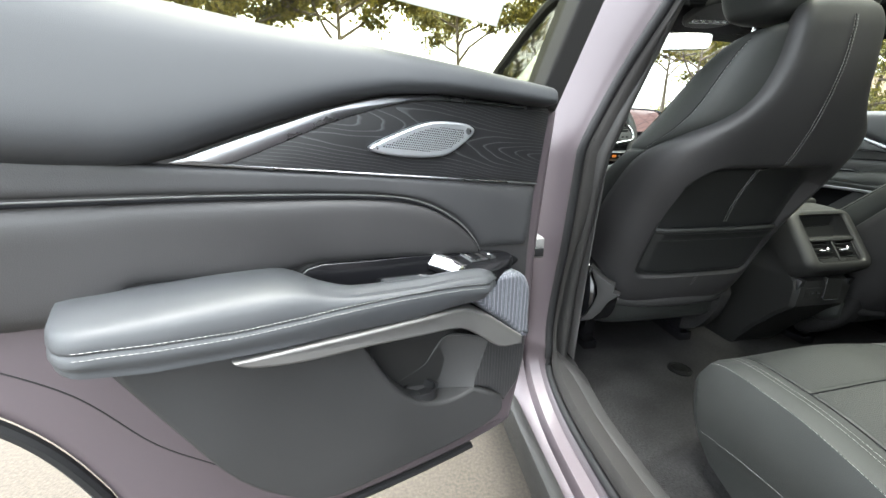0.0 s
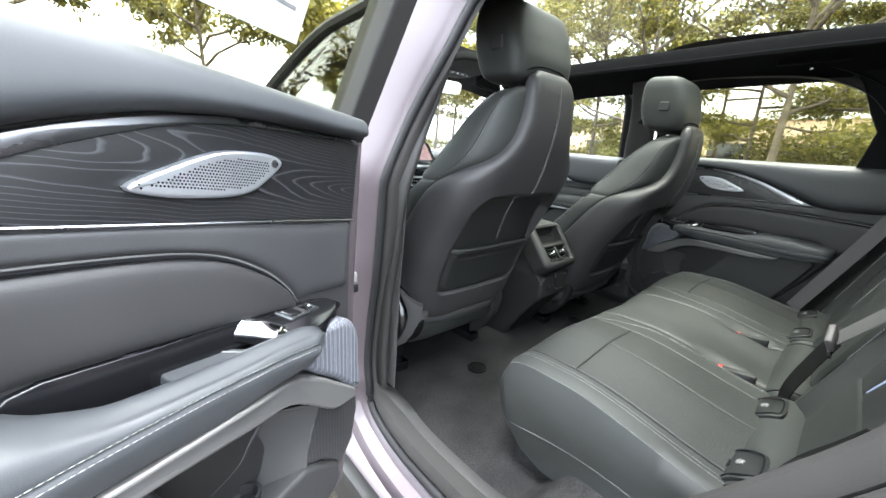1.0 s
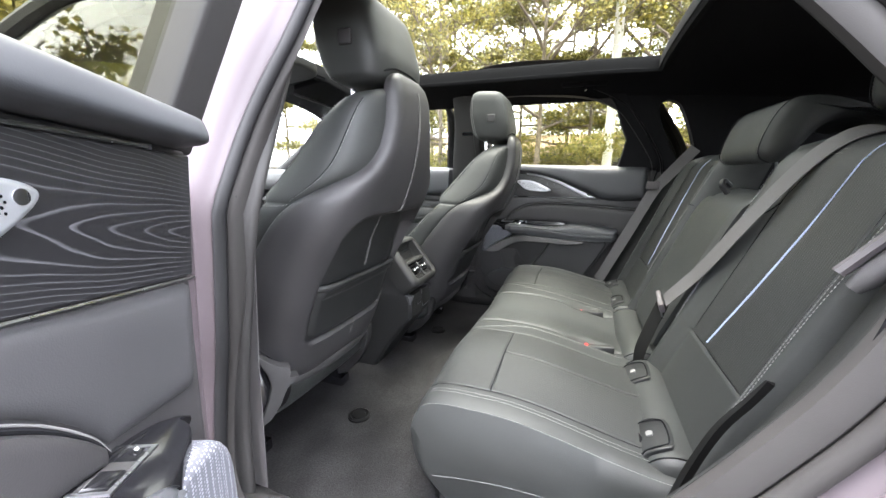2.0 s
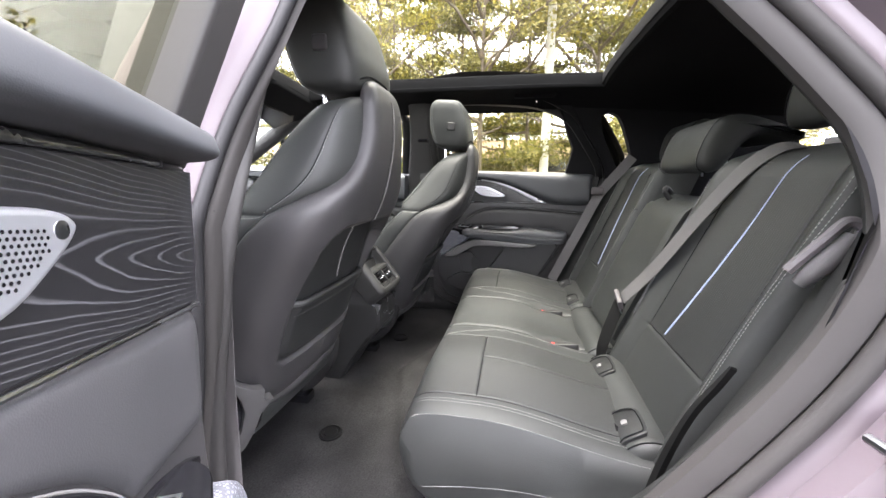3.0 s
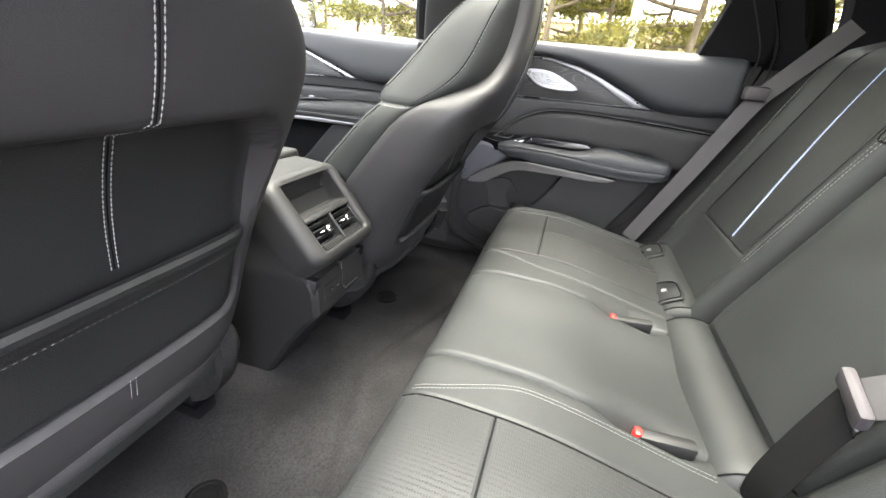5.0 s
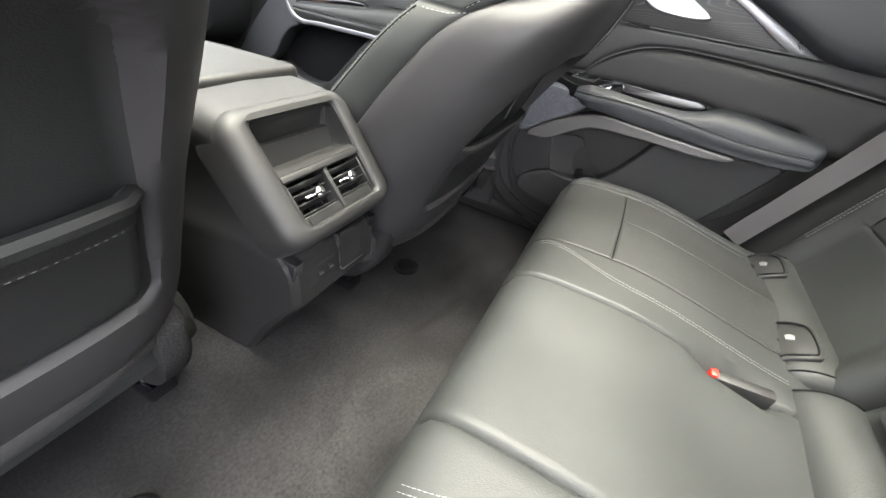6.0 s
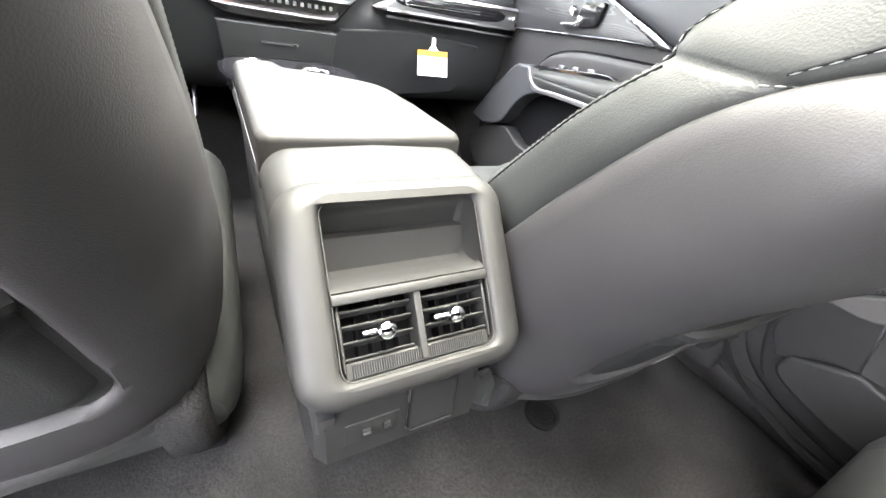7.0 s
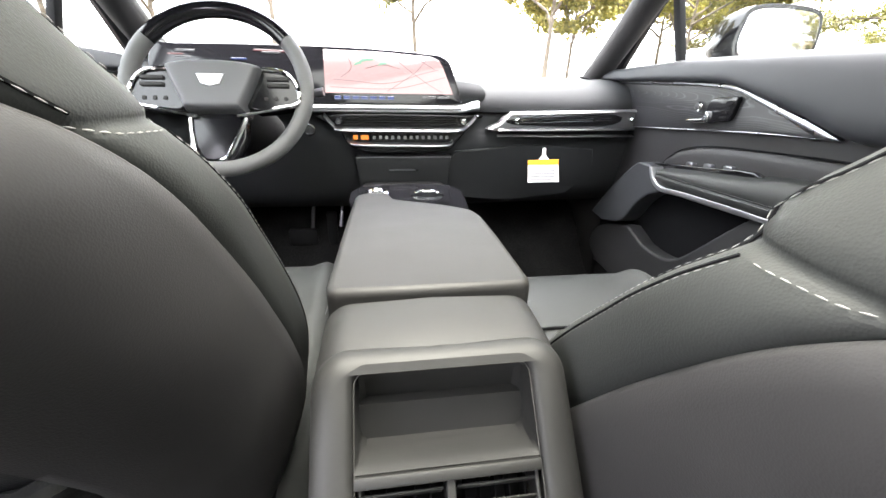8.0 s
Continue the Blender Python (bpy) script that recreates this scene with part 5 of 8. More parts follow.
def rear_door(F, base, label, inv, edge):
    """A rear door in its own (u back from the hinge edge, height, depth towards the cabin); F maps that to the place."""
    d = thing("rear_door", label, "car door", "rear doors", at=base)
    low = sm([(0.020, 1.20), (0.022, 1.05), (0.010, 0.90), (-0.004, 0.80), (-0.010, 0.70), (0.012, 0.60), (0.06, 0.52), (0.16, 0.492), (0.394, 0.489), (0.471, 0.529), (0.537, 0.596), (0.621, 0.71), (0.682, 0.813), (0.722, 0.892), (0.76, 0.96), (0.80, 1.05), (0.82, 1.12), (0.82, 1.20)], 3, False)
    bm = bmesh.new()
    plate(bm, low, F, -0.02, 0.004, 0.008)
    part("trim_base", bm, M_LEATHER2, d, "grey-black soft inner trim")
    # painted shell with the wheel arch cut
    sh = sm([(-0.03, 1.21), (-0.04, 0.9), (-0.06, 0.7), (-0.05, 0.52), (-0.02, 0.465), (0.2, 0.44), (0.5, 0.44), (0.62, 0.46), (0.672, 0.53), (0.70, 0.62), (0.745, 0.715), (0.80, 0.785), (0.87, 0.85), (0.92, 0.95), (0.93, 1.10), (0.93, 1.21)], 4, False)
    bm = bmesh.new()
    plate(bm, sh, F, -0.15, -0.085, 0.004, 2)
    part("outer_shell", bm, M_PAINT, d, "mauve painted door shell")
    bm = bmesh.new()
    plate(bm, sh, F, -0.084, -0.016, 0.02, 4)
    part("inner_shell", bm, edge, d, "mauve painted inner shell" if edge == M_PAINT else "grey plastic door edge")
    bm = bmesh.new()
    tube(bm, [F(u, v, -0.02) for u, v in inset2(sh, -0.004) if u > 0.03 and v < 0.92], 0.008, 8)
    part("edge_seal", bm, M_RUBBER, d, "black rubber edge seal")
    bm = bmesh.new()
    tube(bm, [F(u, v, -0.0165) for u, v in sm([(0.80, 0.85), (0.716, 0.78), (0.645, 0.682), (0.575, 0.615)], 6, False)], 0.0012, 6)
    part("weatherstrip", bm, M_RUBBER, d, "thin black weatherstrip")
    # upper pad
    bm = bmesh.new()
    lo = along([(0.004, 1.205), (0.03, 1.200), (0.25, 1.186), (0.343, 1.172), (0.421, 1.147), (0.489, 1.117), (0.549, 1.089), (0.602, 1.064), (0.65, 1.051), (0.728, 1.048), (0.825, 1.056)])
    hi = along([(0.004, 1.226), (0.05, 1.233), (0.15, 1.232), (0.5, 1.226), (0.80, 1.222), (0.825, 1.215)])
    roll(bm, lo, hi, F, lines(0.034, 0.825, 0.010), 0.048, -0.03, 0.012)
    part("upper_pad", bm, M_PAD, d, "grey grained soft upper pad", 50)
    # wood with chrome edge
    bm = bmesh.new()
    plate(bm, sm([(0.026, 1.193), (0.25, 1.178), (0.343, 1.163), (0.421, 1.137), (0.489, 1.107), (0.598, 1.062)], 4, False) + [(0.4, 1.0625), (0.2, 1.0635), (0.030, 1.064)], F, -0.005, 0.010, 0.002)
    w = part("wood_panel", bm, M_WOOD, d, "dark open-pore ash veneer panel")
    uv_plate(w, inv)
    bm = bmesh.new()
    ch = sm([(0.088, 1.194), (0.25, 1.185), (0.343, 1.170), (0.421, 1.145), (0.489, 1.115), (0.549, 1.087), (0.604, 1.0605)], 4, False) + sm([(0.575, 1.0625), (0.543, 1.066), (0.48, 1.098), (0.417, 1.130), (0.33, 1.163), (0.25, 1.178), (0.088, 1.189)], 4, False)
    plate(bm, ch, F, 0.004, 0.014, 0.0015, 2)
    tube(bm, [F(u, 1.0615, 0.012) for u in lines(0.032, 0.60, 0.05)], 0.0018, 6)
    part("chrome_trim", bm, M_CHROME, d, "polished chrome edging")
    bm = bmesh.new()
    spk = sm([(0.376, 1.098), (0.335, 1.122), (0.286, 1.143), (0.24, 1.149), (0.208, 1.147), (0.200, 1.137), (0.222, 1.115), (0.249, 1.098), (0.29, 1.091), (0.345, 1.090)], 4)
    plate(bm, spk, F, 0.008, 0.020, 0.004)
    sg = part("speaker_grille", bm, M_SILVER, d, "silver perforated speaker cover")
    bm = bmesh.new()
    ins = inset2(spk, 0.009)

    def inside(p, poly):
        r = False
        for i in range(len(poly)):
            (xa, ya), (xb, yb) = poly[i - 1], poly[i]
            if (ya > p[1]) != (yb > p[1]) and p[0] < (xb - xa) * (p[1] - ya) / (yb - ya) + xa:
                r = not r
        return r
    for i in range(52):
        for j in range(20):
            u, v = 0.20 + 0.0037 * i + (0.00185 if j % 2 else 0), 1.088 + 0.0033 * j
            if u > 0.222 and inside((u, v), ins):
                bm.faces.new([bm.verts.new(F(u + 0.00112 * math.cos(k * math.pi / 3), v + 0.00112 * math.sin(k * math.pi / 3), 0.0203)) for k in range(6)])
    tagged(part("perforation", bm, M_GLOSS, sg, "dark round holes"), kind="stuff")
    bm = bmesh.new()
    lathe(bm, [(0.0052, 0.018), (0.0052, 0.0204), (0.0046, 0.0206), (0.001, 0.0206)], lambda x, y, h: F(0.2125 + x, 1.138 + y, h), 16)
    part("emblem", bm, M_CHROME, sg)
    # swept insert with piped line
    ln = sm([(0.80, 1.005), (0.738, 1.009), (0.55, 1.021), (0.368, 1.026), (0.281, 1.018), (0.211, 0.99), (0.165, 0.955), (0.146, 0.930)], 5, False)
    bm = bmesh.new()
    top_line = along([(0.80, 1.005), (0.738, 1.009), (0.55, 1.021), (0.368, 1.026), (0.281, 1.018), (0.211, 0.99), (0.165, 0.955), (0.146, 0.930)])
    roll(bm, lambda u: 0.918 + 0.010 * smooth(0.49, 0.44, u) - 0.04 * smooth(0.64, 0.70, u), top_line, F, lines(0.146, 0.79, 0.012), 0.014, -0.01, open_end=True)
    part("insert", bm, M_LEATHER2, d, "soft swept door insert")
    bm = bmesh.new()
    roll(bm, lambda u: top_line(max(0.146, u)) + 0.006, lambda u: 1.060, F, lines(0.026, 0.81, 0.012), 0.012, -0.01, open_end=True)
    part("shoulder_roll", bm, M_PAD2, d, "soft rounded roll under the veneer", 50)
    bm = bmesh.new()
    tube(bm, [F(u, v, 0.0055) for u, v in ln], 0.0022, 6)
    part("insert_piping", bm, M_SEAM, d)
    # highlight along the piping, modelled as a thin pale tube
    bm = bmesh.new()
    tube(bm, [F(u, v + 0.004, 0.0052) for u, v in ln], 0.0011, 6)
    part("piping_highlight", bm, M_TRIM2, d, "thin pale line drawn as the piping's highlight")
    # armrest
    AR = [(0.150, 0.050, 0.905, 0.896, 0.884), (0.16, 0.048, 0.912, 0.896, 0.878), (0.19, 0.046, 0.918, 0.898, 0.868), (0.24, 0.046, 0.917, 0.900, 0.864), (0.32, 0.046, 0.912, 0.898, 0.854), (0.40, 0.044, 0.911, 0.893, 0.852),
          (0.447, 0.030, 0.918, 0.889, 0.850), (0.475, 0.010, 0.927, 0.886, 0.849), (0.50, -0.002, 0.931, 0.884, 0.848), (0.56, -0.004, 0.928, 0.880, 0.847), (0.62, -0.004, 0.921, 0.880, 0.847), (0.67, -0.004, 0.916, 0.882, 0.852), (0.695, -0.004, 0.914, 0.882, 0.856), (0.709, -0.004, 0.911, 0.884, 0.862)]

    def arm(u, k, lift=0.0):
        """Section of the armrest at u: from its root over the rounded top to the stitched edge and the fascia below."""
        wi, vt, vs_, vb = lerp_table(AR, u)
        e = math.sqrt(max(0.10, 1 - max(0.0, (u - 0.680) / 0.0298) ** 2)) - 0.5 * smooth(0.185, 0.15, u)
        wo = 0.048 + 0.040 * e
        pts = [(wi, vb), (wi, vt - 0.012), (wi + 0.004, vt - 0.003), (wi + 0.012, vt), (wi + (wo - wi) * 0.45, vt - 0.001), (wi + (wo - wi) * 0.70, vt - 0.006), (wo - 0.006, vt - 0.40 * (vt - vs_)),
               (wo - 0.001, vs_ + 0.004), (wo - 0.0035, vs_), (wo - 0.001, vs_ - 0.004), (wo, vs_ - 0.012), (wo - 0.004, vb + 0.010), (wo - 0.012, vb)]
        if k is None:
            return [F(u, v, w) for w, v in sm(pts, 3)]
        w, v = pts[k]
        return F(u, v, w + lift)
    bm = bmesh.new()
    loft(bm, [arm(u, None) for u in lines(0.150, 0.709, 0.0065)])
    ar = part("armrest", bm, M_PAD, d, "black padded armrest with double stitching", 45)
    for k in (7, 9):
        bm = bmesh.new()
        stitches(bm, [arm(u, k, 0.0012) for u in lines(0.19, 0.69, 0.012)])
        part("stitching", bm, M_THREAD, ar, "white stitching")
    # pull cup and switch plate
    bm = bmesh.new()
    plate(bm, sm([(0.455, 0.925), (0.455, 0.875), (0.15, 0.88), (0.055, 0.90), (0.06, 0.918), (0.154, 0.934), (0.36, 0.930)], 3), F, -0.004, 0.011, 0.002)
    part("cup_lining", bm, M_GLOSS, d, "gloss black pull cup lining")
    bm = bmesh.new()
    plate(bm, [(0.45, 0.002), (0.24, 0.004), (0.24, 0.05), (0.45, 0.05)], lambda u, v, w: F(u, w, v), 0.846, 0.856, 0.002)
    part("cup_floor", bm, M_GLOSS, d)
    # tilted switch plate: window switch in a chrome frame, two small keys, chrome release lever
    SP = lambda u, v, w: F(u, 0.934 - 0.45 * v + w, v)
    bm = bmesh.new()
    plate(bm, sm([(0.36, 0.002), (0.242, 0.001), (0.155, 0.001), (0.10, 0.006), (0.080, 0.016), (0.084, 0.032), (0.11, 0.044), (0.15, 0.056), (0.20, 0.060), (0.205, 0.040), (0.245, 0.012), (0.36, 0.010)], 4), SP, -0.03, 0.0, 0.002)
    sp = part("switch_plate", bm, M_GLOSS, d, "gloss black window switch plate")
    bm = bmesh.new()
    ring = [(0.195, 0.008), (0.138, 0.004), (0.121, 0.026), (0.180, 0.031)]
    out_, in_ = ring, inset2(ring, 0.0028)
    loft(bm, [[SP(u, v, h) for u, v in o] for o, h in ((out_, -0.001), (out_, 0.0022), (in_, 0.0022), (in_, -0.001))], True, False, False)
    part("switch_frame", bm, M_CHROME, sp, "chrome frame of the window switch")
    bm = bmesh.new()
    plate(bm, [(0.190, 0.0105), (0.155, 0.0078), (0.143, 0.0245), (0.176, 0.0275)], SP, -0.004, 0.0006, 0.001)
    rk = part("rocker", bm, M_TRIM, sp, "scooped grey window rocker")
    bm = bmesh.new()
    plate(bm, [(0.188, 0.016), (0.167, 0.0145), (0.158, 0.0262), (0.177, 0.0275)], SP, 0.0, 0.0048, 0.0018)
    part("rocker_lip", bm, M_GLOSS, rk, "raised black rocker lip")
    for u, v in ((0.1395, 0.0085), (0.1335, 0.0165)):
        bm = bmesh.new()
        plate(bm, rrect(u - 0.0065, v - 0.003, u + 0.0055, v + 0.0038, 0.0015, 3), SP, -0.002, 0.0014, 0.0006)
        ky = part("key", bm, M_GLOSS, sp, "small gloss black lock key")
        bm = bmesh.new()
        plate(bm, rrect(u - 0.002, v - 0.001, u + 0.0015, v + 0.0014, 0.0006, 2), SP, 0.001, 0.0017, 0.0001, 1)
        part("mark", bm, M_WHITE, ky, "pale key mark")
    bm = bmesh.new()
    rows = []
    for k in range(13):
        f = k / 12
        a, b = Vector((0.246 - 0.053 * f, 0.001 + 0.036 * f)), Vector((0.258 - 0.038 * f, 0.010 + 0.036 * f))
        h0 = 0.004 * math.sin(math.pi * min(1.0, 0.08 + f))
        rows.append([SP(*a, -0.012), SP(*a, h0), SP(*a.lerp(b, 0.4), h0 + 0.003), SP(*a.lerp(b, 0.8), h0 - 0.003), SP(*b, h0 - 0.012), SP(*b, -0.020)])
    loft(bm, rows)
    part("door_release", bm, M_LEVER, d, "chrome door release lever", 60)
    PP = lambda u, v, w: F(u, 0.912 - 0.30 * v + w, v)
    bm = bmesh.new()
    plate(bm, [(0.345, 0.003), (0.268, 0.003), (0.226, 0.030), (0.232, 0.050), (0.335, 0.050)], PP, -0.03, -0.010, 0.004)
    pp = part("pull_pad", bm, M_PAD, d, "grey soft pad under the lever")
    bm = bmesh.new()
    tube(bm, [PP(u, v, -0.0095) for u, v in ((0.283, 0.004), (0.262, 0.018), (0.243, 0.031), (0.246, 0.048))], 0.0010, 5)
    part("pad_line", bm, M_TRIM2, pp, "thin pale line")
    # satin strip and bracket under the armrest
    bm = bmesh.new()
    st = sm([(0.556, 0.842), (0.40, 0.850), (0.24, 0.857), (0.15, 0.826), (0.10, 0.796), (0.058, 0.770)], 4, False) + sm([(0.054, 0.752), (0.113, 0.757), (0.17, 0.792), (0.237, 0.823), (0.36, 0.827), (0.47, 0.824), (0.53, 0.829), (0.552, 0.837)], 4, False)
    plate(bm, st, lambda u, v, w: F(u, v, w + (0.019 * smooth(0.17, 0.29, u) if w > 0.04 else 0.0)), 0.02, 0.066, 0.004)
    part("satin_strip", bm, M_SATIN, d, "satin silver strip and bracket")
    bm = bmesh.new()
    plate(bm, [(0.42, 0.85), (0.16, 0.85), (0.10, 0.80), (0.10, 0.65), (0.32, 0.64), (0.40, 0.76)], F, -0.004, 0.0065, 0.001, 1)
    part("bin_lining", bm, M_PLASTIC, d, "dark lining of the door bin")
    # lower speaker mesh
    bm = bmesh.new()
    gr = sm([(0.19, 0.868), (0.145, 0.895), (0.078, 0.899), (0.042, 0.866), (0.030, 0.80), (0.021, 0.756), (0.05, 0.757), (0.09, 0.792), (0.15, 0.83)], 4)
    plate(bm, gr, F, -0.01, 0.052, 0.012, 4)
    part("speaker_mesh", bm, M_MESH, d, "dark metallic woven speaker mesh")
    # lower bin
    bm = bmesh.new()
    lp = [(0.60, 0.852), (0.556, 0.852), (0.47, 0.85), (0.40, 0.846)] + sm([(0.362, 0.779), (0.323, 0.721), (0.281, 0.680), (0.23, 0.660), (0.185, 0.659), (0.150, 0.666)], 4, False) + sm([(0.068, 0.625), (0.062, 0.59), (0.09, 0.568), (0.16, 0.552), (0.25, 0.544), (0.41, 0.536), (0.482, 0.568), (0.555, 0.638), (0.618, 0.742), (0.658, 0.815), (0.664, 0.835), (0.65, 0.850)], 4, False)
    plate(bm, lp, F, -0.004, 0.05, 0.007, 4)
    part("door_bin", bm, M_BIN, d, "dark plastic door bin", 50)
    bm = bmesh.new()
    plate(bm, [(0.126, 0.766), (0.062, 0.758), (0.022, 0.756), (0.012, 0.70), (0.020, 0.64), (0.05, 0.60), (0.10, 0.645), (0.148, 0.664)], F, -0.004, 0.04, 0.006)
    part("bin_front", bm, M_MESH2, d, "dark fine-meshed front of the bin")
    bm = bmesh.new()
    top_ = spline([(0.305, 0.690, 0.004), (0.244, 0.714, 0.004), (0.221, 0.744, 0.006), (0.195, 0.772, 0.014), (0.126, 0.767, 0.046)], 5)
    low_ = spline([(0.290, 0.668, 0.030), (0.235, 0.650, 0.020), (0.205, 0.645, 0.016), (0.185, 0.648, 0.022), (0.148, 0.662, 0.046)], 5)
    loft(bm, [[F(*p) for p in top_], [F(*(p.lerp(q, 0.4) + Vector((0, -0.004, -0.008)))) for p, q in zip(top_, low_)], [F(*(p.lerp(q, 0.75) + Vector((0, -0.004, -0.006)))) for p, q in zip(top_, low_)], [F(*p) for p in low_]], closed=False)
    tube(bm, [F(*p) for p in top_], 0.003, 6)
    part("bottle_holder", bm, M_LEG, d, "grey curved bottle holder wall")
    bm = bmesh.new()
    lathe(bm, [(0.045, 0.64), (0.045, 0.66), (0.038, 0.66), (0.036, 0.645)], lambda x, y, h: F(0.255 + 0.8 * x, h + 0.022, 0.022 + 0.5 * y), 20)
    part("bottle_ring", bm, M_RUBBER, d)
    # window
    lean = lambda u, v, w: F(u, v, w + 0.38 * (v - 1.22))
    gl = [(0.03, 1.21), (0.03, 1.57), (0.64, 1.55), (0.72, 1.42), (0.745, 1.35), (0.72, 1.21)]
    bm = bmesh.new()
    plate(bm, gl, lean, -0.035, -0.031, 0.001, 1)
    g = part("glass", bm, M_SIDEGLASS, d, "tinted window glass")
    g.visible_shadow = False
    bm = bmesh.new()
    plate(bm, [(-0.012, 1.20), (-0.012, 1.60), (0.045, 1.60), (0.045, 1.20)], lean, -0.05, 0.0, 0.008)
    part("frame_front", bm, M_TRIM, d, "grey window frame upright")
    bm = bmesh.new()
    rr = [(0.045, 1.555), (0.35, 1.555), (0.58, 1.545), (0.625, 1.53), (0.645, 1.50), (0.685, 1.40), (0.712, 1.345), (0.700, 1.28), (0.685, 1.21)]
    ro = [(0.045, 1.60), (0.35, 1.60), (0.60, 1.59), (0.66, 1.57), (0.70, 1.52), (0.775, 1.40), (0.83, 1.32), (0.86, 1.26), (0.86, 1.21)]
    plate(bm, rr + ro[::-1], lean, -0.05, 0.0, 0.006)
    part("frame_rear", bm, M_HEAD, d, "black window frame")
    return d


M_PAD2 = mat("soft_roll", (0.030, 0.030, 0.032), 0.5, vary=0.12, bump=0.08, grain_scale=800, spec=0.45)


def dot_mat(name, dark, light, scale, metal):
    """Dark sheet with a regular field of paler dots."""
    m = mat(name, dark, 0.4, metal=metal)
    nt = m.node_tree
    bs = nt.nodes["Principled BSDF"]
    tc = nt.nodes["Texture Coordinate"]
    v = nt.nodes.new("ShaderNodeTexVoronoi")
    v.inputs["Scale"].default_value = scale
    v.inputs["Randomness"].default_value = 0.15
    nt.links.new(tc.outputs["Object"], v.inputs["Vector"])
    r = nt.nodes.new("ShaderNodeValToRGB")
    r.color_ramp.elements[0].position, r.color_ramp.elements[0].color = 0.30, (*light, 1)
    r.color_ramp.elements[1].position, r.color_ramp.elements[1].color = 0.42, (*dark, 1)
    nt.links.new(v.outputs["Distance"], r.inputs[0])
    nt.links.new(r.outputs[0], bs.inputs["Base Color"])
    b = nt.nodes.new("ShaderNodeBump")
    b.invert = True
    b.inputs["Strength"].default_value, b.inputs["Distance"].default_value = 0.2, 0.001
    nt.links.new(v.outputs["Distance"], b.inputs["Height"])
    nt.links.new(b.outputs[0], bs.inputs["Normal"])
    return m


M_MESH = dot_mat("speaker_mesh", (0.075, 0.078, 0.092), (0.25, 0.26, 0.29), 250, 0.2)
M_MESH2 = dot_mat("fine_mesh", (0.018, 0.018, 0.019), (0.06, 0.06, 0.062), 330, 0.1)
TILT7 = radians(7)
DH = Vector((-0.9156, -0.402, 0))
DU = DH * math.cos(TILT7) + Vector((0, 0, math.sin(TILT7)))
DV = -DH * math.sin(TILT7) + Vector((0, 0, math.cos(TILT7)))
DN = DV.cross(DU).normalized()
if DN.y > 0:
    DN = -DN
D0 = Vector((-1.014, 1.0, 0.9))
DOORF = lambda u, v, w: D0 + DU * u + DV * (v - 0.9) + DN * w
open_door = rear_door(lambda u, v, w: D0 + DU * u + DV * (v - 0.9) + DN * w, (-1.014, 1.0, 0.45), "open rear door with mauve shell and dark veneer trim", lambda c: ((c - D0).dot(DU), (c - D0).dot(DV)), M_PAINT)
closed_door = rear_door(lambda u, v, w: Vector((0.775 - w, 1.112 - u, v)), (0.775, 1.1, 0.45), "closed rear door with dark veneer and padded armrest", lambda c: (1.112 - c.y, c.z - 0.9), M_TRIM)

# price sheet behind the open door's glass
ws_ = thing("window_sheet", "white printed price sheet stuck on the door glass", "sheet", at=tuple(DOORF(0.26, 1.40, 0.04)))
bm = bmesh.new()
plate(bm, [(0.168, 1.302), (0.36, 1.292), (0.365, 1.53), (0.17, 1.54)], lambda u, v, w: DOORF(u, v, w + 0.38 * (v - 1.22) - 0.0305), 0.0, 0.0008, 0.0003, 1)
part("paper", bm, M_WHITE, ws_)
bm = bmesh.new()
for k in range(12):
    plate(bm, [(0.185, 1.335 + 0.016 * k), (0.34, 1.328 + 0.016 * k), (0.34, 1.333 + 0.016 * k), (0.185, 1.340 + 0.016 * k)], lambda u, v, w: DOORF(u, v, w + 0.38 * (v - 1.22) - 0.0295), 0.0, 0.0004, 0.0001, 1)
tagged(part("print_bars", bm, M_INK, ws_, "grey printed bars"), kind="stuff")


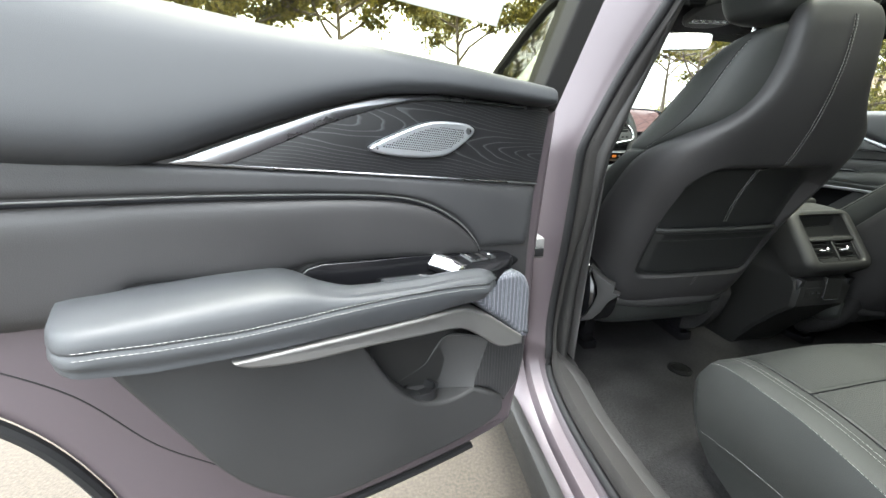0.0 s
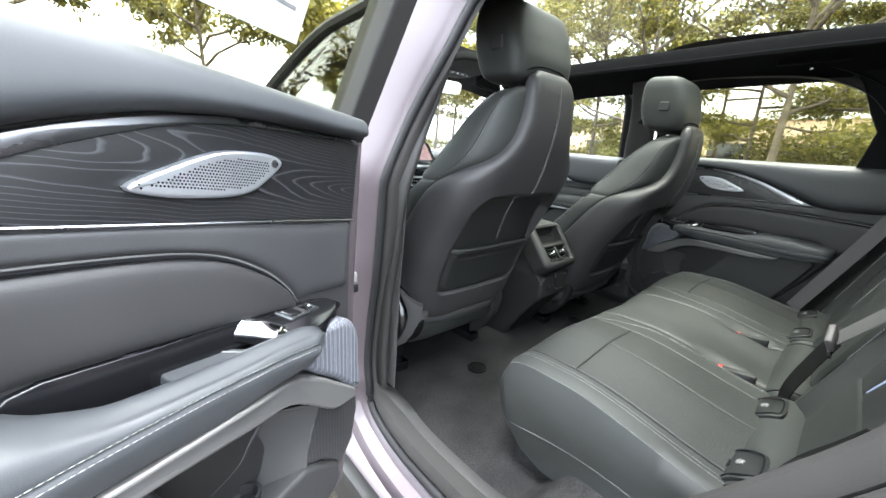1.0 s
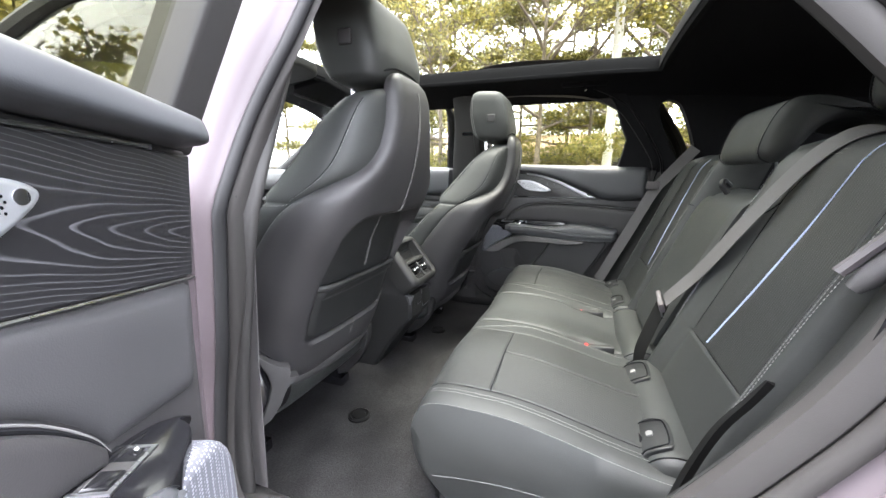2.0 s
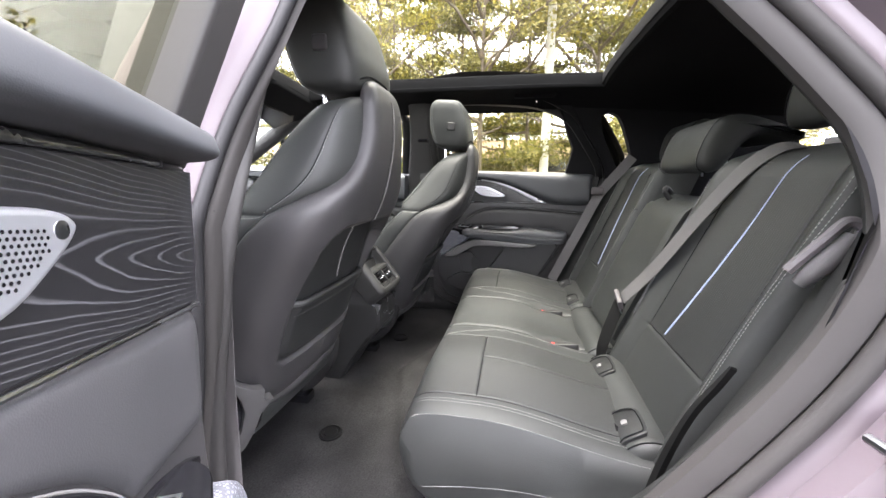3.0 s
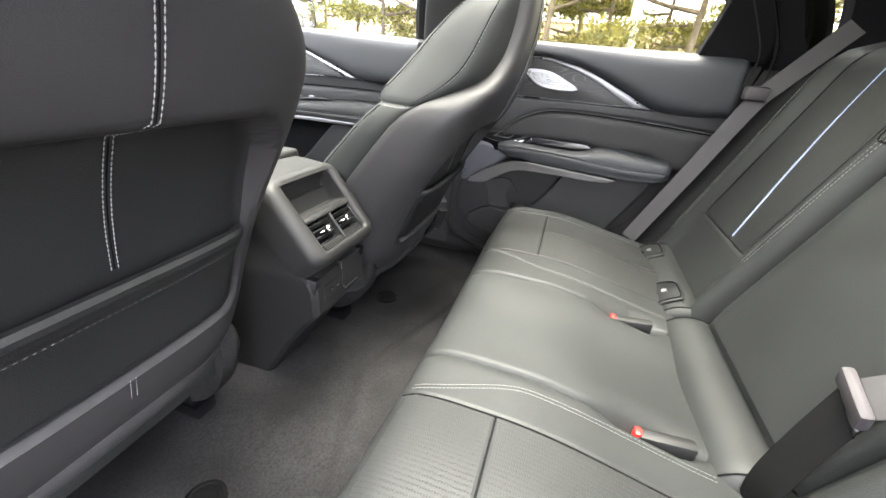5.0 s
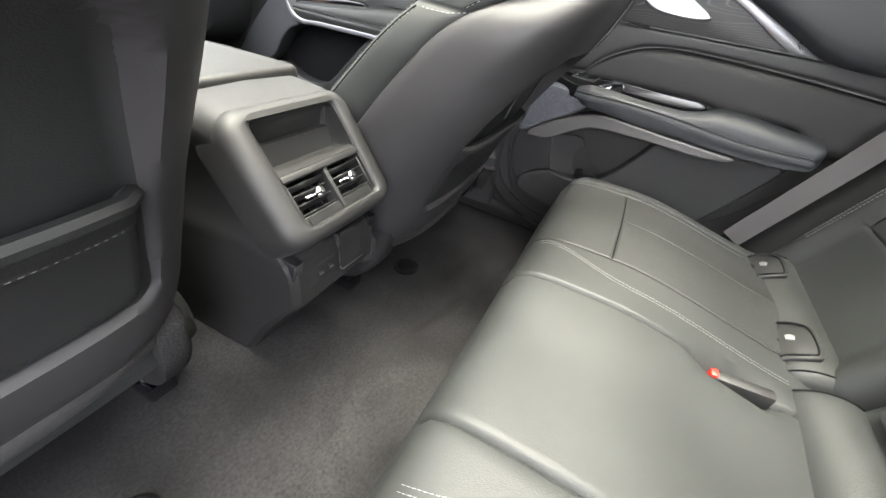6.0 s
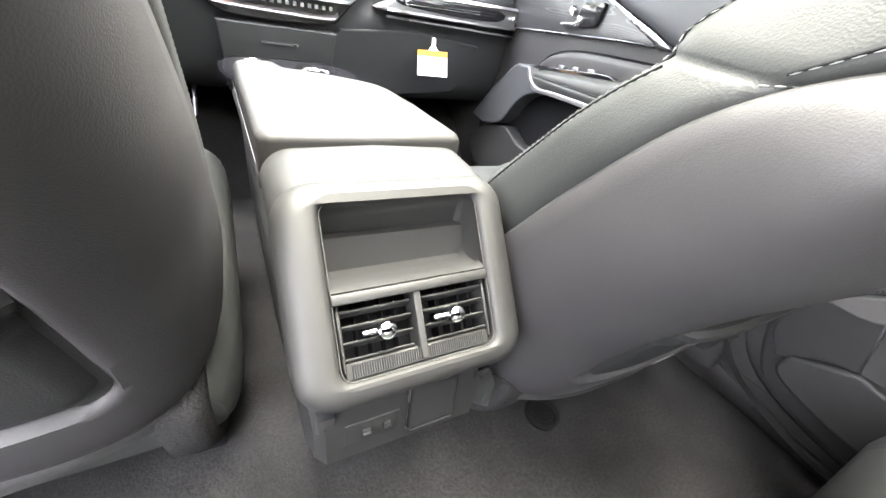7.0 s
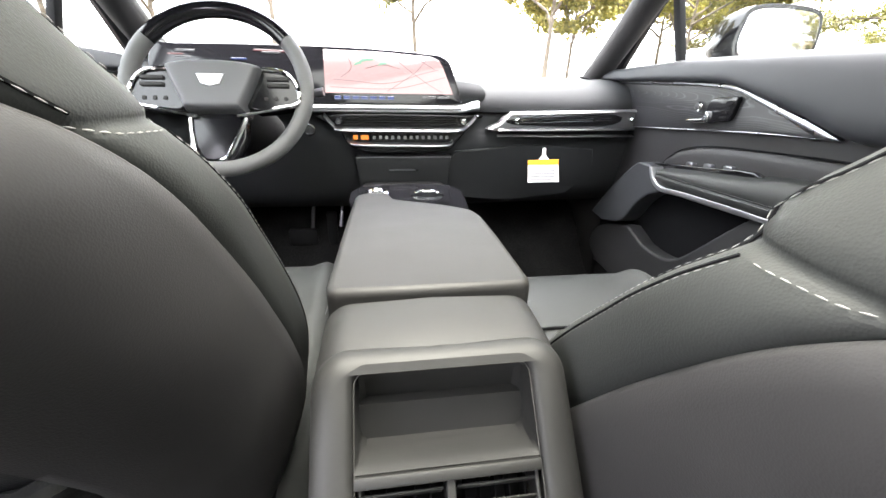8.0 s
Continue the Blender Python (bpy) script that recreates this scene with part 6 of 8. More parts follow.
def front_door(s, label):
    """A closed front door; s is +1 on the passenger side. Drawn in (y, height, depth towards the cabin)."""
    F = lambda y, v, w: Vector((s * (0.79 - w), y, v))
    d = thing("front_door", label, "car door", "front doors", at=(s * 0.79, 1.8, 0.45))
    bm = bmesh.new()
    plate(bm, [(2.42, 1.20), (2.42, 0.75), (2.36, 0.50), (1.40, 0.50), (1.30, 0.7), (1.29, 1.20)], F, -0.10, 0.0, 0.01)
    part("trim_base", bm, M_LEATHER2, d)
    bm = bmesh.new()
    lo = along([(2.42, 1.19), (2.354, 1.187), (2.042, 1.175), (1.847, 1.163), (1.772, 1.141), (1.691, 1.111), (1.627, 1.088), (1.569, 1.064), (1.518, 1.055), (1.40, 1.050), (1.29, 1.055)])
    hi = along([(1.29, 1.212), (1.577, 1.222), (1.805, 1.226), (2.02, 1.232), (2.20, 1.230), (2.42, 1.225)])
    roll(bm, lo, hi, F, lines(1.29, 2.42, 0.015), 0.048, -0.05, 0.012)
    part("upper_pad", bm, M_PAD, d, "grey grained soft upper pad")
    bm = bmesh.new()
    plate(bm, sm([(2.36, 1.180), (2.042, 1.168), (1.847, 1.156), (1.772, 1.134), (1.691, 1.104), (1.60, 1.064)], 4, False) + [(1.737, 1.061), (1.896, 1.056), (2.124, 1.046), (2.36, 1.04)], F, -0.005, 0.010, 0.002)
    w = part("wood_panel", bm, M_WOOD, d, "dark open-pore ash veneer panel")
    uv_plate(w, lambda c: (c.y - 1.5, c.z - 0.9))
    bm = bmesh.new()
    plate(bm, sm([(2.36, 1.187), (2.042, 1.175), (1.847, 1.163), (1.772, 1.141), (1.691, 1.111), (1.627, 1.088), (1.569, 1.062)], 4, False) + sm([(1.60, 1.063), (1.619, 1.066), (1.683, 1.094), (1.776, 1.133), (1.862, 1.156), (2.042, 1.171), (2.36, 1.183)], 4, False), F, 0.004, 0.016, 0.0015, 2)
    tube(bm, [F(y, 1.061 - 0.016 * max(0, (y - 1.737) / 0.39), 0.012) for y in lines(1.57, 2.36, 0.06)], 0.0018, 6)
    part("chrome_trim", bm, M_CHROME, d, "polished chrome edging")
    bm = bmesh.new()
    plate(bm, sm([(1.884, 1.074), (1.890, 1.105), (1.878, 1.132), (1.84, 1.136), (1.806, 1.137), (1.806, 1.118), (1.815, 1.083), (1.85, 1.078)], 2), F, 0.006, 0.022, 0.003)
    mem = part("seat_switches", bm, M_GLOSS, d, "gloss black seat memory switches")
    for k in range(4):
        bm = bmesh.new()
        box(bm, 1.823, 1.084 + 0.012 * k, 0.020, 1.842, 1.092 + 0.012 * k, 0.0245, 0.001, 1, lambda p: F(p.x - 0.004 * k, p.y, p.z))
        part("key", bm, M_GLOSS, mem)
    bm = bmesh.new()
    lathe(bm, [(0.011, 0.008), (0.012, 0.022), (0.009, 0.026), (0.002, 0.026)], lambda a, b, h: F(1.918 + a, 1.113 + b, h), 18)
    part("knob", bm, M_BRIGHT, mem, "chrome lumbar knob")
    bm = bmesh.new()
    plate(bm, sm([(1.945, 1.073), (1.885, 1.074), (1.872, 1.082), (1.876, 1.10), (1.886, 1.10), (1.893, 1.084), (1.94, 1.081)], 2), F, 0.01, 0.028, 0.003)
    part("lever", bm, M_BRIGHT, mem, "chrome seat lever")
    ln = sm([(2.02, 0.94), (2.01, 0.96), (1.956, 0.997), (1.853, 1.018), (1.651, 1.025), (1.45, 1.025), (1.30, 1.02)], 5, False)
    bm = bmesh.new()
    top_line = along([(2.02, 0.94), (2.01, 0.96), (1.956, 0.997), (1.853, 1.018), (1.651, 1.025), (1.45, 1.025), (1.30, 1.02)])
    roll(bm, lambda y: 0.88, top_line, F, lines(1.30, 2.02, 0.015), 0.016, -0.01)
    part("insert", bm, M_LEATHER2, d, "soft swept door insert")
    bm = bmesh.new()
    tube(bm, [F(u, v, 0.006) for u, v in ln], 0.0022, 6)
    part("insert_piping", bm, M_SEAM, d)
    AR = [(1.36, 0.962, 0.05), (1.40, 0.980, 0.068), (1.45, 0.983, 0.072), (1.60, 0.980, 0.072), (1.70, 0.968, 0.072), (1.80, 0.960, 0.072), (1.90, 0.951, 0.070), (1.96, 0.945, 0.064), (1.985, 0.937, 0.05), (1.995, 0.925, 0.03)]

    def arm(y, k, lift=0.0):
        vt, wo = lerp_table(AR, y)
        vb = 0.894 + 0.022 * smooth(1.95, 1.995, y)
        vs_ = 0.926 - 0.25 * (0.945 - min(0.945, vt))
        pts = [(-0.004, vb), (-0.004, vt), (0.4 * wo, vt + 0.001), (0.75 * wo, vt - 0.004), (wo - 0.004, vt - 0.4 * (vt - vs_)), (wo, vs_ + 0.004), (wo - 0.003, vs_), (wo, vs_ - 0.004), (wo, vs_ - 0.012), (wo - 0.006, vb + 0.006), (wo - 0.016, vb)]
        if k is None:
            return [F(y, v, w) for w, v in sm(pts, 2)]
        return F(y, pts[k][1], pts[k][0] + lift)
    bm = bmesh.new()
    loft(bm, [arm(y, None) for y in lines(1.36, 1.995, 0.015)])
    ar = part("armrest", bm, M_LEATHER, d, "black padded armrest", 45)
    for k in (5, 7):
        bm = bmesh.new()
        stitches(bm, [arm(y, k, 0.001) for y in lines(1.40, 1.97, 0.02)])
        part("stitching", bm, M_INK, ar)
    bm = bmesh.new()
    plate(bm, sm([(2.09, 0.935), (1.98, 0.955), (1.86, 0.966), (1.70, 0.980), (1.70, 0.95), (2.0, 0.935)], 3), F, 0.0, 0.030, 0.004)
    part("switch_plate", bm, M_GLOSS, d, "gloss black switch plate")
    for k in range(3):
        bm = bmesh.new()
        box(bm, 1.88 - 0.06 * k, 0.958 + 0.005 * k, 0.010, 1.905 - 0.06 * k, 0.972 + 0.005 * k, 0.028, 0.003, 2, lambda p: F(p.x, p.y, p.z))
        part("switch", bm, M_CHROME, d, "chrome tipped window switch")
    bm = bmesh.new()
    st = sm([(1.525, 0.902), (1.70, 0.905), (1.85, 0.902), (1.925, 0.898), (1.965, 0.915), (1.985, 0.945)], 4, False) + sm([(1.995, 0.943), (1.978, 0.910), (1.935, 0.885), (1.85, 0.888), (1.70, 0.890), (1.55, 0.893)], 4, False)
    plate(bm, st, F, 0.0, 0.069, 0.003)
    part("satin_strip", bm, M_SILVER2, d, "satin silver strip")
    bm = bmesh.new()
    br = sm([(1.990, 0.945), (2.03, 0.946), (2.073, 0.938), (2.18, 0.84), (2.28, 0.725)], 4, False) + sm([(2.20, 0.712), (2.09, 0.744), (2.03, 0.82), (1.985, 0.860), (1.94, 0.880), (1.975, 0.905)], 4, False)
    plate(bm, br, F, 0.0, 0.062, 0.006)
    part("bracket", bm, M_PAD, d, "grey ribbed bracket under the armrest")
    bm = bmesh.new()
    plate(bm, [(1.62, 0.90), (1.95, 0.895), (2.10, 0.78), (2.20, 0.70), (2.0, 0.60), (1.7, 0.60)], F, -0.004, 0.003, 0.001)
    # shade inside the bin is painted on with the seam colour
    part("bin_lining", bm, M_SEAM, d, "door bin lining, blackened with the shade of its depth")
    bm = bmesh.new()
    plate(bm, sm([(1.32, 0.89), (1.50, 0.892), (1.655, 0.888)], 3, False) + sm([(1.70, 0.845), (1.826, 0.718), (1.90, 0.695), (1.98, 0.70)], 4, False) + sm([(2.06, 0.735), (2.20, 0.70), (2.27, 0.64), (2.26, 0.57), (2.1, 0.53), (1.5, 0.53), (1.36, 0.60), (1.31, 0.75)], 4, False), F, -0.004, 0.05, 0.008, 4)
    part("door_bin", bm, M_BIN, d, "dark plastic door bin", 50)
    # outer skin and window
    bm = bmesh.new()
    loft(bm, [[Vector((s * (xout(z) - 0.002), y, z)) for y in lines(1.335, 2.48, 0.1)] for z in lines(0.38, 1.19, 0.08)], closed=False)
    part("outer_shell", bm, M_PAINT, d, "mauve painted door skin")
    lean = lambda y, v: Vector((s * (xout(v) - 0.04), y, v))
    bm = bmesh.new()
    gl = [(1.34, 1.20), (1.32, 1.56), (1.62, 1.57), (1.85, 1.53), (2.15, 1.38), (2.42, 1.22)]
    bm.faces.new([bm.verts.new(lean(y, v)) for y, v in gl])
    g = part("glass", bm, M_FRONTGLASS, d, "front side window")
    g.visible_shadow = False
    bm = bmesh.new()
    tube(bm, spline([lean(y, v + 0.01) for y, v in [(1.325, 1.18), (1.305, 1.55), (1.62, 1.58), (1.86, 1.54), (2.16, 1.39), (2.46, 1.205)]], 4), 0.022, 8)
    part("window_frame", bm, M_RUBBER, d, "black window frame")
    bm = bmesh.new()
    box(bm, s * 0.80 - 0.01, 2.045, 1.21, s * 0.80 + 0.01, 2.07, 1.44, 0.004, 2, lambda p: Vector((p.x - s * 0.34 * (p.z - 1.21), p.y - 0.05 * (p.z - 1.2), p.z)))
    part("quarter_bar", bm, M_RUBBER, d, "black quarter light bar")
    return d


M_SILVER2 = mat("satin_grey", (0.30, 0.30, 0.31), 0.35, metal=0.85)
front_door(1, "closed passenger door with dark veneer and switches")
front_door(-1, "closed driver door with mauve skin and dark veneer")


def door_mirror(s):
    m = thing("door_mirror", "black folding exterior mirror on the front door", "mirror", "door mirrors", at=(s * 0.95, 2.1, 1.15))
    bm = bmesh.new()
    prof = sm([(0.02, 1.235), (0.20, 1.225), (0.26, 1.25), (0.265, 1.32), (0.23, 1.365), (0.06, 1.37), (0.01, 1.33)], 5)
    rings = []
    for y, k in ((2.02, 1.0), (2.05, 1.02), (2.10, 0.95), (2.16, 0.75), (2.19, 0.45)):
        c = (0.14, 1.30)
        rings.append([Vector((s * (0.91 + c[0] + (a - c[0]) * k), y, c[1] + (b - c[1]) * k)) for a, b in prof])
    loft(bm, rings)
    part("housing", bm, M_GLOSS, m, "gloss black mirror housing")
    bm = bmesh.new()
    plate(bm, inset2(prof, 0.012), lambda a, b, w: Vector((s * (0.91 + a), 2.02 - w, b)), -0.002, 0.003, 0.001)
    part("mirror_glass", bm, M_BRIGHT, m, "mirror glass")
    bm = bmesh.new()
    box(bm, min(s * 0.84, s * 0.98), 2.06, 1.16, max(s * 0.84, s * 0.98), 2.15, 1.24, 0.015)
    part("arm", bm, M_GLOSS, m)
    return m


door_mirror(1)
door_mirror(-1)


# ---- centre console ----
def console():
    c = thing("centre_console", "black centre console with rear air vents and bin", "console", at=(0, 1.5, 0.40))
    # profile of the rear cover: a rounded frame that leans forward at the top

    def R(x, s, w):
        """On the sloped rear face: s up the face from its lower edge, w out of it."""
        return Vector((x, 1.118 + 0.62 * s - 0.785 * w, 0.775 + 0.785 * s + 0.62 * w))
    bm = bmesh.new()
    outer = rrect(-0.114, -0.002, 0.114, 0.196, 0.034, 7)
    inner = rrect(-0.077, 0.022, 0.077, 0.176, 0.012, 7)
    rings = [[R(x, s, -0.075) for x, s in outer], [R(x, s, -0.02) for x, s in outer]]
    for k in range(1, 6):
        a = math.pi / 2 * k / 5
        rings.append([R(x, s, -0.02 + 0.022 * math.sin(a)) for x, s in inset2(outer, 0.022 * (1 - math.cos(a)))])
    rings += [[R(x, s, 0.002) for x, s in inset2(inner, -0.006)], [R(x, s, -0.001) for x, s in inset2(inner, -0.001)], [R(x, s, -0.012) for x, s in inner], [R(x, s, -0.03) for x, s in inner]]
    loft(bm, rings, True, False, False)
    part("rear_bezel", bm, M_PLASTIC, c, "black plastic rear bezel", 60)
    # body behind the bezel up to the lid
    bm = bmesh.new()
    rings = []
    for y, zt, hw, zb in ((1.246, 0.918, 0.1135, 0.846), (1.262, 0.922, 0.114, 0.850), (1.29, 0.924, 0.114, 0.856), (1.320, 0.925, 0.1145, 0.860), (1.335, 0.902, 0.1145, 0.862), (1.42, 0.899, 0.116, 0.862), (1.5, 0.896, 0.119, 0.855), (1.8, 0.880, 0.128, 0.84), (2.2, 0.87, 0.135, 0.83)):
        q = min(0.032, (zt - zb) * 0.6)
        arc = [(hw - q + q * math.cos(k * math.pi / 12), zt - q + q * math.sin(k * math.pi / 12)) for k in range(7)]
        ring = arc + [(0, zt + 0.003)] + [(-x, z) for x, z in arc[::-1]] + [(-hw + 0.005, zb + 0.012), (-hw + 0.018, zb), (hw - 0.018, zb), (hw - 0.005, zb + 0.012)]
        rings.append([Vector((x, y, z)) for x, z in ring])
    loft(bm, rings)
    part("body", bm, M_PLASTIC, c, "", 50)
    # open bin and vents inside the bezel
    bm = bmesh.new()
    rings = []
    prof = sm([(0.0985, -0.004), (0.104, -0.014), (0.112, -0.034), (0.124, -0.050), (0.136, -0.054), (0.148, -0.046), (0.160, -0.034), (0.1755, -0.016), (0.1755, -0.004)], 3, False)
    for k, x in enumerate((-0.077, -0.0765, -0.074, -0.069, 0.069, 0.074, 0.0765, 0.077)):
        f = (0.0, 0.45, 0.8, 1.0, 1.0, 0.8, 0.45, 0.0)[k]
        rings.append([R(x, s, -0.004 + (w + 0.004) * f) for s, w in prof])
    loft(bm, rings, False, False, False)
    part("open_bin", bm, M_PLASTIC, c, "small open bin", 30)
    bm = bmesh.new()
    tube(bm, [R(x, s, -0.0035) for x, s in inset2(inner, 0.0006)], 0.0006, 5, True)
    part("opening_edge", bm, M_TRIM, c, "thin pale parting line")
    bm = bmesh.new()
    box(bm, -0.077, 0.088, -0.012, 0.077, 0.0975, 0.0, 0.002, 2, lambda p: R(p.x, p.y, p.z))
    part("shelf_edge", bm, M_PLASTIC, c)
    bm = bmesh.new()
    box(bm, -0.077, 0.018, -0.07, 0.077, 0.10, -0.055, 0, 1, lambda p: R(p.x, p.y, p.z))
    part("vent_back", bm, M_SEAM, c)
    for sx in (-1, 1):
        v = None
        bm = bmesh.new()
        a, b = sorted((sx * 0.071, sx * 0.074))
        box(bm, a, 0.030, -0.03, b, 0.088, -0.006, 0.001, 1, lambda p: R(p.x, p.y, p.z))
        v = part("air_vent", bm, M_PLASTIC, c, "rear air vent with chrome thumb knob")
        for s in (0.040, 0.054, 0.068, 0.081):
            bm = bmesh.new()
            a, b = sorted((sx * 0.006, sx * 0.072))
            box(bm, a, s - 0.0012, -0.024, b, s + 0.0012, -0.009, 0.0008, 1, lambda p: R(p.x, p.y + 0.4 * (p.z + 0.01), p.z))
            part("slat", bm, M_PLASTIC, v)
        for k in range(5):
            bm = bmesh.new()
            x = sx * (0.015 + 0.013 * k)
            box(bm, x - 0.0008, 0.030, -0.045, x + 0.0008, 0.088, -0.028, 0, 1, lambda p: R(p.x, p.y, p.z))
            part("inner_slat", bm, M_SEAM, v)
        bm = bmesh.new()
        kx = sx * 0.0345
        lathe(bm, [(0.004, -0.02), (0.0045, 0.0), (0.0075, 0.002), (0.0085, 0.006), (0.0075, 0.010), (0.005, 0.0115), (0.001, 0.0118)], lambda x, y, h: R(kx + x, 0.060 + y, h - 0.004), 20)
        box(bm, kx - 0.020, 0.0575, -0.010, kx + 0.012, 0.0625, -0.004, 0.002, 2, lambda p: R(p.x, p.y, p.z))
        part("knob", bm, M_BRIGHT, v, "chrome thumb knob")
    bm = bmesh.new()
    box(bm, -0.0035, 0.026, -0.03, 0.0035, 0.09, -0.003, 0.001, 1, lambda p: R(p.x, p.y, p.z))
    part("vent_divider", bm, M_PLASTIC, c)
    bm = bmesh.new()
    for k in range(60):
        x = -0.066 + 0.0022 * k
        box(bm, x, 0.0245, -0.010, x + 0.0013, 0.036, -0.006, 0, 1, lambda p: R(p.x, p.y, p.z))
    box(bm, -0.072, 0.022, -0.02, 0.072, 0.037, -0.0095, 0.001, 1, lambda p: R(p.x, p.y, p.z))
    tagged(part("ribbed_wheel", bm, M_PLASTIC, c, "ribbed black vent strip"), kind="stuff")
    # lower body with ports
    bm = bmesh.new()
    rings = []
    for z, hw, y0 in ((0.415, 0.090, 1.315), (0.45, 0.094, 1.292), (0.52, 0.097, 1.248), (0.60, 0.098, 1.188), (0.632, 0.098, 1.158), (0.642, 0.098, 1.151), (0.70, 0.099, 1.1505), (0.722, 0.101, 1.158), (0.734, 0.096, 1.178), (0.77, 0.082, 1.205), (0.83, 0.080, 1.22), (0.87, 0.096, 1.235)):
        rings.append([Vector((x, y, z)) for x, y in ((-hw, y0 + 0.012), (-hw + 0.01, y0), (hw - 0.01, y0), (hw, y0 + 0.012), (hw + 0.012, 1.60), (hw + 0.02, 2.15), (-hw - 0.02, 2.15), (-hw - 0.012, 1.60))])
    loft(bm, rings)
    lo = part("lower_body", bm, M_PLASTIC, c, "", 30)
    bm = bmesh.new()
    plate(bm, sm([(-0.070, 0.668), (-0.012, 0.668), (-0.012, 0.702), (-0.070, 0.702)], 1), lambda u, v, w: Vector((u, 1.1505 - w, v)), -0.004, 0.001, 0.001)
    for x in (-0.048, -0.026):
        tube(bm, [Vector((x - 0.004, 1.149, 0.686)), Vector((x + 0.004, 1.149, 0.686))], 0.0032, 8)
    part("usb_panel", bm, M_PLASTIC, lo, "panel with two charging ports")
    bm = bmesh.new()
    for x in (-0.048, -0.026):
        box(bm, x - 0.004, 1.1445, 0.6848, x + 0.004, 1.1480, 0.6872)
    part("usb_port", bm, M_CHROME, lo)
    bm = bmesh.new()
    plate(bm, sm([(-0.002, 0.664), (0.058, 0.664), (0.058, 0.728), (-0.002, 0.732)], 1), lambda u, v, w: Vector((u, 1.1505 - w + 0.25 * max(0.0, v - 0.705), v)), -0.004, 0.005, 0.004)
    so = part("socket_cover", bm, M_PLASTIC, lo)
    bm = bmesh.new()
    tube(bm, [Vector((-0.0035, 1.150, 0.732)), Vector((-0.0035, 1.146, 0.668)), Vector((0.003, 1.146, 0.661)), Vector((0.055, 1.146, 0.661))], 0.0012, 6)
    part("socket_rim", bm, M_CHROME, so)
    for sx in (-1, 1):
        bm = bmesh.new()
        o = [(1.178, 0.728), (1.23, 0.732), (1.295, 0.736), (1.285, 0.702), (1.186, 0.694)]
        plate(bm, o, lambda u, v, w: Vector((sx * (0.092 + w), u - 0.03, v)), -0.012, 0.004, 0.002)
        part("silver_cap", bm, M_CHROME, c, "satin silver corner cap")
    # lid
    bm = bmesh.new()
    lid = [(-0.100, 1.326), (-0.110, 1.332), (-0.114, 1.345), (-0.117, 1.5), (-0.120, 1.65), (-0.122, 1.80), (-0.118, 1.822), (-0.108, 1.834), (-0.09, 1.838), (-0.06, 1.834), (-0.046, 1.822), (-0.040, 1.79), (-0.034, 1.762), (-0.01, 1.745),
           (0.03, 1.722), (0.07, 1.70), (0.10, 1.682), (0.118, 1.66), (0.125, 1.62), (0.122, 1.5), (0.117, 1.345), (0.113, 1.332), (0.103, 1.326)]
    plate(bm, lid, lambda u, v, w: Vector((u, v, w - 0.018 * smooth(1.35, 1.85, v) + 0.006 * math.cos(u / 0.115 * 1.3))), 0.890, 0.934, 0.009, 4)
    part("lid", bm, M_LID, c, "padded grey-black armrest lid", 50)
    for sx in (-1, 1):
        bm = bmesh.new()
        stitches(bm, [(sx * (0.1155 + 0.01 * k), 1.335 + 0.46 * k, 0.905 - 0.018 * k) for k in (0, 0.5, 1)])
        part("lid_stitching", bm, M_INK, c)
    # tray with cup holders and rotary knob
    bm = bmesh.new()
    plate(bm, sm([(-0.13, 1.83), (-0.128, 2.06), (0.134, 2.06), (0.140, 1.80), (0.12, 1.68), (-0.03, 1.76)], 3), lambda u, v, w: Vector((u, v, w)), 0.86, 0.884, 0.004)
    part("tray", bm, M_GLOSS, c, "gloss black cup tray")
    for x, y in ((0.05, 1.80), (0.055, 1.95)):
        bm = bmesh.new()
        lathe(bm, [(0.046, 0.883), (0.046, 0.888), (0.040, 0.888), (0.038, 0.882), (0.038, 0.8848), (0.005, 0.8848)], lambda a, b, h: Vector((x + a, y + b, h)), 28)
        part("cup_ring", bm, M_BRIGHT, c, "chrome cup holder ring")
    bm = bmesh.new()
    lathe(bm, [(0.034, 0.882), (0.034, 0.900), (0.030, 0.905), (0.022, 0.905), (0.020, 0.901), (0.004, 0.901)], lambda a, b, h: Vector((-0.078 + a, 1.92 + b, h)), 28)
    part("rotary_knob", bm, M_BRIGHT, c, "chrome rotary knob")
    return c


M_LID = mat("lid_vinyl", (0.0145, 0.014, 0.014), 0.52, vary=0.14, bump=0.10, grain_scale=900, spec=0.3)
console()


# ---- dashboard ----
M_DASH = mat("dash_vinyl", (0.030, 0.031, 0.033), 0.62, vary=0.12, bump=0.08, grain_scale=900, spec=0.15)
M_BAND = mat("brushed_silver", (0.24, 0.245, 0.25), 0.36, metal=0.95, vary=0.03)


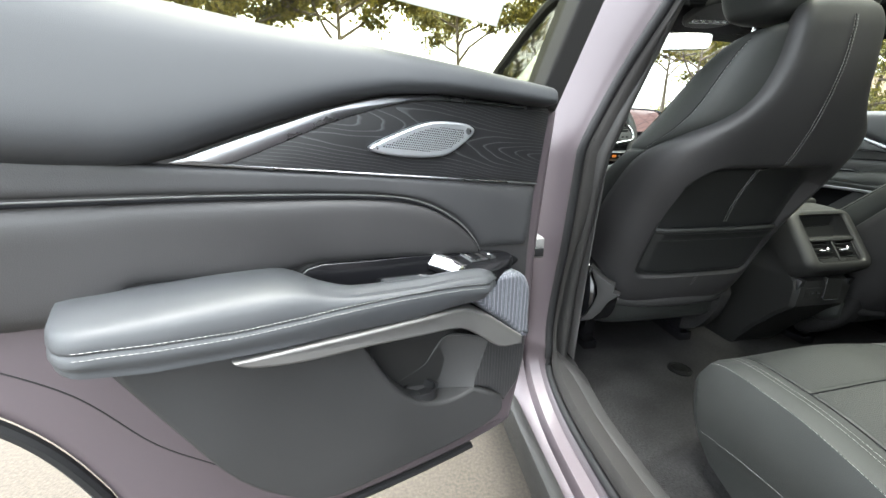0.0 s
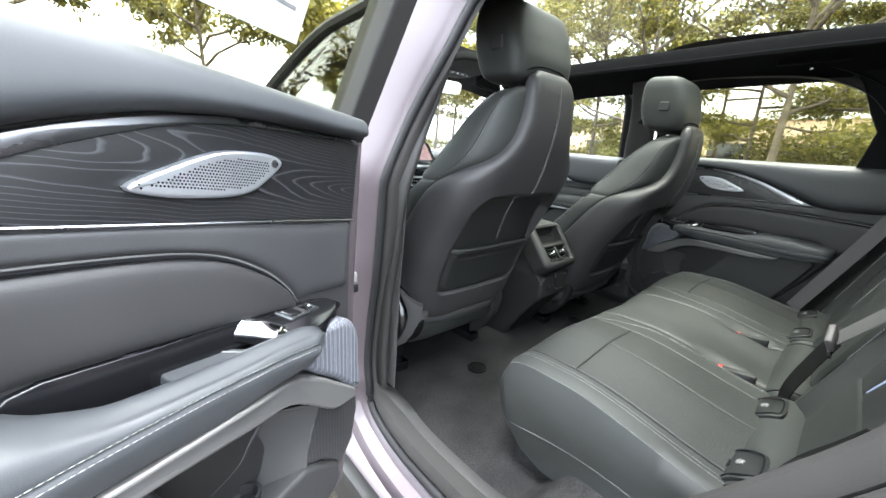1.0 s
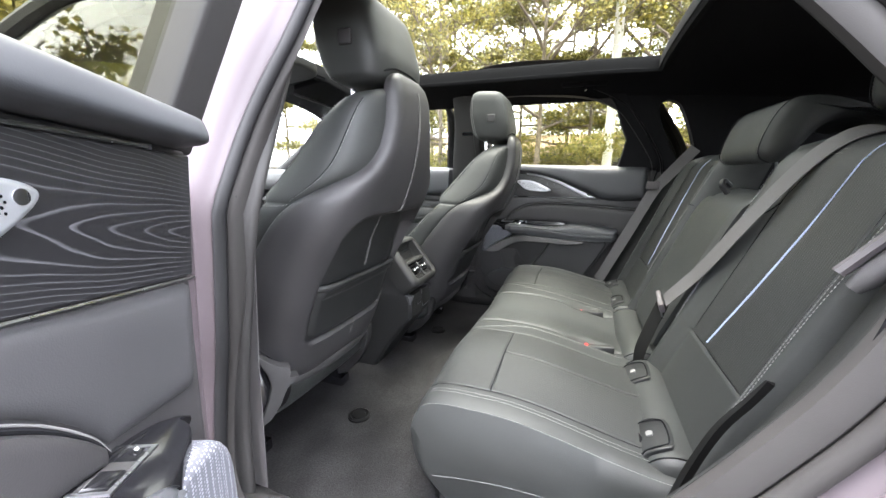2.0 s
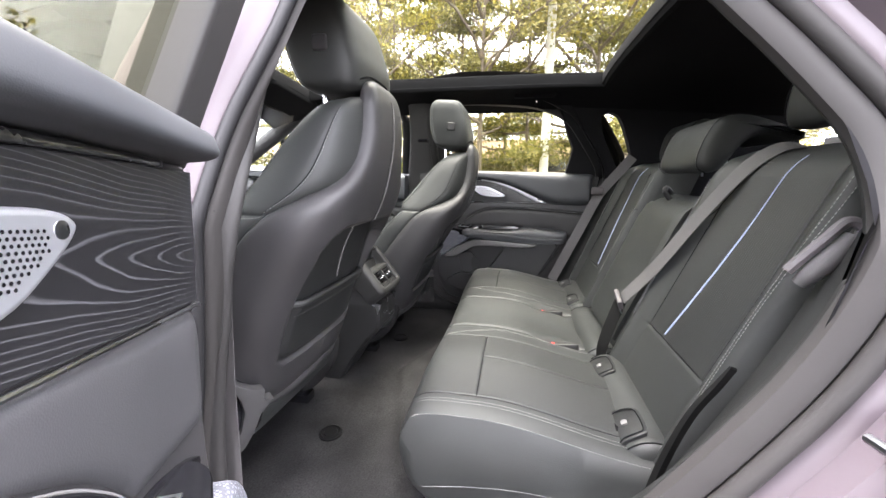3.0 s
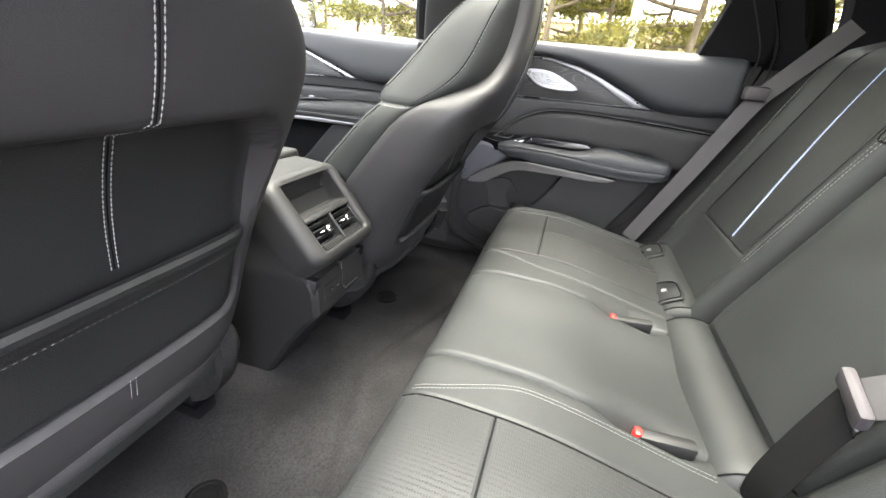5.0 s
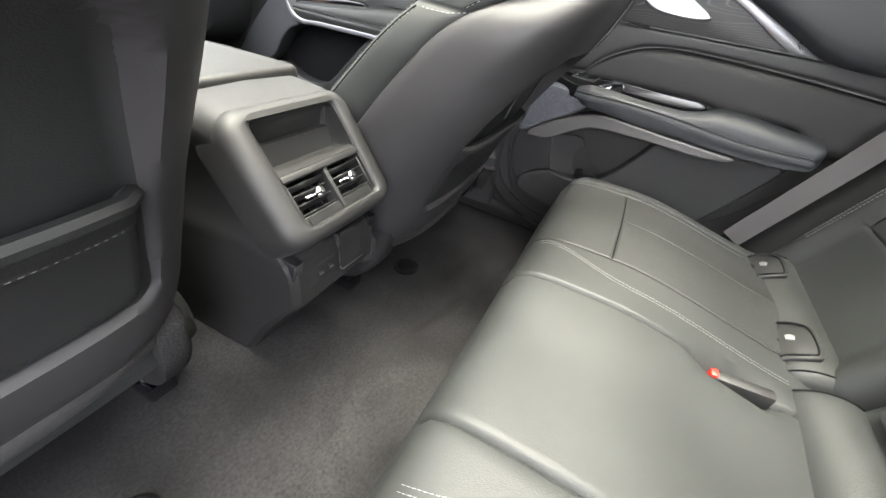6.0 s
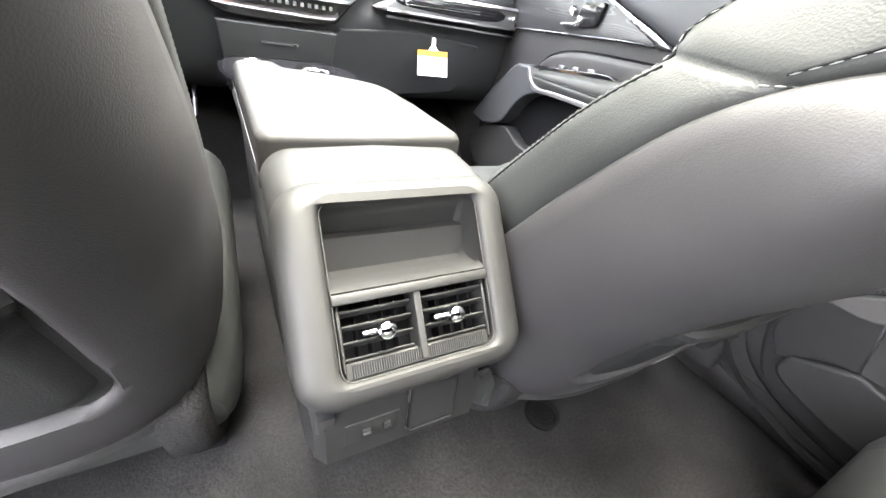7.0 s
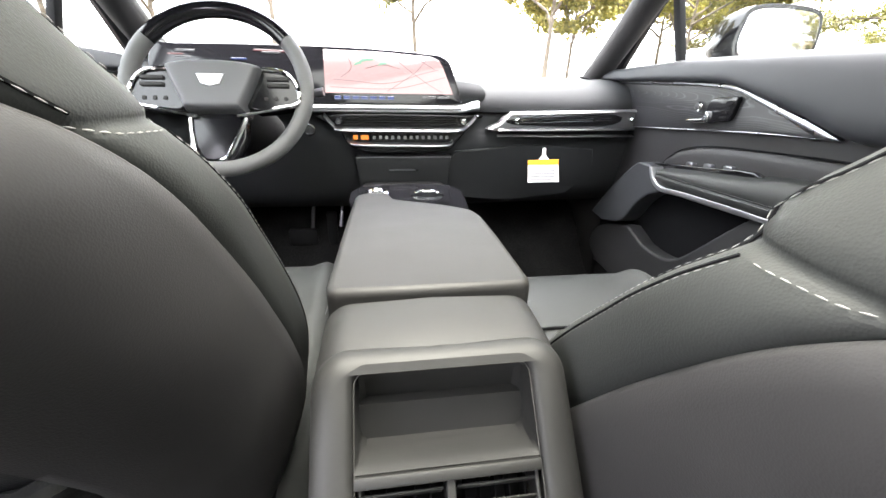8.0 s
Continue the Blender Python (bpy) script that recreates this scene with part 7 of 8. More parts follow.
def dash():
    d = thing("dashboard", "black dashboard with chrome air vents and drawer", "dashboard", at=(0, 2.3, 0.8))
    FD = lambda x, z, w: Vector((x, 2.175 + 0.04 * (x / 0.8) ** 2 - w, z))
    bm = bmesh.new()
    rings = []
    for x in lines(-0.80, 0.80, 0.05):
        k = (x / 0.8) ** 2
        rings.append([Vector((x, y + 0.03 * k, z)) for y, z in ((2.66, 1.17), (2.52, 1.195), (2.40, 1.197), (2.30, 1.190), (2.235, 1.165), (2.205, 1.13), (2.195, 1.10), (2.20, 1.085))] + [Vector((x, 2.6, 1.0))])
    loft(bm, rings)
    part("upper_pad", bm, M_DASH, d, "soft grey-black dash top", 50)
    bm = bmesh.new()
    rings = []
    for x in lines(-0.80, 0.80, 0.05):
        k = (x / 0.8) ** 2
        rings.append([Vector((x, y + 0.03 * k, z)) for y, z in ((2.24, 1.10), (2.205, 1.03), (2.195, 1.00), (2.20, 0.975), (2.215, 0.90), (2.235, 0.83), (2.30, 0.76), (2.55, 0.74), (2.6, 1.0))])
    loft(bm, rings)
    part("lower_panel", bm, M_DASH, d, "black lower dash panel", 50)
    # bright line along the windscreen edge
    bm = bmesh.new()
    tube(bm, [Vector((x, 2.33 + 0.02 * (x / 0.8) ** 2, 1.196 - 0.012 * (x / 0.7) ** 2)) for x in lines(0.16, 0.74, 0.05)], 0.004, 6)
    part("top_line", bm, M_CHROME, d, "thin chrome line")
    # band under the screen
    bm = bmesh.new()
    rows = []
    for x in lines(-0.70, 0.236, 0.018):
        up = 0.016 * smooth(0.17, 0.236, x)
        rows.append([FD(x, z + up * q, w_) for z, w_, q in ((1.102, -0.02, 1), (1.102, 0.006, 1), (1.099, 0.012, 1), (1.091, 0.022, 0.8), (1.086, 0.024, 0.7), (1.082, 0.020, 0.6), (1.082, -0.02, 0.6))])
    loft(bm, rows)
    part("chrome_band", bm, M_BAND, d, "brushed silver shelf under the screen")
    bm = bmesh.new()
    rows = []
    for k in range(17):
        f = k / 16
        x0 = 0.150 + 0.095 * f
        rows.append([Vector((x0 + 0.018 * math.sin(math.pi * q), 2.200 - 0.012 * math.sin(math.pi * q) + 0.01 * f, 1.176 - 0.012 * f - (0.070 - 0.010 * f) * q)) for q in (0, 0.15, 0.3, 0.45, 0.6, 0.75, 0.9, 1.0)] + [Vector((x0, 2.26, 1.11)), Vector((x0, 2.26, 1.176 - 0.012 * f))])
    loft(bm, rows)
    part("shelf_end", bm, M_DASH, d, "rounded pad end beside the screen", 50)
    bm = bmesh.new()
    hv = sm([(-0.228, 1.077), (-0.187, 1.036), (-0.17, 1.0), (-0.126, 0.97), (0.0, 0.965), (0.136, 0.972), (0.172, 1.0), (0.223, 1.06), (0.215, 1.077)], 4)
    plate(bm, hv, FD, -0.04, 0.018, 0.006)
    cl = part("climate_panel", bm, M_GLOSS, d, "gloss black climate panel")
    for pts, hh in (([(-0.226, 1.074), (-0.200, 1.045), (-0.18, 1.036), (0.0, 1.034), (0.165, 1.034), (0.195, 1.042), (0.226, 1.072)], 0.0065), ([(-0.165, 1.006), (-0.14, 0.994), (0.0, 0.990), (0.13, 0.990), (0.155, 1.0)], 0.0055)):
        bm = bmesh.new()
        loft(bm, [[FD(x, z + hh * v_, w_) for v_, w_ in ((1.0, 0.012), (0.9, 0.020), (-0.6, 0.031), (-1.0, 0.030), (-1.0, 0.012))] for x, z in sm(pts, 6, False)])
        part("chrome_bar", bm, M_BAND, cl, "bright chrome bar")
    for sx in (-1, 1):
        bm = bmesh.new()
        lathe(bm, [(0.009, 0.01), (0.009, 0.03), (0.006, 0.034), (0.001, 0.034)], lambda a, b, h: FD(sx * 0.186 + a, 1.058 + b, h), 16)
        part("vent_knob", bm, M_BRIGHT, cl, "chrome vent knob")
    bm = bmesh.new()
    for z in (1.050, 1.057, 1.064):
        tube(bm, [FD(-0.17, z, 0.019), FD(0.165, z, 0.019)], 0.0012, 5)
    part("vent_slats", bm, M_PLASTIC, cl)
    bm = bmesh.new()
    for k in range(13):
        x = -0.085 + 0.0185 * k
        box(bm, x - 0.0045, 1.006, 0.0178, x + 0.0045, 1.016, 0.0195, 0.001, 1, lambda p: FD(p.x, p.y, p.z))
    part("key_marks", bm, M_TRIM2, cl, "pale key marks")
    bm = bmesh.new()
    for x in (-0.140, -0.118, -0.108):
        box(bm, x - 0.007, 1.005, 0.0178, x + 0.006, 1.018, 0.0195, 0.001, 1, lambda p: FD(p.x, p.y, p.z))
    part("warm_marks", bm, M_AMBER, cl, "lit amber keys")
    # passenger vent
    bm = bmesh.new()
    pv = sm([(0.282, 1.030), (0.31, 1.055), (0.339, 1.079), (0.40, 1.083), (0.705, 1.092), (0.79, 1.092), (0.80, 1.07), (0.80, 1.035), (0.55, 1.028)], 4)
    plate(bm, pv, FD, -0.03, 0.016, 0.008)
    v = part("passenger_vent", bm, M_SILVER2, d, "satin chrome passenger vent frame")
    bm = bmesh.new()
    plate(bm, sm([(0.345, 1.050), (0.36, 1.068), (0.70, 1.080), (0.70, 1.048), (0.5, 1.044)], 3), FD, 0.010, 0.018, 0.002)
    part("vent_mouth", bm, M_GLOSS, v)
    bm = bmesh.new()
    for z in (1.056, 1.063):
        tube(bm, [FD(0.37, z - 0.002, 0.019), FD(0.69, z + 0.006, 0.019)], 0.0014, 5)
    part("vent_slats", bm, M_CHROME, v)
    for (za, zb), hh in (((1.082, 1.092), 0.005), ((1.034, 1.034), 0.004), ((1.016, 1.012), 0.003)):
        bm = bmesh.new()
        loft(bm, [[FD(0.30 + 0.035 * (za > 1.07) + (0.485 - 0.035 * (za > 1.07)) * k / 8, za + (zb - za) * k / 8 + hh * v_, w_) for v_, w_ in ((1.0, 0.008), (0.8, 0.016), (-0.6, 0.024), (-1.0, 0.022), (-1.0, 0.008))] for k in range(9)])
        part("vent_bar", bm, M_BAND, v, "bright chrome bar")
    for x in (0.36, 0.765):
        bm = bmesh.new()
        lathe(bm, [(0.009, 0.01), (0.009, 0.028), (0.006, 0.032), (0.001, 0.032)], lambda a, b, h: FD(x + a, 1.06 + (0.004 if x > 0.5 else 0) + b, h), 16)
        part("vent_knob", bm, M_BRIGHT, v, "chrome vent knob")
    # drawer and glove box joints
    bm = bmesh.new()
    plate(bm, sm([(-0.145, 0.955), (-0.136, 0.845), (0.142, 0.845), (0.150, 0.955)], 1), lambda x, z, w: FD(x, z, w - 0.35 * max(0, 0.95 - z) + 0.03), -0.06, 0.0, 0.004)
    dr = part("drawer", bm, M_DASH, d, "black leather-lined drawer")
    bm = bmesh.new()
    tube(bm, [FD(x, 0.913, 0.02) for x in (-0.045, 0, 0.048)], 0.003, 6)
    part("drawer_handle", bm, M_CHROME, dr, "thin chrome drawer handle")
    bm = bmesh.new()
    plate(bm, sm([(0.17, 0.965), (0.17, 0.80), (0.60, 0.80), (0.66, 0.965)], 2), lambda x, z, w: FD(x, z, w - 0.30 * max(0, 0.97 - z)), -0.06, -0.012, 0.006)
    part("glove_box", bm, M_DASH, d, "black glove box door")
    bm = bmesh.new()
    tube(bm, [Vector((0.62 + 0.12 * k / 6, 2.31 + 0.005 * k, 1.196 - 0.002 * k)) for k in range(7)], 0.003, 5)
    part("demist_slot", bm, M_SEAM, d)
    return d


dashboard = dash()


def wide_screen():
    s = thing("display_screen", "wide curved glass display showing a pink road map", "screen", at=(-0.2, 2.16, 1.10))

    def S(x, z, w):
        return Vector((x, 2.165 + 0.30 * (z - 1.11) - 0.02 - w, z))
    o = sm([(-0.66, 1.245), (-0.60, 1.253), (-0.40, 1.256), (-0.217, 1.256), (-0.075, 1.253), (0.09, 1.243), (0.125, 1.235), (0.146, 1.217), (0.165, 1.16), (0.177, 1.115), (0.165, 1.106), (-0.018, 1.105), (-0.235, 1.106), (-0.60, 1.106), (-0.67, 1.115)], 4)
    bm = bmesh.new()
    plate(bm, o, S, -0.018, 0.0, 0.003)
    part("bezel", bm, M_GLOSS, s, "gloss black glass bezel")
    bm = bmesh.new()
    plate(bm, [(-0.215, 1.247), (-0.06, 1.244), (0.088, 1.235), (0.112, 1.226), (0.125, 1.205), (0.152, 1.134), (-0.215, 1.134)], S, -0.002, 0.0015, 0.0005, 1)
    part("map_area", bm, M_MAP, s, "lit pink map")
    roads = [[(-0.19, 1.17), (-0.12, 1.165), (-0.06, 1.16), (0.0, 1.168), (0.05, 1.185), (0.11, 1.20)], [(-0.20, 1.15), (-0.08, 1.146), (0.0, 1.15), (0.07, 1.165), (0.13, 1.18)], [(-0.03, 1.24), (0.02, 1.20), (0.08, 1.16), (0.12, 1.138)],
             [(-0.15, 1.235), (-0.14, 1.20), (-0.17, 1.175)], [(0.05, 1.228), (0.10, 1.20)], [(-0.04, 1.14), (0.04, 1.19), (0.075, 1.225)], [(-0.10, 1.20), (-0.05, 1.21), (0.0, 1.20)]]
    for r in roads:
        bm = bmesh.new()
        line = [Vector((x, z)) for x, z in sm(r, 5, False)]
        rows = []
        for i, q in enumerate(line):
            t = (line[min(i + 1, len(line) - 1)] - line[max(i - 1, 0)]).normalized() * 0.0011
            rows.append([S(q.x - t.y, q.y + t.x, 0.0015), S(q.x - t.y, q.y + t.x, 0.0019), S(q.x + t.y, q.y - t.x, 0.0019), S(q.x + t.y, q.y - t.x, 0.0015)])
        loft(bm, rows)
        part("map_road", bm, M_MAPROAD, s, "grey road line")
    bm = bmesh.new()
    for c in ((-0.095, 1.222, 0.022, 0.007), (-0.05, 1.213, 0.014, 0.006), (-0.12, 1.212, 0.012, 0.005)):
        plate(bm, sm([(c[0] - c[2], c[1] - c[3]), (c[0], c[1] - 0.4 * c[3]), (c[0] + c[2], c[1]), (c[0] + 0.3 * c[2], c[1] + c[3]), (c[0] - 0.6 * c[2], c[1] + 0.5 * c[3])], 3), S, 0.0, 0.0022, 0.0004, 1)
    part("map_parks", bm, M_MAPGREEN, s)
    for k in range(7):
        bm = bmesh.new()
        plate(bm, [(-0.19 + 0.025 * k, 1.117), (-0.172 + 0.025 * k, 1.117), (-0.172 + 0.025 * k, 1.127), (-0.19 + 0.025 * k, 1.127)], S, 0.0, 0.0012, 0.0003, 1)
        part("dock_icon", bm, M_BLUE, s, "dim blue dock icon")
    bm = bmesh.new()
    plate(bm, [(-0.46, 1.215), (-0.42, 1.215), (-0.42, 1.220), (-0.46, 1.220)], S, 0.0, 0.0012, 0.0003, 1)
    part("gauge_mark", bm, M_BLUE, s, "dim blue gauge mark")
    for x0, x1, z in ((-0.60, -0.55, 1.232), (-0.60, -0.56, 1.215), (-0.38, -0.33, 1.232), (0.06, 0.075, 1.122), (0.08, 0.10, 1.122), (0.105, 0.14, 1.122)):
        bm = bmesh.new()
        plate(bm, [(x0, z), (x1, z), (x1, z + 0.006), (x0, z + 0.006)], S, 0.0, 0.0012, 0.0003, 1)
        part("text_bar", bm, M_LIT, s, "small pale status bar")
    bm = bmesh.new()
    plate(bm, [(-0.40, 1.238), (-0.28, 1.236), (-0.28, 1.241), (-0.40, 1.243)], S, 0.0, 0.0012, 0.0003, 1)
    plate(bm, [(-0.62, 1.224), (-0.58, 1.224), (-0.58, 1.228), (-0.62, 1.228)], S, 0.0, 0.0012, 0.0003, 1)
    part("gauge_bars", bm, M_DIM, s, "dim red gauge bars")
    return s


wide_screen()


def steering_wheel():
    C, tilt = Vector((-0.392, 1.885, 1.137)), radians(24)
    w = thing("steering_wheel", "grey leather steering wheel with chrome spokes", "steering wheel", at=tuple(C))

    def W(a, b, h):
        """a to the right, b up the wheel, h towards the driver."""
        return C + Vector((a, math.sin(tilt) * b - math.cos(tilt) * h, math.cos(tilt) * b + math.sin(tilt) * h))
    R = 0.177
    bm = bmesh.new()
    ring = [W(R * math.cos(t), R * 0.97 * math.sin(t), 0) for t in (2 * math.pi * k / 64 for k in range(64))]
    tube(bm, ring, 0.0165, 14, True)
    part("rim", bm, M_RIM, w, "grey leather rim")
    bm = bmesh.new()
    tube(bm, [W(R * math.cos(t), R * 0.97 * math.sin(t), 0) for t in (math.radians(38 + 104 * k / 24) for k in range(25))], 0.0172, 14)
    part("rim_top", bm, M_GLOSS, w, "gloss black rim section")
    bm = bmesh.new()
    hub = sm([(-0.082, 0.038), (0.0, 0.046), (0.082, 0.038), (0.086, 0.02), (0.058, -0.045), (0.045, -0.055), (-0.045, -0.055), (-0.058, -0.045), (-0.086, 0.02)], 4)
    dome(bm, hub, W, -0.03, 0.040, 0.16, 6, 0.25)
    hb = part("hub", bm, M_HUB, w, "grey padded hub")
    bm = bmesh.new()
    plate(bm, sm([(-0.026, 0.012), (0.026, 0.012), (0.018, -0.008), (0.0, -0.013), (-0.018, -0.008)], 1), W, 0.03, 0.0425, 0.001, 1)
    part("badge", bm, M_BADGE, hb, "plain silver badge plate")
    for s in (-1, 1):
        bm = bmesh.new()
        plate(bm, sm([(s * 0.07, 0.034), (s * 0.13, 0.030), (s * 0.165, 0.012), (s * 0.165, -0.03), (s * 0.13, -0.045), (s * 0.06, -0.045)], 3), W, -0.02, 0.012, 0.004)
        k = part("spoke", bm, M_GLOSS, w, "gloss black spoke with keys")
        bm = bmesh.new()
        tube(bm, [W(a, b, 0.014) for a, b in sm([(s * 0.085, 0.037), (s * 0.135, 0.030), (s * 0.160, 0.004), (s * 0.163, -0.035), (s * 0.12, -0.047), (s * 0.04, -0.062)], 4, False)], 0.0045, 8)
        part("chrome_edge", bm, M_BRIGHT, k, "chrome spoke edging")
        bm = bmesh.new()
        for i in range(2):
            box(bm, min(s * 0.10, s * 0.145), 0.012 - 0.014 * i, 0.008, max(s * 0.10, s * 0.145), 0.020 - 0.014 * i, 0.017, 0.002, 2, lambda p: W(p.x, p.y, p.z))
        for i in range(3):
            box(bm, s * (0.098 + 0.02 * i) - 0.004, -0.030, 0.008, s * (0.098 + 0.02 * i) + 0.004, -0.022, 0.014, 0.001, 1, lambda p: W(p.x, p.y, p.z))
        part("keys", bm, M_TRIM, k)
    bm = bmesh.new()
    plate(bm, sm([(-0.055, -0.06), (0.055, -0.06), (0.03, -0.155), (-0.03, -0.155)], 2), W, -0.02, 0.004, 0.004)
    lo = part("lower_spoke", bm, M_GLOSS, w, "gloss black lower spoke")
    bm = bmesh.new()
    tube(bm, [W(a, b, 0.006) for a, b in sm([(-0.055, -0.066), (-0.052, -0.11), (-0.040, -0.150), (0.01, -0.152), (0.035, -0.11), (0.055, -0.066)], 4, False)], 0.005, 8)
    part("chrome_edge", bm, M_BRIGHT, lo, "chrome lower edging")
    bm = bmesh.new()
    rings = []
    for h, r in ((-0.03, 0.06), (-0.10, 0.065), (-0.24, 0.07)):
        rings.append([W(r * math.cos(t), r * math.sin(t) - 0.02, h) for t in (2 * math.pi * k / 24 for k in range(24))])
    loft(bm, rings)
    part("column", bm, M_PLASTIC, w, "black steering column shroud")
    for s in (-1, 1):
        bm = bmesh.new()
        tube(bm, [W(s * 0.05, 0.0, -0.07), W(s * 0.14, 0.012, -0.06), W(s * 0.205, 0.02, -0.05)], [0.007, 0.007, 0.010], 8)
        part("stalk", bm, M_CHROME if s > 0 else M_PLASTIC, w)
    return w


M_BADGE = mat("badge_silver", (0.75, 0.76, 0.80), 0.5, metal=0.3)
M_HUB = mat("hub_pad", (0.085, 0.085, 0.090), 0.5, vary=0.08, bump=0.08, grain_scale=800)
M_RIM = mat("rim_leather", (0.10, 0.10, 0.10), 0.5, vary=0.1, bump=0.2, grain_scale=800)
steering_wheel()

# start button, warning tag, pedals
st = thing("start_button", "round chrome start button on the dash", "button", at=(-0.272, 2.15, 1.033))
bm = bmesh.new()
lathe(bm, [(0.018, 0.0), (0.018, 0.010), (0.014, 0.013), (0.012, 0.010), (0.002, 0.010)], lambda a, b, h: Vector((-0.272 + a, 2.165 - h, 1.033 + b)), 24)
part("ring", bm, M_CHROME, st)
tg = thing("warning_tag", "white and orange hanging card tag", "tag", at=(0.458, 2.16, 0.98))
TG = lambda x, z, w: Vector((x, 2.155 - w - 0.1 * (0.95 - z), z))
bm = bmesh.new()
plate(bm, [(0.405, 0.925), (0.510, 0.925), (0.517, 0.868), (0.408, 0.868)], TG, 0.0, 0.001, 0.0003, 1)
cd = part("card", bm, M_WHITE, tg)
bm = bmesh.new()
plate(bm, [(0.404, 0.940), (0.509, 0.942), (0.510, 0.925), (0.405, 0.925)], TG, 0.0, 0.0012, 0.0003, 1)
part("orange_band", bm, M_ORANGE, tg, "orange band")
bm = bmesh.new()
for k in range(5):
    plate(bm, [(0.416, 0.916 - 0.009 * k), (0.500, 0.916 - 0.009 * k), (0.500, 0.913 - 0.009 * k), (0.416, 0.913 - 0.009 * k)], TG, 0.0006, 0.0014, 0.0002, 1)
part("print_bars", bm, M_INK, cd, "grey printed bars")
bm = bmesh.new()
plate(bm, [(0.440, 0.942), (0.477, 0.942), (0.464, 0.955), (0.463, 0.978), (0.452, 0.978), (0.451, 0.955)], TG, 0.0, 0.001, 0.0003, 1)
part("neck", bm, M_WHITE, tg)
for nm, x0, x1, z0, z1 in (("brake_pedal", -0.452, -0.340, 0.565, 0.630), ("accelerator_pedal", -0.300, -0.262, 0.56, 0.70)):
    pd = thing(nm, "rubber faced foot pedal on an arm", "pedal", "pedals", at=((x0 + x1) / 2, 2.45, z0))
    bm = bmesh.new()
    box(bm, x0, 2.43, z0, x1, 2.455, z1, 0.006)
    part("pad", bm, M_RUBBER, pd)
    bm = bmesh.new()
    tube(bm, [((x0 + x1) / 2 + 0.03, 2.46, (z0 + z1) / 2), ((x0 + x1) / 2 + 0.05, 2.52, 0.82)], 0.008, 8)
    part("arm", bm, M_CHROME, pd, "bright steel arm")

# overhead console, sun visors and the inside mirror
oc = thing("overhead_console", "black overhead console with a row of lit keys", "console", at=(0, 1.78, 1.56))
bm = bmesh.new()
plate(bm, sm([(-0.125, 1.70), (-0.115, 1.82), (-0.06, 1.875), (0.06, 1.875), (0.115, 1.82), (0.125, 1.70), (0.06, 1.655), (-0.06, 1.655)], 4), lambda x, y, w: Vector((x, y, roof_z(x, y) - 0.028 - w - 0.05 * max(0.0, y - 1.8))), -0.01, 0.022, 0.010)
ob = part("housing", bm, M_PLASTIC, oc)
bm = bmesh.new()
plate(bm, rrect(-0.085, 1.80, 0.085, 1.835, 0.008), lambda x, y, w: Vector((x, y, roof_z(x, y) - 0.028 - w - 0.05 * max(0.0, y - 1.8))), 0.015, 0.0245, 0.002)
part("key_strip", bm, M_GLOSS, ob, "gloss black key strip")
for k in range(5):
    bm = bmesh.new()
    x0 = -0.07 + 0.031 * k
    plate(bm, rrect(x0, 1.812, x0 + 0.014, 1.818, 0.002, 2), lambda x, y, w: Vector((x, y, roof_z(x, y) - 0.028 - w - 0.05 * max(0.0, y - 1.8))), 0.020, 0.0252, 0.0003, 1)
    part("key", bm, M_WHITE, ob, "pale key mark")
for sx in (-1, 1):
    vs = thing("sun_visor", "black fabric sun visor folded up to the roof", "sun visor", "sun visors", at=(sx * 0.36, 1.78, 1.53))
    bm = bmesh.new()
    plate(bm, rrect(-0.19, 1.70, 0.19, 1.88, 0.03), lambda x, y, w: Vector((sx * 0.37 + x, y, roof_z(sx * 0.37 + x, y) - 0.034 - w)), -0.004, 0.016, 0.007)
    part("panel", bm, M_HEAD, vs)
    bm = bmesh.new()
    tube(bm, [(sx * 0.19, 1.875, 1.535), (sx * 0.55, 1.875, 1.515)], 0.005, 8)
    part("hinge_rod", bm, M_PLASTIC, vs)
rm = thing("inside_mirror", "frameless rear-view mirror on a black stalk", "mirror", at=(0.0, 1.80, 1.49))
MC = Vector((-0.136, 1.80, 1.482))
bm = bmesh.new()
mo = sm([(-0.125, -0.022), (-0.128, 0.010), (-0.11, 0.030), (0.0, 0.034), (0.11, 0.030), (0.128, 0.010), (0.122, -0.022), (0.09, -0.032), (-0.09, -0.032)], 4)
MP = lambda x, z, w: MC + Vector((x * 0.97 + 0.0 * w, -w + x * -0.22, z - 0.15 * w))
plate(bm, mo, MP, -0.03, 0.0, 0.004)
part("housing", bm, M_GLOSS, rm, "gloss black mirror housing")
bm = bmesh.new()
plate(bm, inset2(mo, 0.004), MP, -0.001, 0.0012, 0.0004, 1)
part("mirror_glass", bm, M_BRIGHT, rm, "mirror glass")
bm = bmesh.new()
tube(bm, [MC + Vector((0, 0.02, 0.0)), MC + Vector((0, 0.05, 0.035)), Vector((MC.x, 1.93, 1.505))], 0.012, 10)
part("stalk", bm, M_PLASTIC, rm)


# ---- outside ----
bm = bmesh.new()
g = [-600, -120, -40, -15, -6, -3, 0, 3, 6, 15, 40, 120, 600]
loft(bm, [[Vector((x, y, 0)) for y in g] for x in g], closed=False)
M_GROUND = mat("sandy_asphalt", (0.036, 0.0295, 0.0225), 0.95, vary=0.45, vary_scale=95, bump=1.0, grain=1, grain_scale=160)
structure("ground", bm, M_GROUND, "pale gravelly parking lot asphalt", "ground")

M_BARK = mat("bark", (0.16, 0.13, 0.10), 0.9, vary=0.3, vary_scale=8, bump=1.0, grain=1, grain_scale=60)


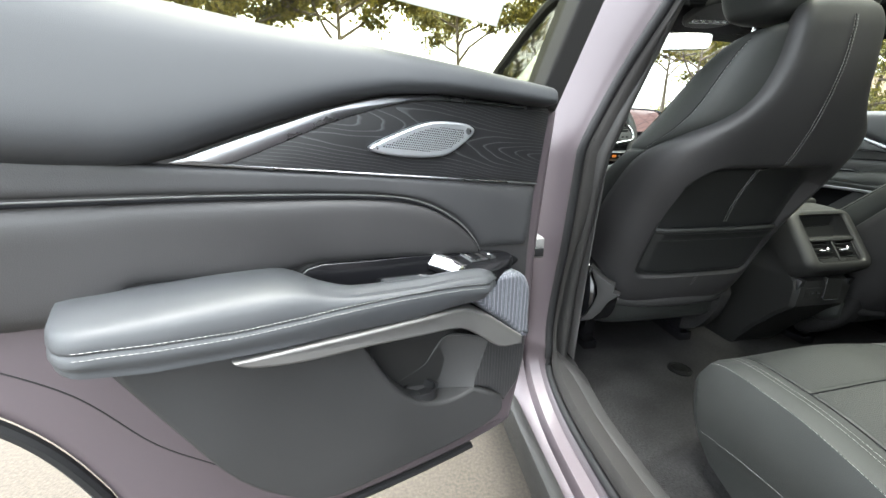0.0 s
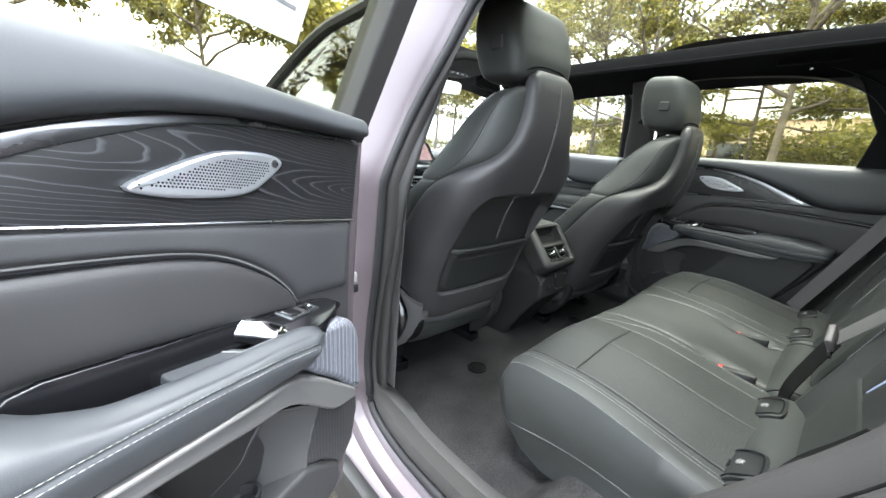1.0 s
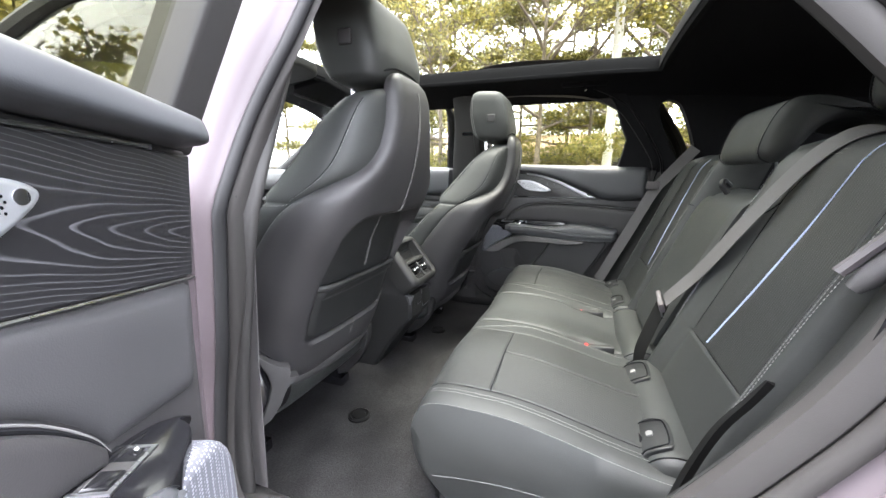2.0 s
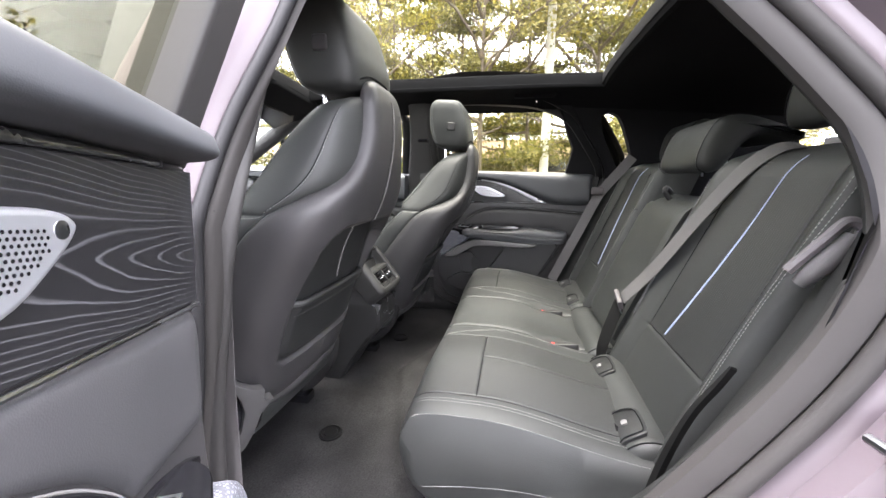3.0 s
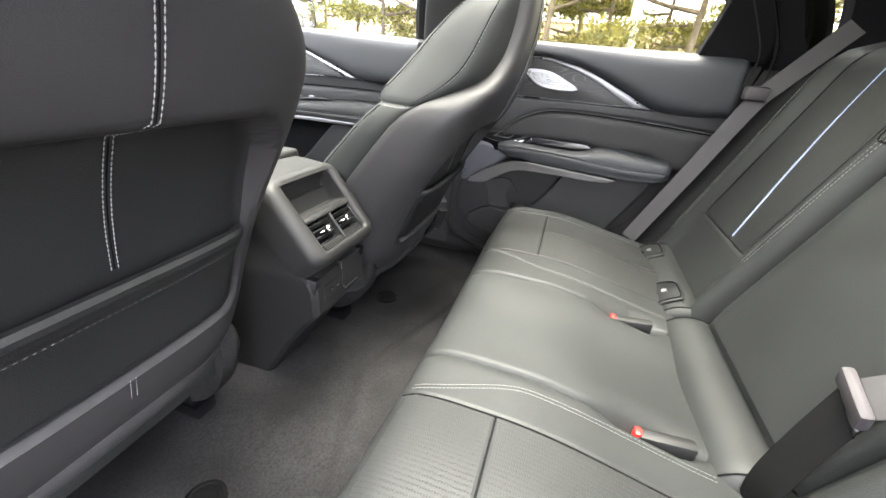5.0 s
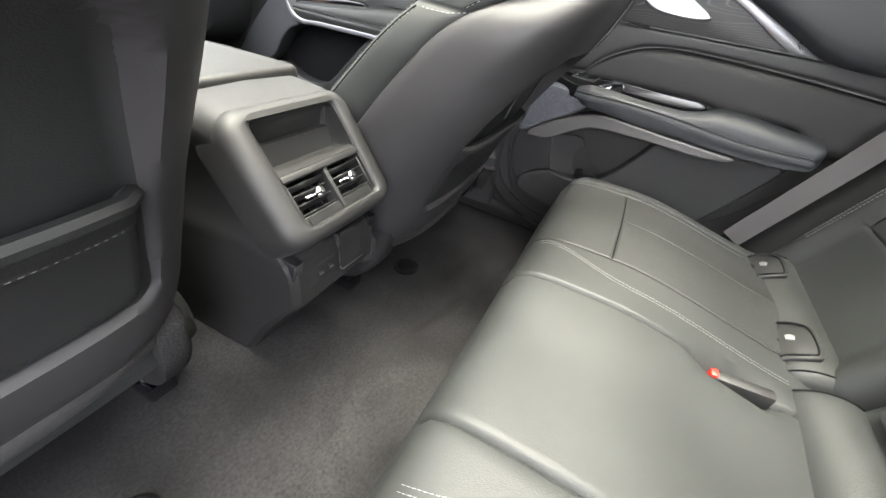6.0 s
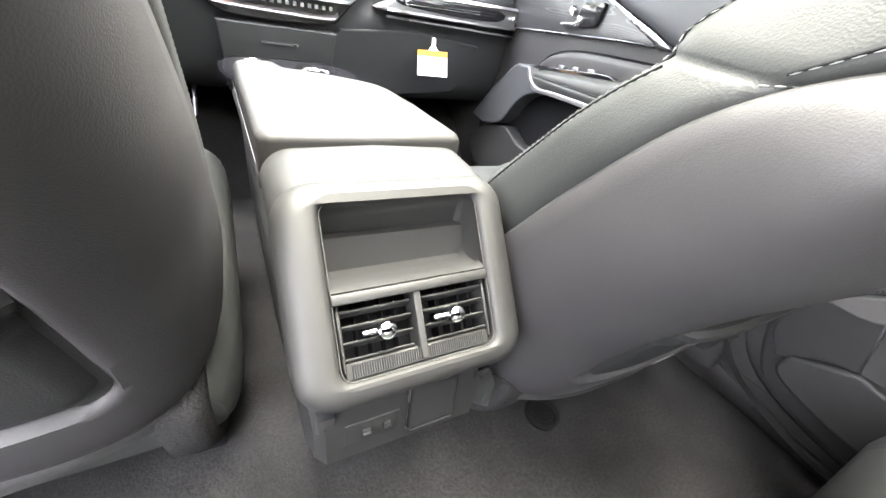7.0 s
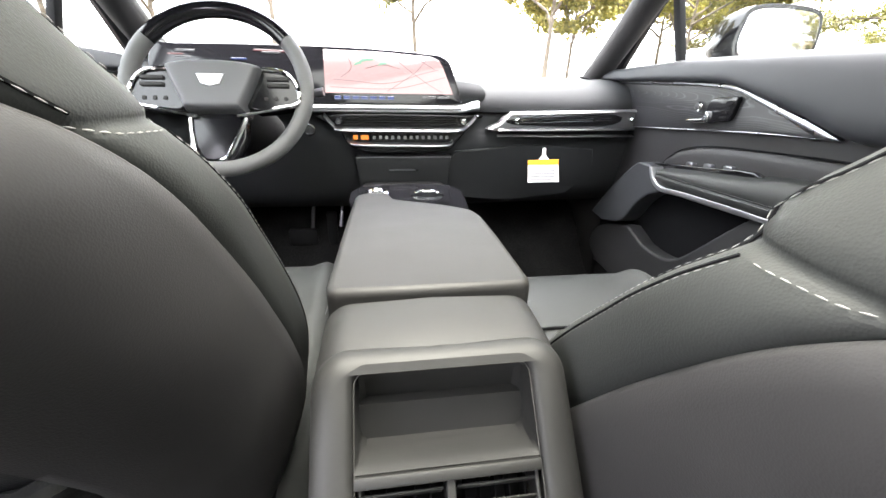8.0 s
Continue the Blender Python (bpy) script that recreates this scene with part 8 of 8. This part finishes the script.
def leaf_mat(name, color):
    m = bpy.data.materials.new(name)
    m.use_nodes = True
    nt = m.node_tree
    bs = nt.nodes["Principled BSDF"]
    gm = nt.nodes.new("ShaderNodeNewGeometry")
    rp = nt.nodes.new("ShaderNodeValToRGB")
    rp.color_ramp.elements[0].color = (color[0] * 0.5, color[1] * 0.55, color[2] * 0.5, 1)
    rp.color_ramp.elements[1].color = (color[0] * 1.5, color[1] * 1.4, color[2] * 1.2, 1)
    nt.links.new(gm.outputs["Random Per Island"], rp.inputs[0])
    nt.links.new(rp.outputs[0], bs.inputs["Base Color"])
    bs.inputs["Roughness"].default_value = 0.6
    tl = nt.nodes.new("ShaderNodeBsdfTranslucent")
    nt.links.new(rp.outputs[0], tl.inputs["Color"])
    mx = nt.nodes.new("ShaderNodeMixShader")
    mx.inputs[0].default_value = 0.45
    out = nt.nodes["Material Output"]
    nt.links.new(bs.outputs[0], mx.inputs[1])
    nt.links.new(tl.outputs[0], mx.inputs[2])
    nt.links.new(mx.outputs[0], out.inputs["Surface"])
    return m


M_LEAF = leaf_mat("spring_leaf", (0.24, 0.22, 0.06))
M_LEAF2 = leaf_mat("pine_needles", (0.19, 0.18, 0.055))


def tree(name, label, h, fork, spread, leaf, seed, limbs=9, pine=False, leaves=14, size=0.11):
    """A tapered trunk with limbs and a crown of single leaves, standing at the origin."""
    rnd = random.Random(seed)
    t = thing(name, label, "tree", "trees round the lot")
    bm = bmesh.new()
    top = Vector((rnd.uniform(-0.3, 0.3), rnd.uniform(-0.3, 0.3), h * (0.97 if pine else 0.75)))
    axis = spline([(0, 0, -0.1), (0.02, 0, fork * 0.5), (top.x * 0.3, top.y * 0.3, fork), top], 5)
    r0 = 0.013 * h
    tube(bm, axis, [max(0.02, r0 * (1 - 0.85 * i / (len(axis) - 1))) for i in range(len(axis))], 9)
    part("trunk", bm, M_BARK, t)
    bl, tips = bmesh.new(), []
    for i in range(limbs):
        k = (i + 0.5) / limbs
        z0 = fork * 0.92 + (top.z - fork) * k * (1.0 if pine else 0.8)
        az = i * 2.4 + rnd.uniform(-0.5, 0.5)
        ln = spread * ((1.05 - 0.85 * k) if pine else (1 - 0.35 * k)) * rnd.uniform(0.8, 1.15)
        rise = 0.05 if pine else rnd.uniform(0.35, 0.9)
        base = Vector((top.x * 0.3, top.y * 0.3, z0))
        d = Vector((math.cos(az), math.sin(az), rise)).normalized()
        pts = [base]
        for j in range(1, 6):
            pts.append(base + d * ln * j / 5 + Vector((rnd.uniform(-1, 1), rnd.uniform(-1, 1), rnd.uniform(-0.6, 0.8))) * 0.06 * ln)
        tube(bl, pts, [max(0.008, r0 * 0.36 * (1 - 0.8 * j / 5)) for j in range(6)], 6)
        for j in range(2, 6):
            for q in range(4):
                sd = (d + Vector((rnd.uniform(-1, 1), rnd.uniform(-1, 1), rnd.uniform(-0.5, 0.7) * (0.3 if pine else 1)))).normalized()
                e = pts[j] + sd * ln * rnd.uniform(0.16, 0.34)
                tube(bl, [pts[j], (pts[j] + e) / 2 + Vector((0, 0, 0.03)), e], [0.012, 0.008, 0.004], 4)
                tips.append((pts[j], e))
    part("limbs", bl, M_BARK, t)
    V, Fc = [], []
    for a, e in tips:
        for q in range(leaves):
            c = a.lerp(e, rnd.uniform(0.3, 1.15)) + Vector((rnd.gauss(0, 1), rnd.gauss(0, 1), rnd.gauss(0, 0.7))) * 0.055 * spread
            s = size * rnd.uniform(0.5, 1.2)
            u = Vector((rnd.gauss(0, 1), rnd.gauss(0, 1), rnd.gauss(0, 1))).normalized()
            w = u.orthogonal().normalized() * s * (0.22 if pine else 0.45)
            n = len(V)
            V += [c - u * s * 0.5, c + w, c + u * s * 0.5, c - w]
            Fc.append((n, n + 1, n + 2, n + 3))
    me = bpy.data.meshes.new("crown")
    me.from_pydata(V, [], Fc)
    me.materials.append(leaf)
    cr = new("crown", me)
    cr.parent = t
    tagged(cr, kind="stuff")
    return t


ta = tree("maple_tree", "young maple with sparse yellow-green spring leaves", 7.0, 2.7, 2.2, M_LEAF, 3, 11, leaves=62, size=0.11)
tb = tree("pine_tree", "tall pine with wide yellow-green needled branches", 9.0, 1.2, 2.6, M_LEAF2, 5, 20, True, leaves=58, size=0.11)
tc = tree("locust_tree", "tall locust with thin branching and light leaves", 9.5, 2.2, 3.0, M_LEAF, 9, 14, leaves=40, size=0.09)


def at(x, y, turn=0.0, k=1.0):
    return Matrix.LocRotScale((x, y, 0), Euler((0, 0, turn)), None) @ Matrix.Diagonal((k, k, k, 1))


def place(src, spots, first=True):
    for i, (x, y, turn, k) in enumerate(spots):
        ob = src if (i == 0 and first) else copy_thing(src, at(x, y, turn, k))
        ob.location, ob.rotation_euler, ob.scale = (x, y, 0), (0, 0, turn), (k, k, k)


place(ta, [(0.6, 10.2, 0.0, 1.0), (4.3, 10.5, 1.9, 0.82), (6.6, 9.6, 3.6, 0.85), (-4.2, 9.4, 5.1, 0.95), (10.5, 13.0, 2.7, 1.0), (-9.0, 12.0, 0.9, 1.0), (2.9, 8.4, 2.2, 0.9), (-2.2, 9.6, 4.4, 1.05), (-6.6, 10.4, 1.4, 1.1), (7.8, 12.2, 0.6, 1.0)])
place(tb, [(9.2, 0.4, 0.3, 1.0), (9.8, 2.3, 2.0, 0.9), (11.0, 4.8, 3.3, 1.05), (9.6, -2.2, 4.4, 1.1), (10.8, 7.5, 5.2, 0.95), (11.5, -4.8, 1.1, 1.1), (13.0, 1.2, 2.6, 1.1), (12.5, -1.2, 0.8, 1.15), (13.5, 10.5, 4.0, 1.0), (15.0, 7.0, 0.4, 1.2), (14.5, 4.0, 1.7, 1.2), (15.5, -3.5, 3.0, 1.2), (15.0, -7.5, 5.0, 1.2), (12.0, 12.5, 2.2, 1.1)])
place(tc, [(7.8, 1.6, 0.0, 1.0), (8.2, -1.0, 1.3, 1.05), (8.4, 4.2, 2.5, 0.95), (9.0, -4.5, 4.0, 1.1), (10.0, 6.2, 5.5, 1.0)])

lp = thing("lamp_post", "tall pale concrete lamp post beyond the trees", "lamp post", at=(7.2, 0.15, 0))
bm = bmesh.new()
tube(bm, [(7.2, 0.12, 0), (7.2, 0.12, 4.5), (7.2, 0.12, 9)], [0.095, 0.085, 0.07], 12)
part("post", bm, mat("pale_concrete", (0.55, 0.54, 0.50), 0.8, vary=0.1, bump=0.3, grain=1, grain_scale=80), lp)
bm = bmesh.new()
box(bm, 6.6, 0.02, 8.9, 7.3, 0.22, 9.05, 0.03)
part("lamp_head", bm, M_PLASTIC, lp)

M_WALL = mat("beige_wall", (0.55, 0.42, 0.30), 0.85, vary=0.08, bump=0.2, grain=1, grain_scale=20)
bd = thing("shop_building", "low beige shop building with dark windows", "building", at=(34, 2, 0))
bm = bmesh.new()
box(bm, 34, -22, 0, 46, 26, 4.6, 0.05)
part("wall", bm, M_WALL, bd)
bm = bmesh.new()
box(bm, 33.6, -22.4, 4.6, 46.4, 26.4, 5.1, 0.05)
part("roof", bm, M_WHITE, bd, "white roof edge")
for k in range(9):
    bm = bmesh.new()
    box(bm, 33.94, -19 + 5 * k, 0.9, 34.06, -16 + 5 * k, 3.0, 0.02)
    part("window", bm, M_GLOSS, bd)


def parked_car(x, y, turn, paint, label):
    c = thing("parked_car", label, "car", "parked cars", at=(x, y, 0))
    R = Matrix.Translation((x, y, 0)) @ Matrix.Rotation(turn, 4, "Z")
    f = lambda p: R @ Vector(p)
    bm = bmesh.new()
    side = sm([(-2.2, 0.35), (-2.25, 0.75), (-2.0, 0.95), (-1.1, 1.02), (1.5, 1.02), (2.15, 0.98), (2.25, 0.7), (2.2, 0.35)], 4, False)
    loft(bm, [[f((px, w * (0.92 if abs(px) > 2 else 1), pz)) for px, pz in side] for w in (-0.88, -0.9, 0.9, 0.88)])
    part("body", bm, paint, c)
    bm = bmesh.new()
    cab = [(-1.1, 1.0), (-0.4, 1.48), (1.0, 1.52), (1.9, 1.0)]
    loft(bm, [[f((px, w * (0.85 if pz > 1.2 else 1), pz)) for px, pz in cab] for w in (-0.82, 0.82)])
    part("cabin", bm, M_GLOSS, c, "dark cabin glass")
    for px in (-1.4, 1.4):
        for w in (-0.86, 0.86):
            bm = bmesh.new()
            lathe(bm, [(0.2, -0.1), (0.32, -0.1), (0.34, 0), (0.32, 0.1), (0.2, 0.1)], lambda a, b, h: f((px + a, w + h, 0.34 + b)), 20)
            part("wheel", bm, M_RUBBER, c)
    return c


PW = mat("white_car_paint", (0.75, 0.75, 0.74), 0.3, coat=0.6)
PG = mat("grey_car_paint", (0.30, 0.31, 0.33), 0.3, metal=0.4, coat=0.6)
for i, y in enumerate((-9.0, -5.4, -1.6, 1.9, 5.2, 9.5, 13.0)):
    parked_car(22.0 + 0.3 * (i % 2), y, 0.05 * i, PW if i % 3 else PG, ("white" if i % 3 else "grey") + " parked car beyond the row of trees")
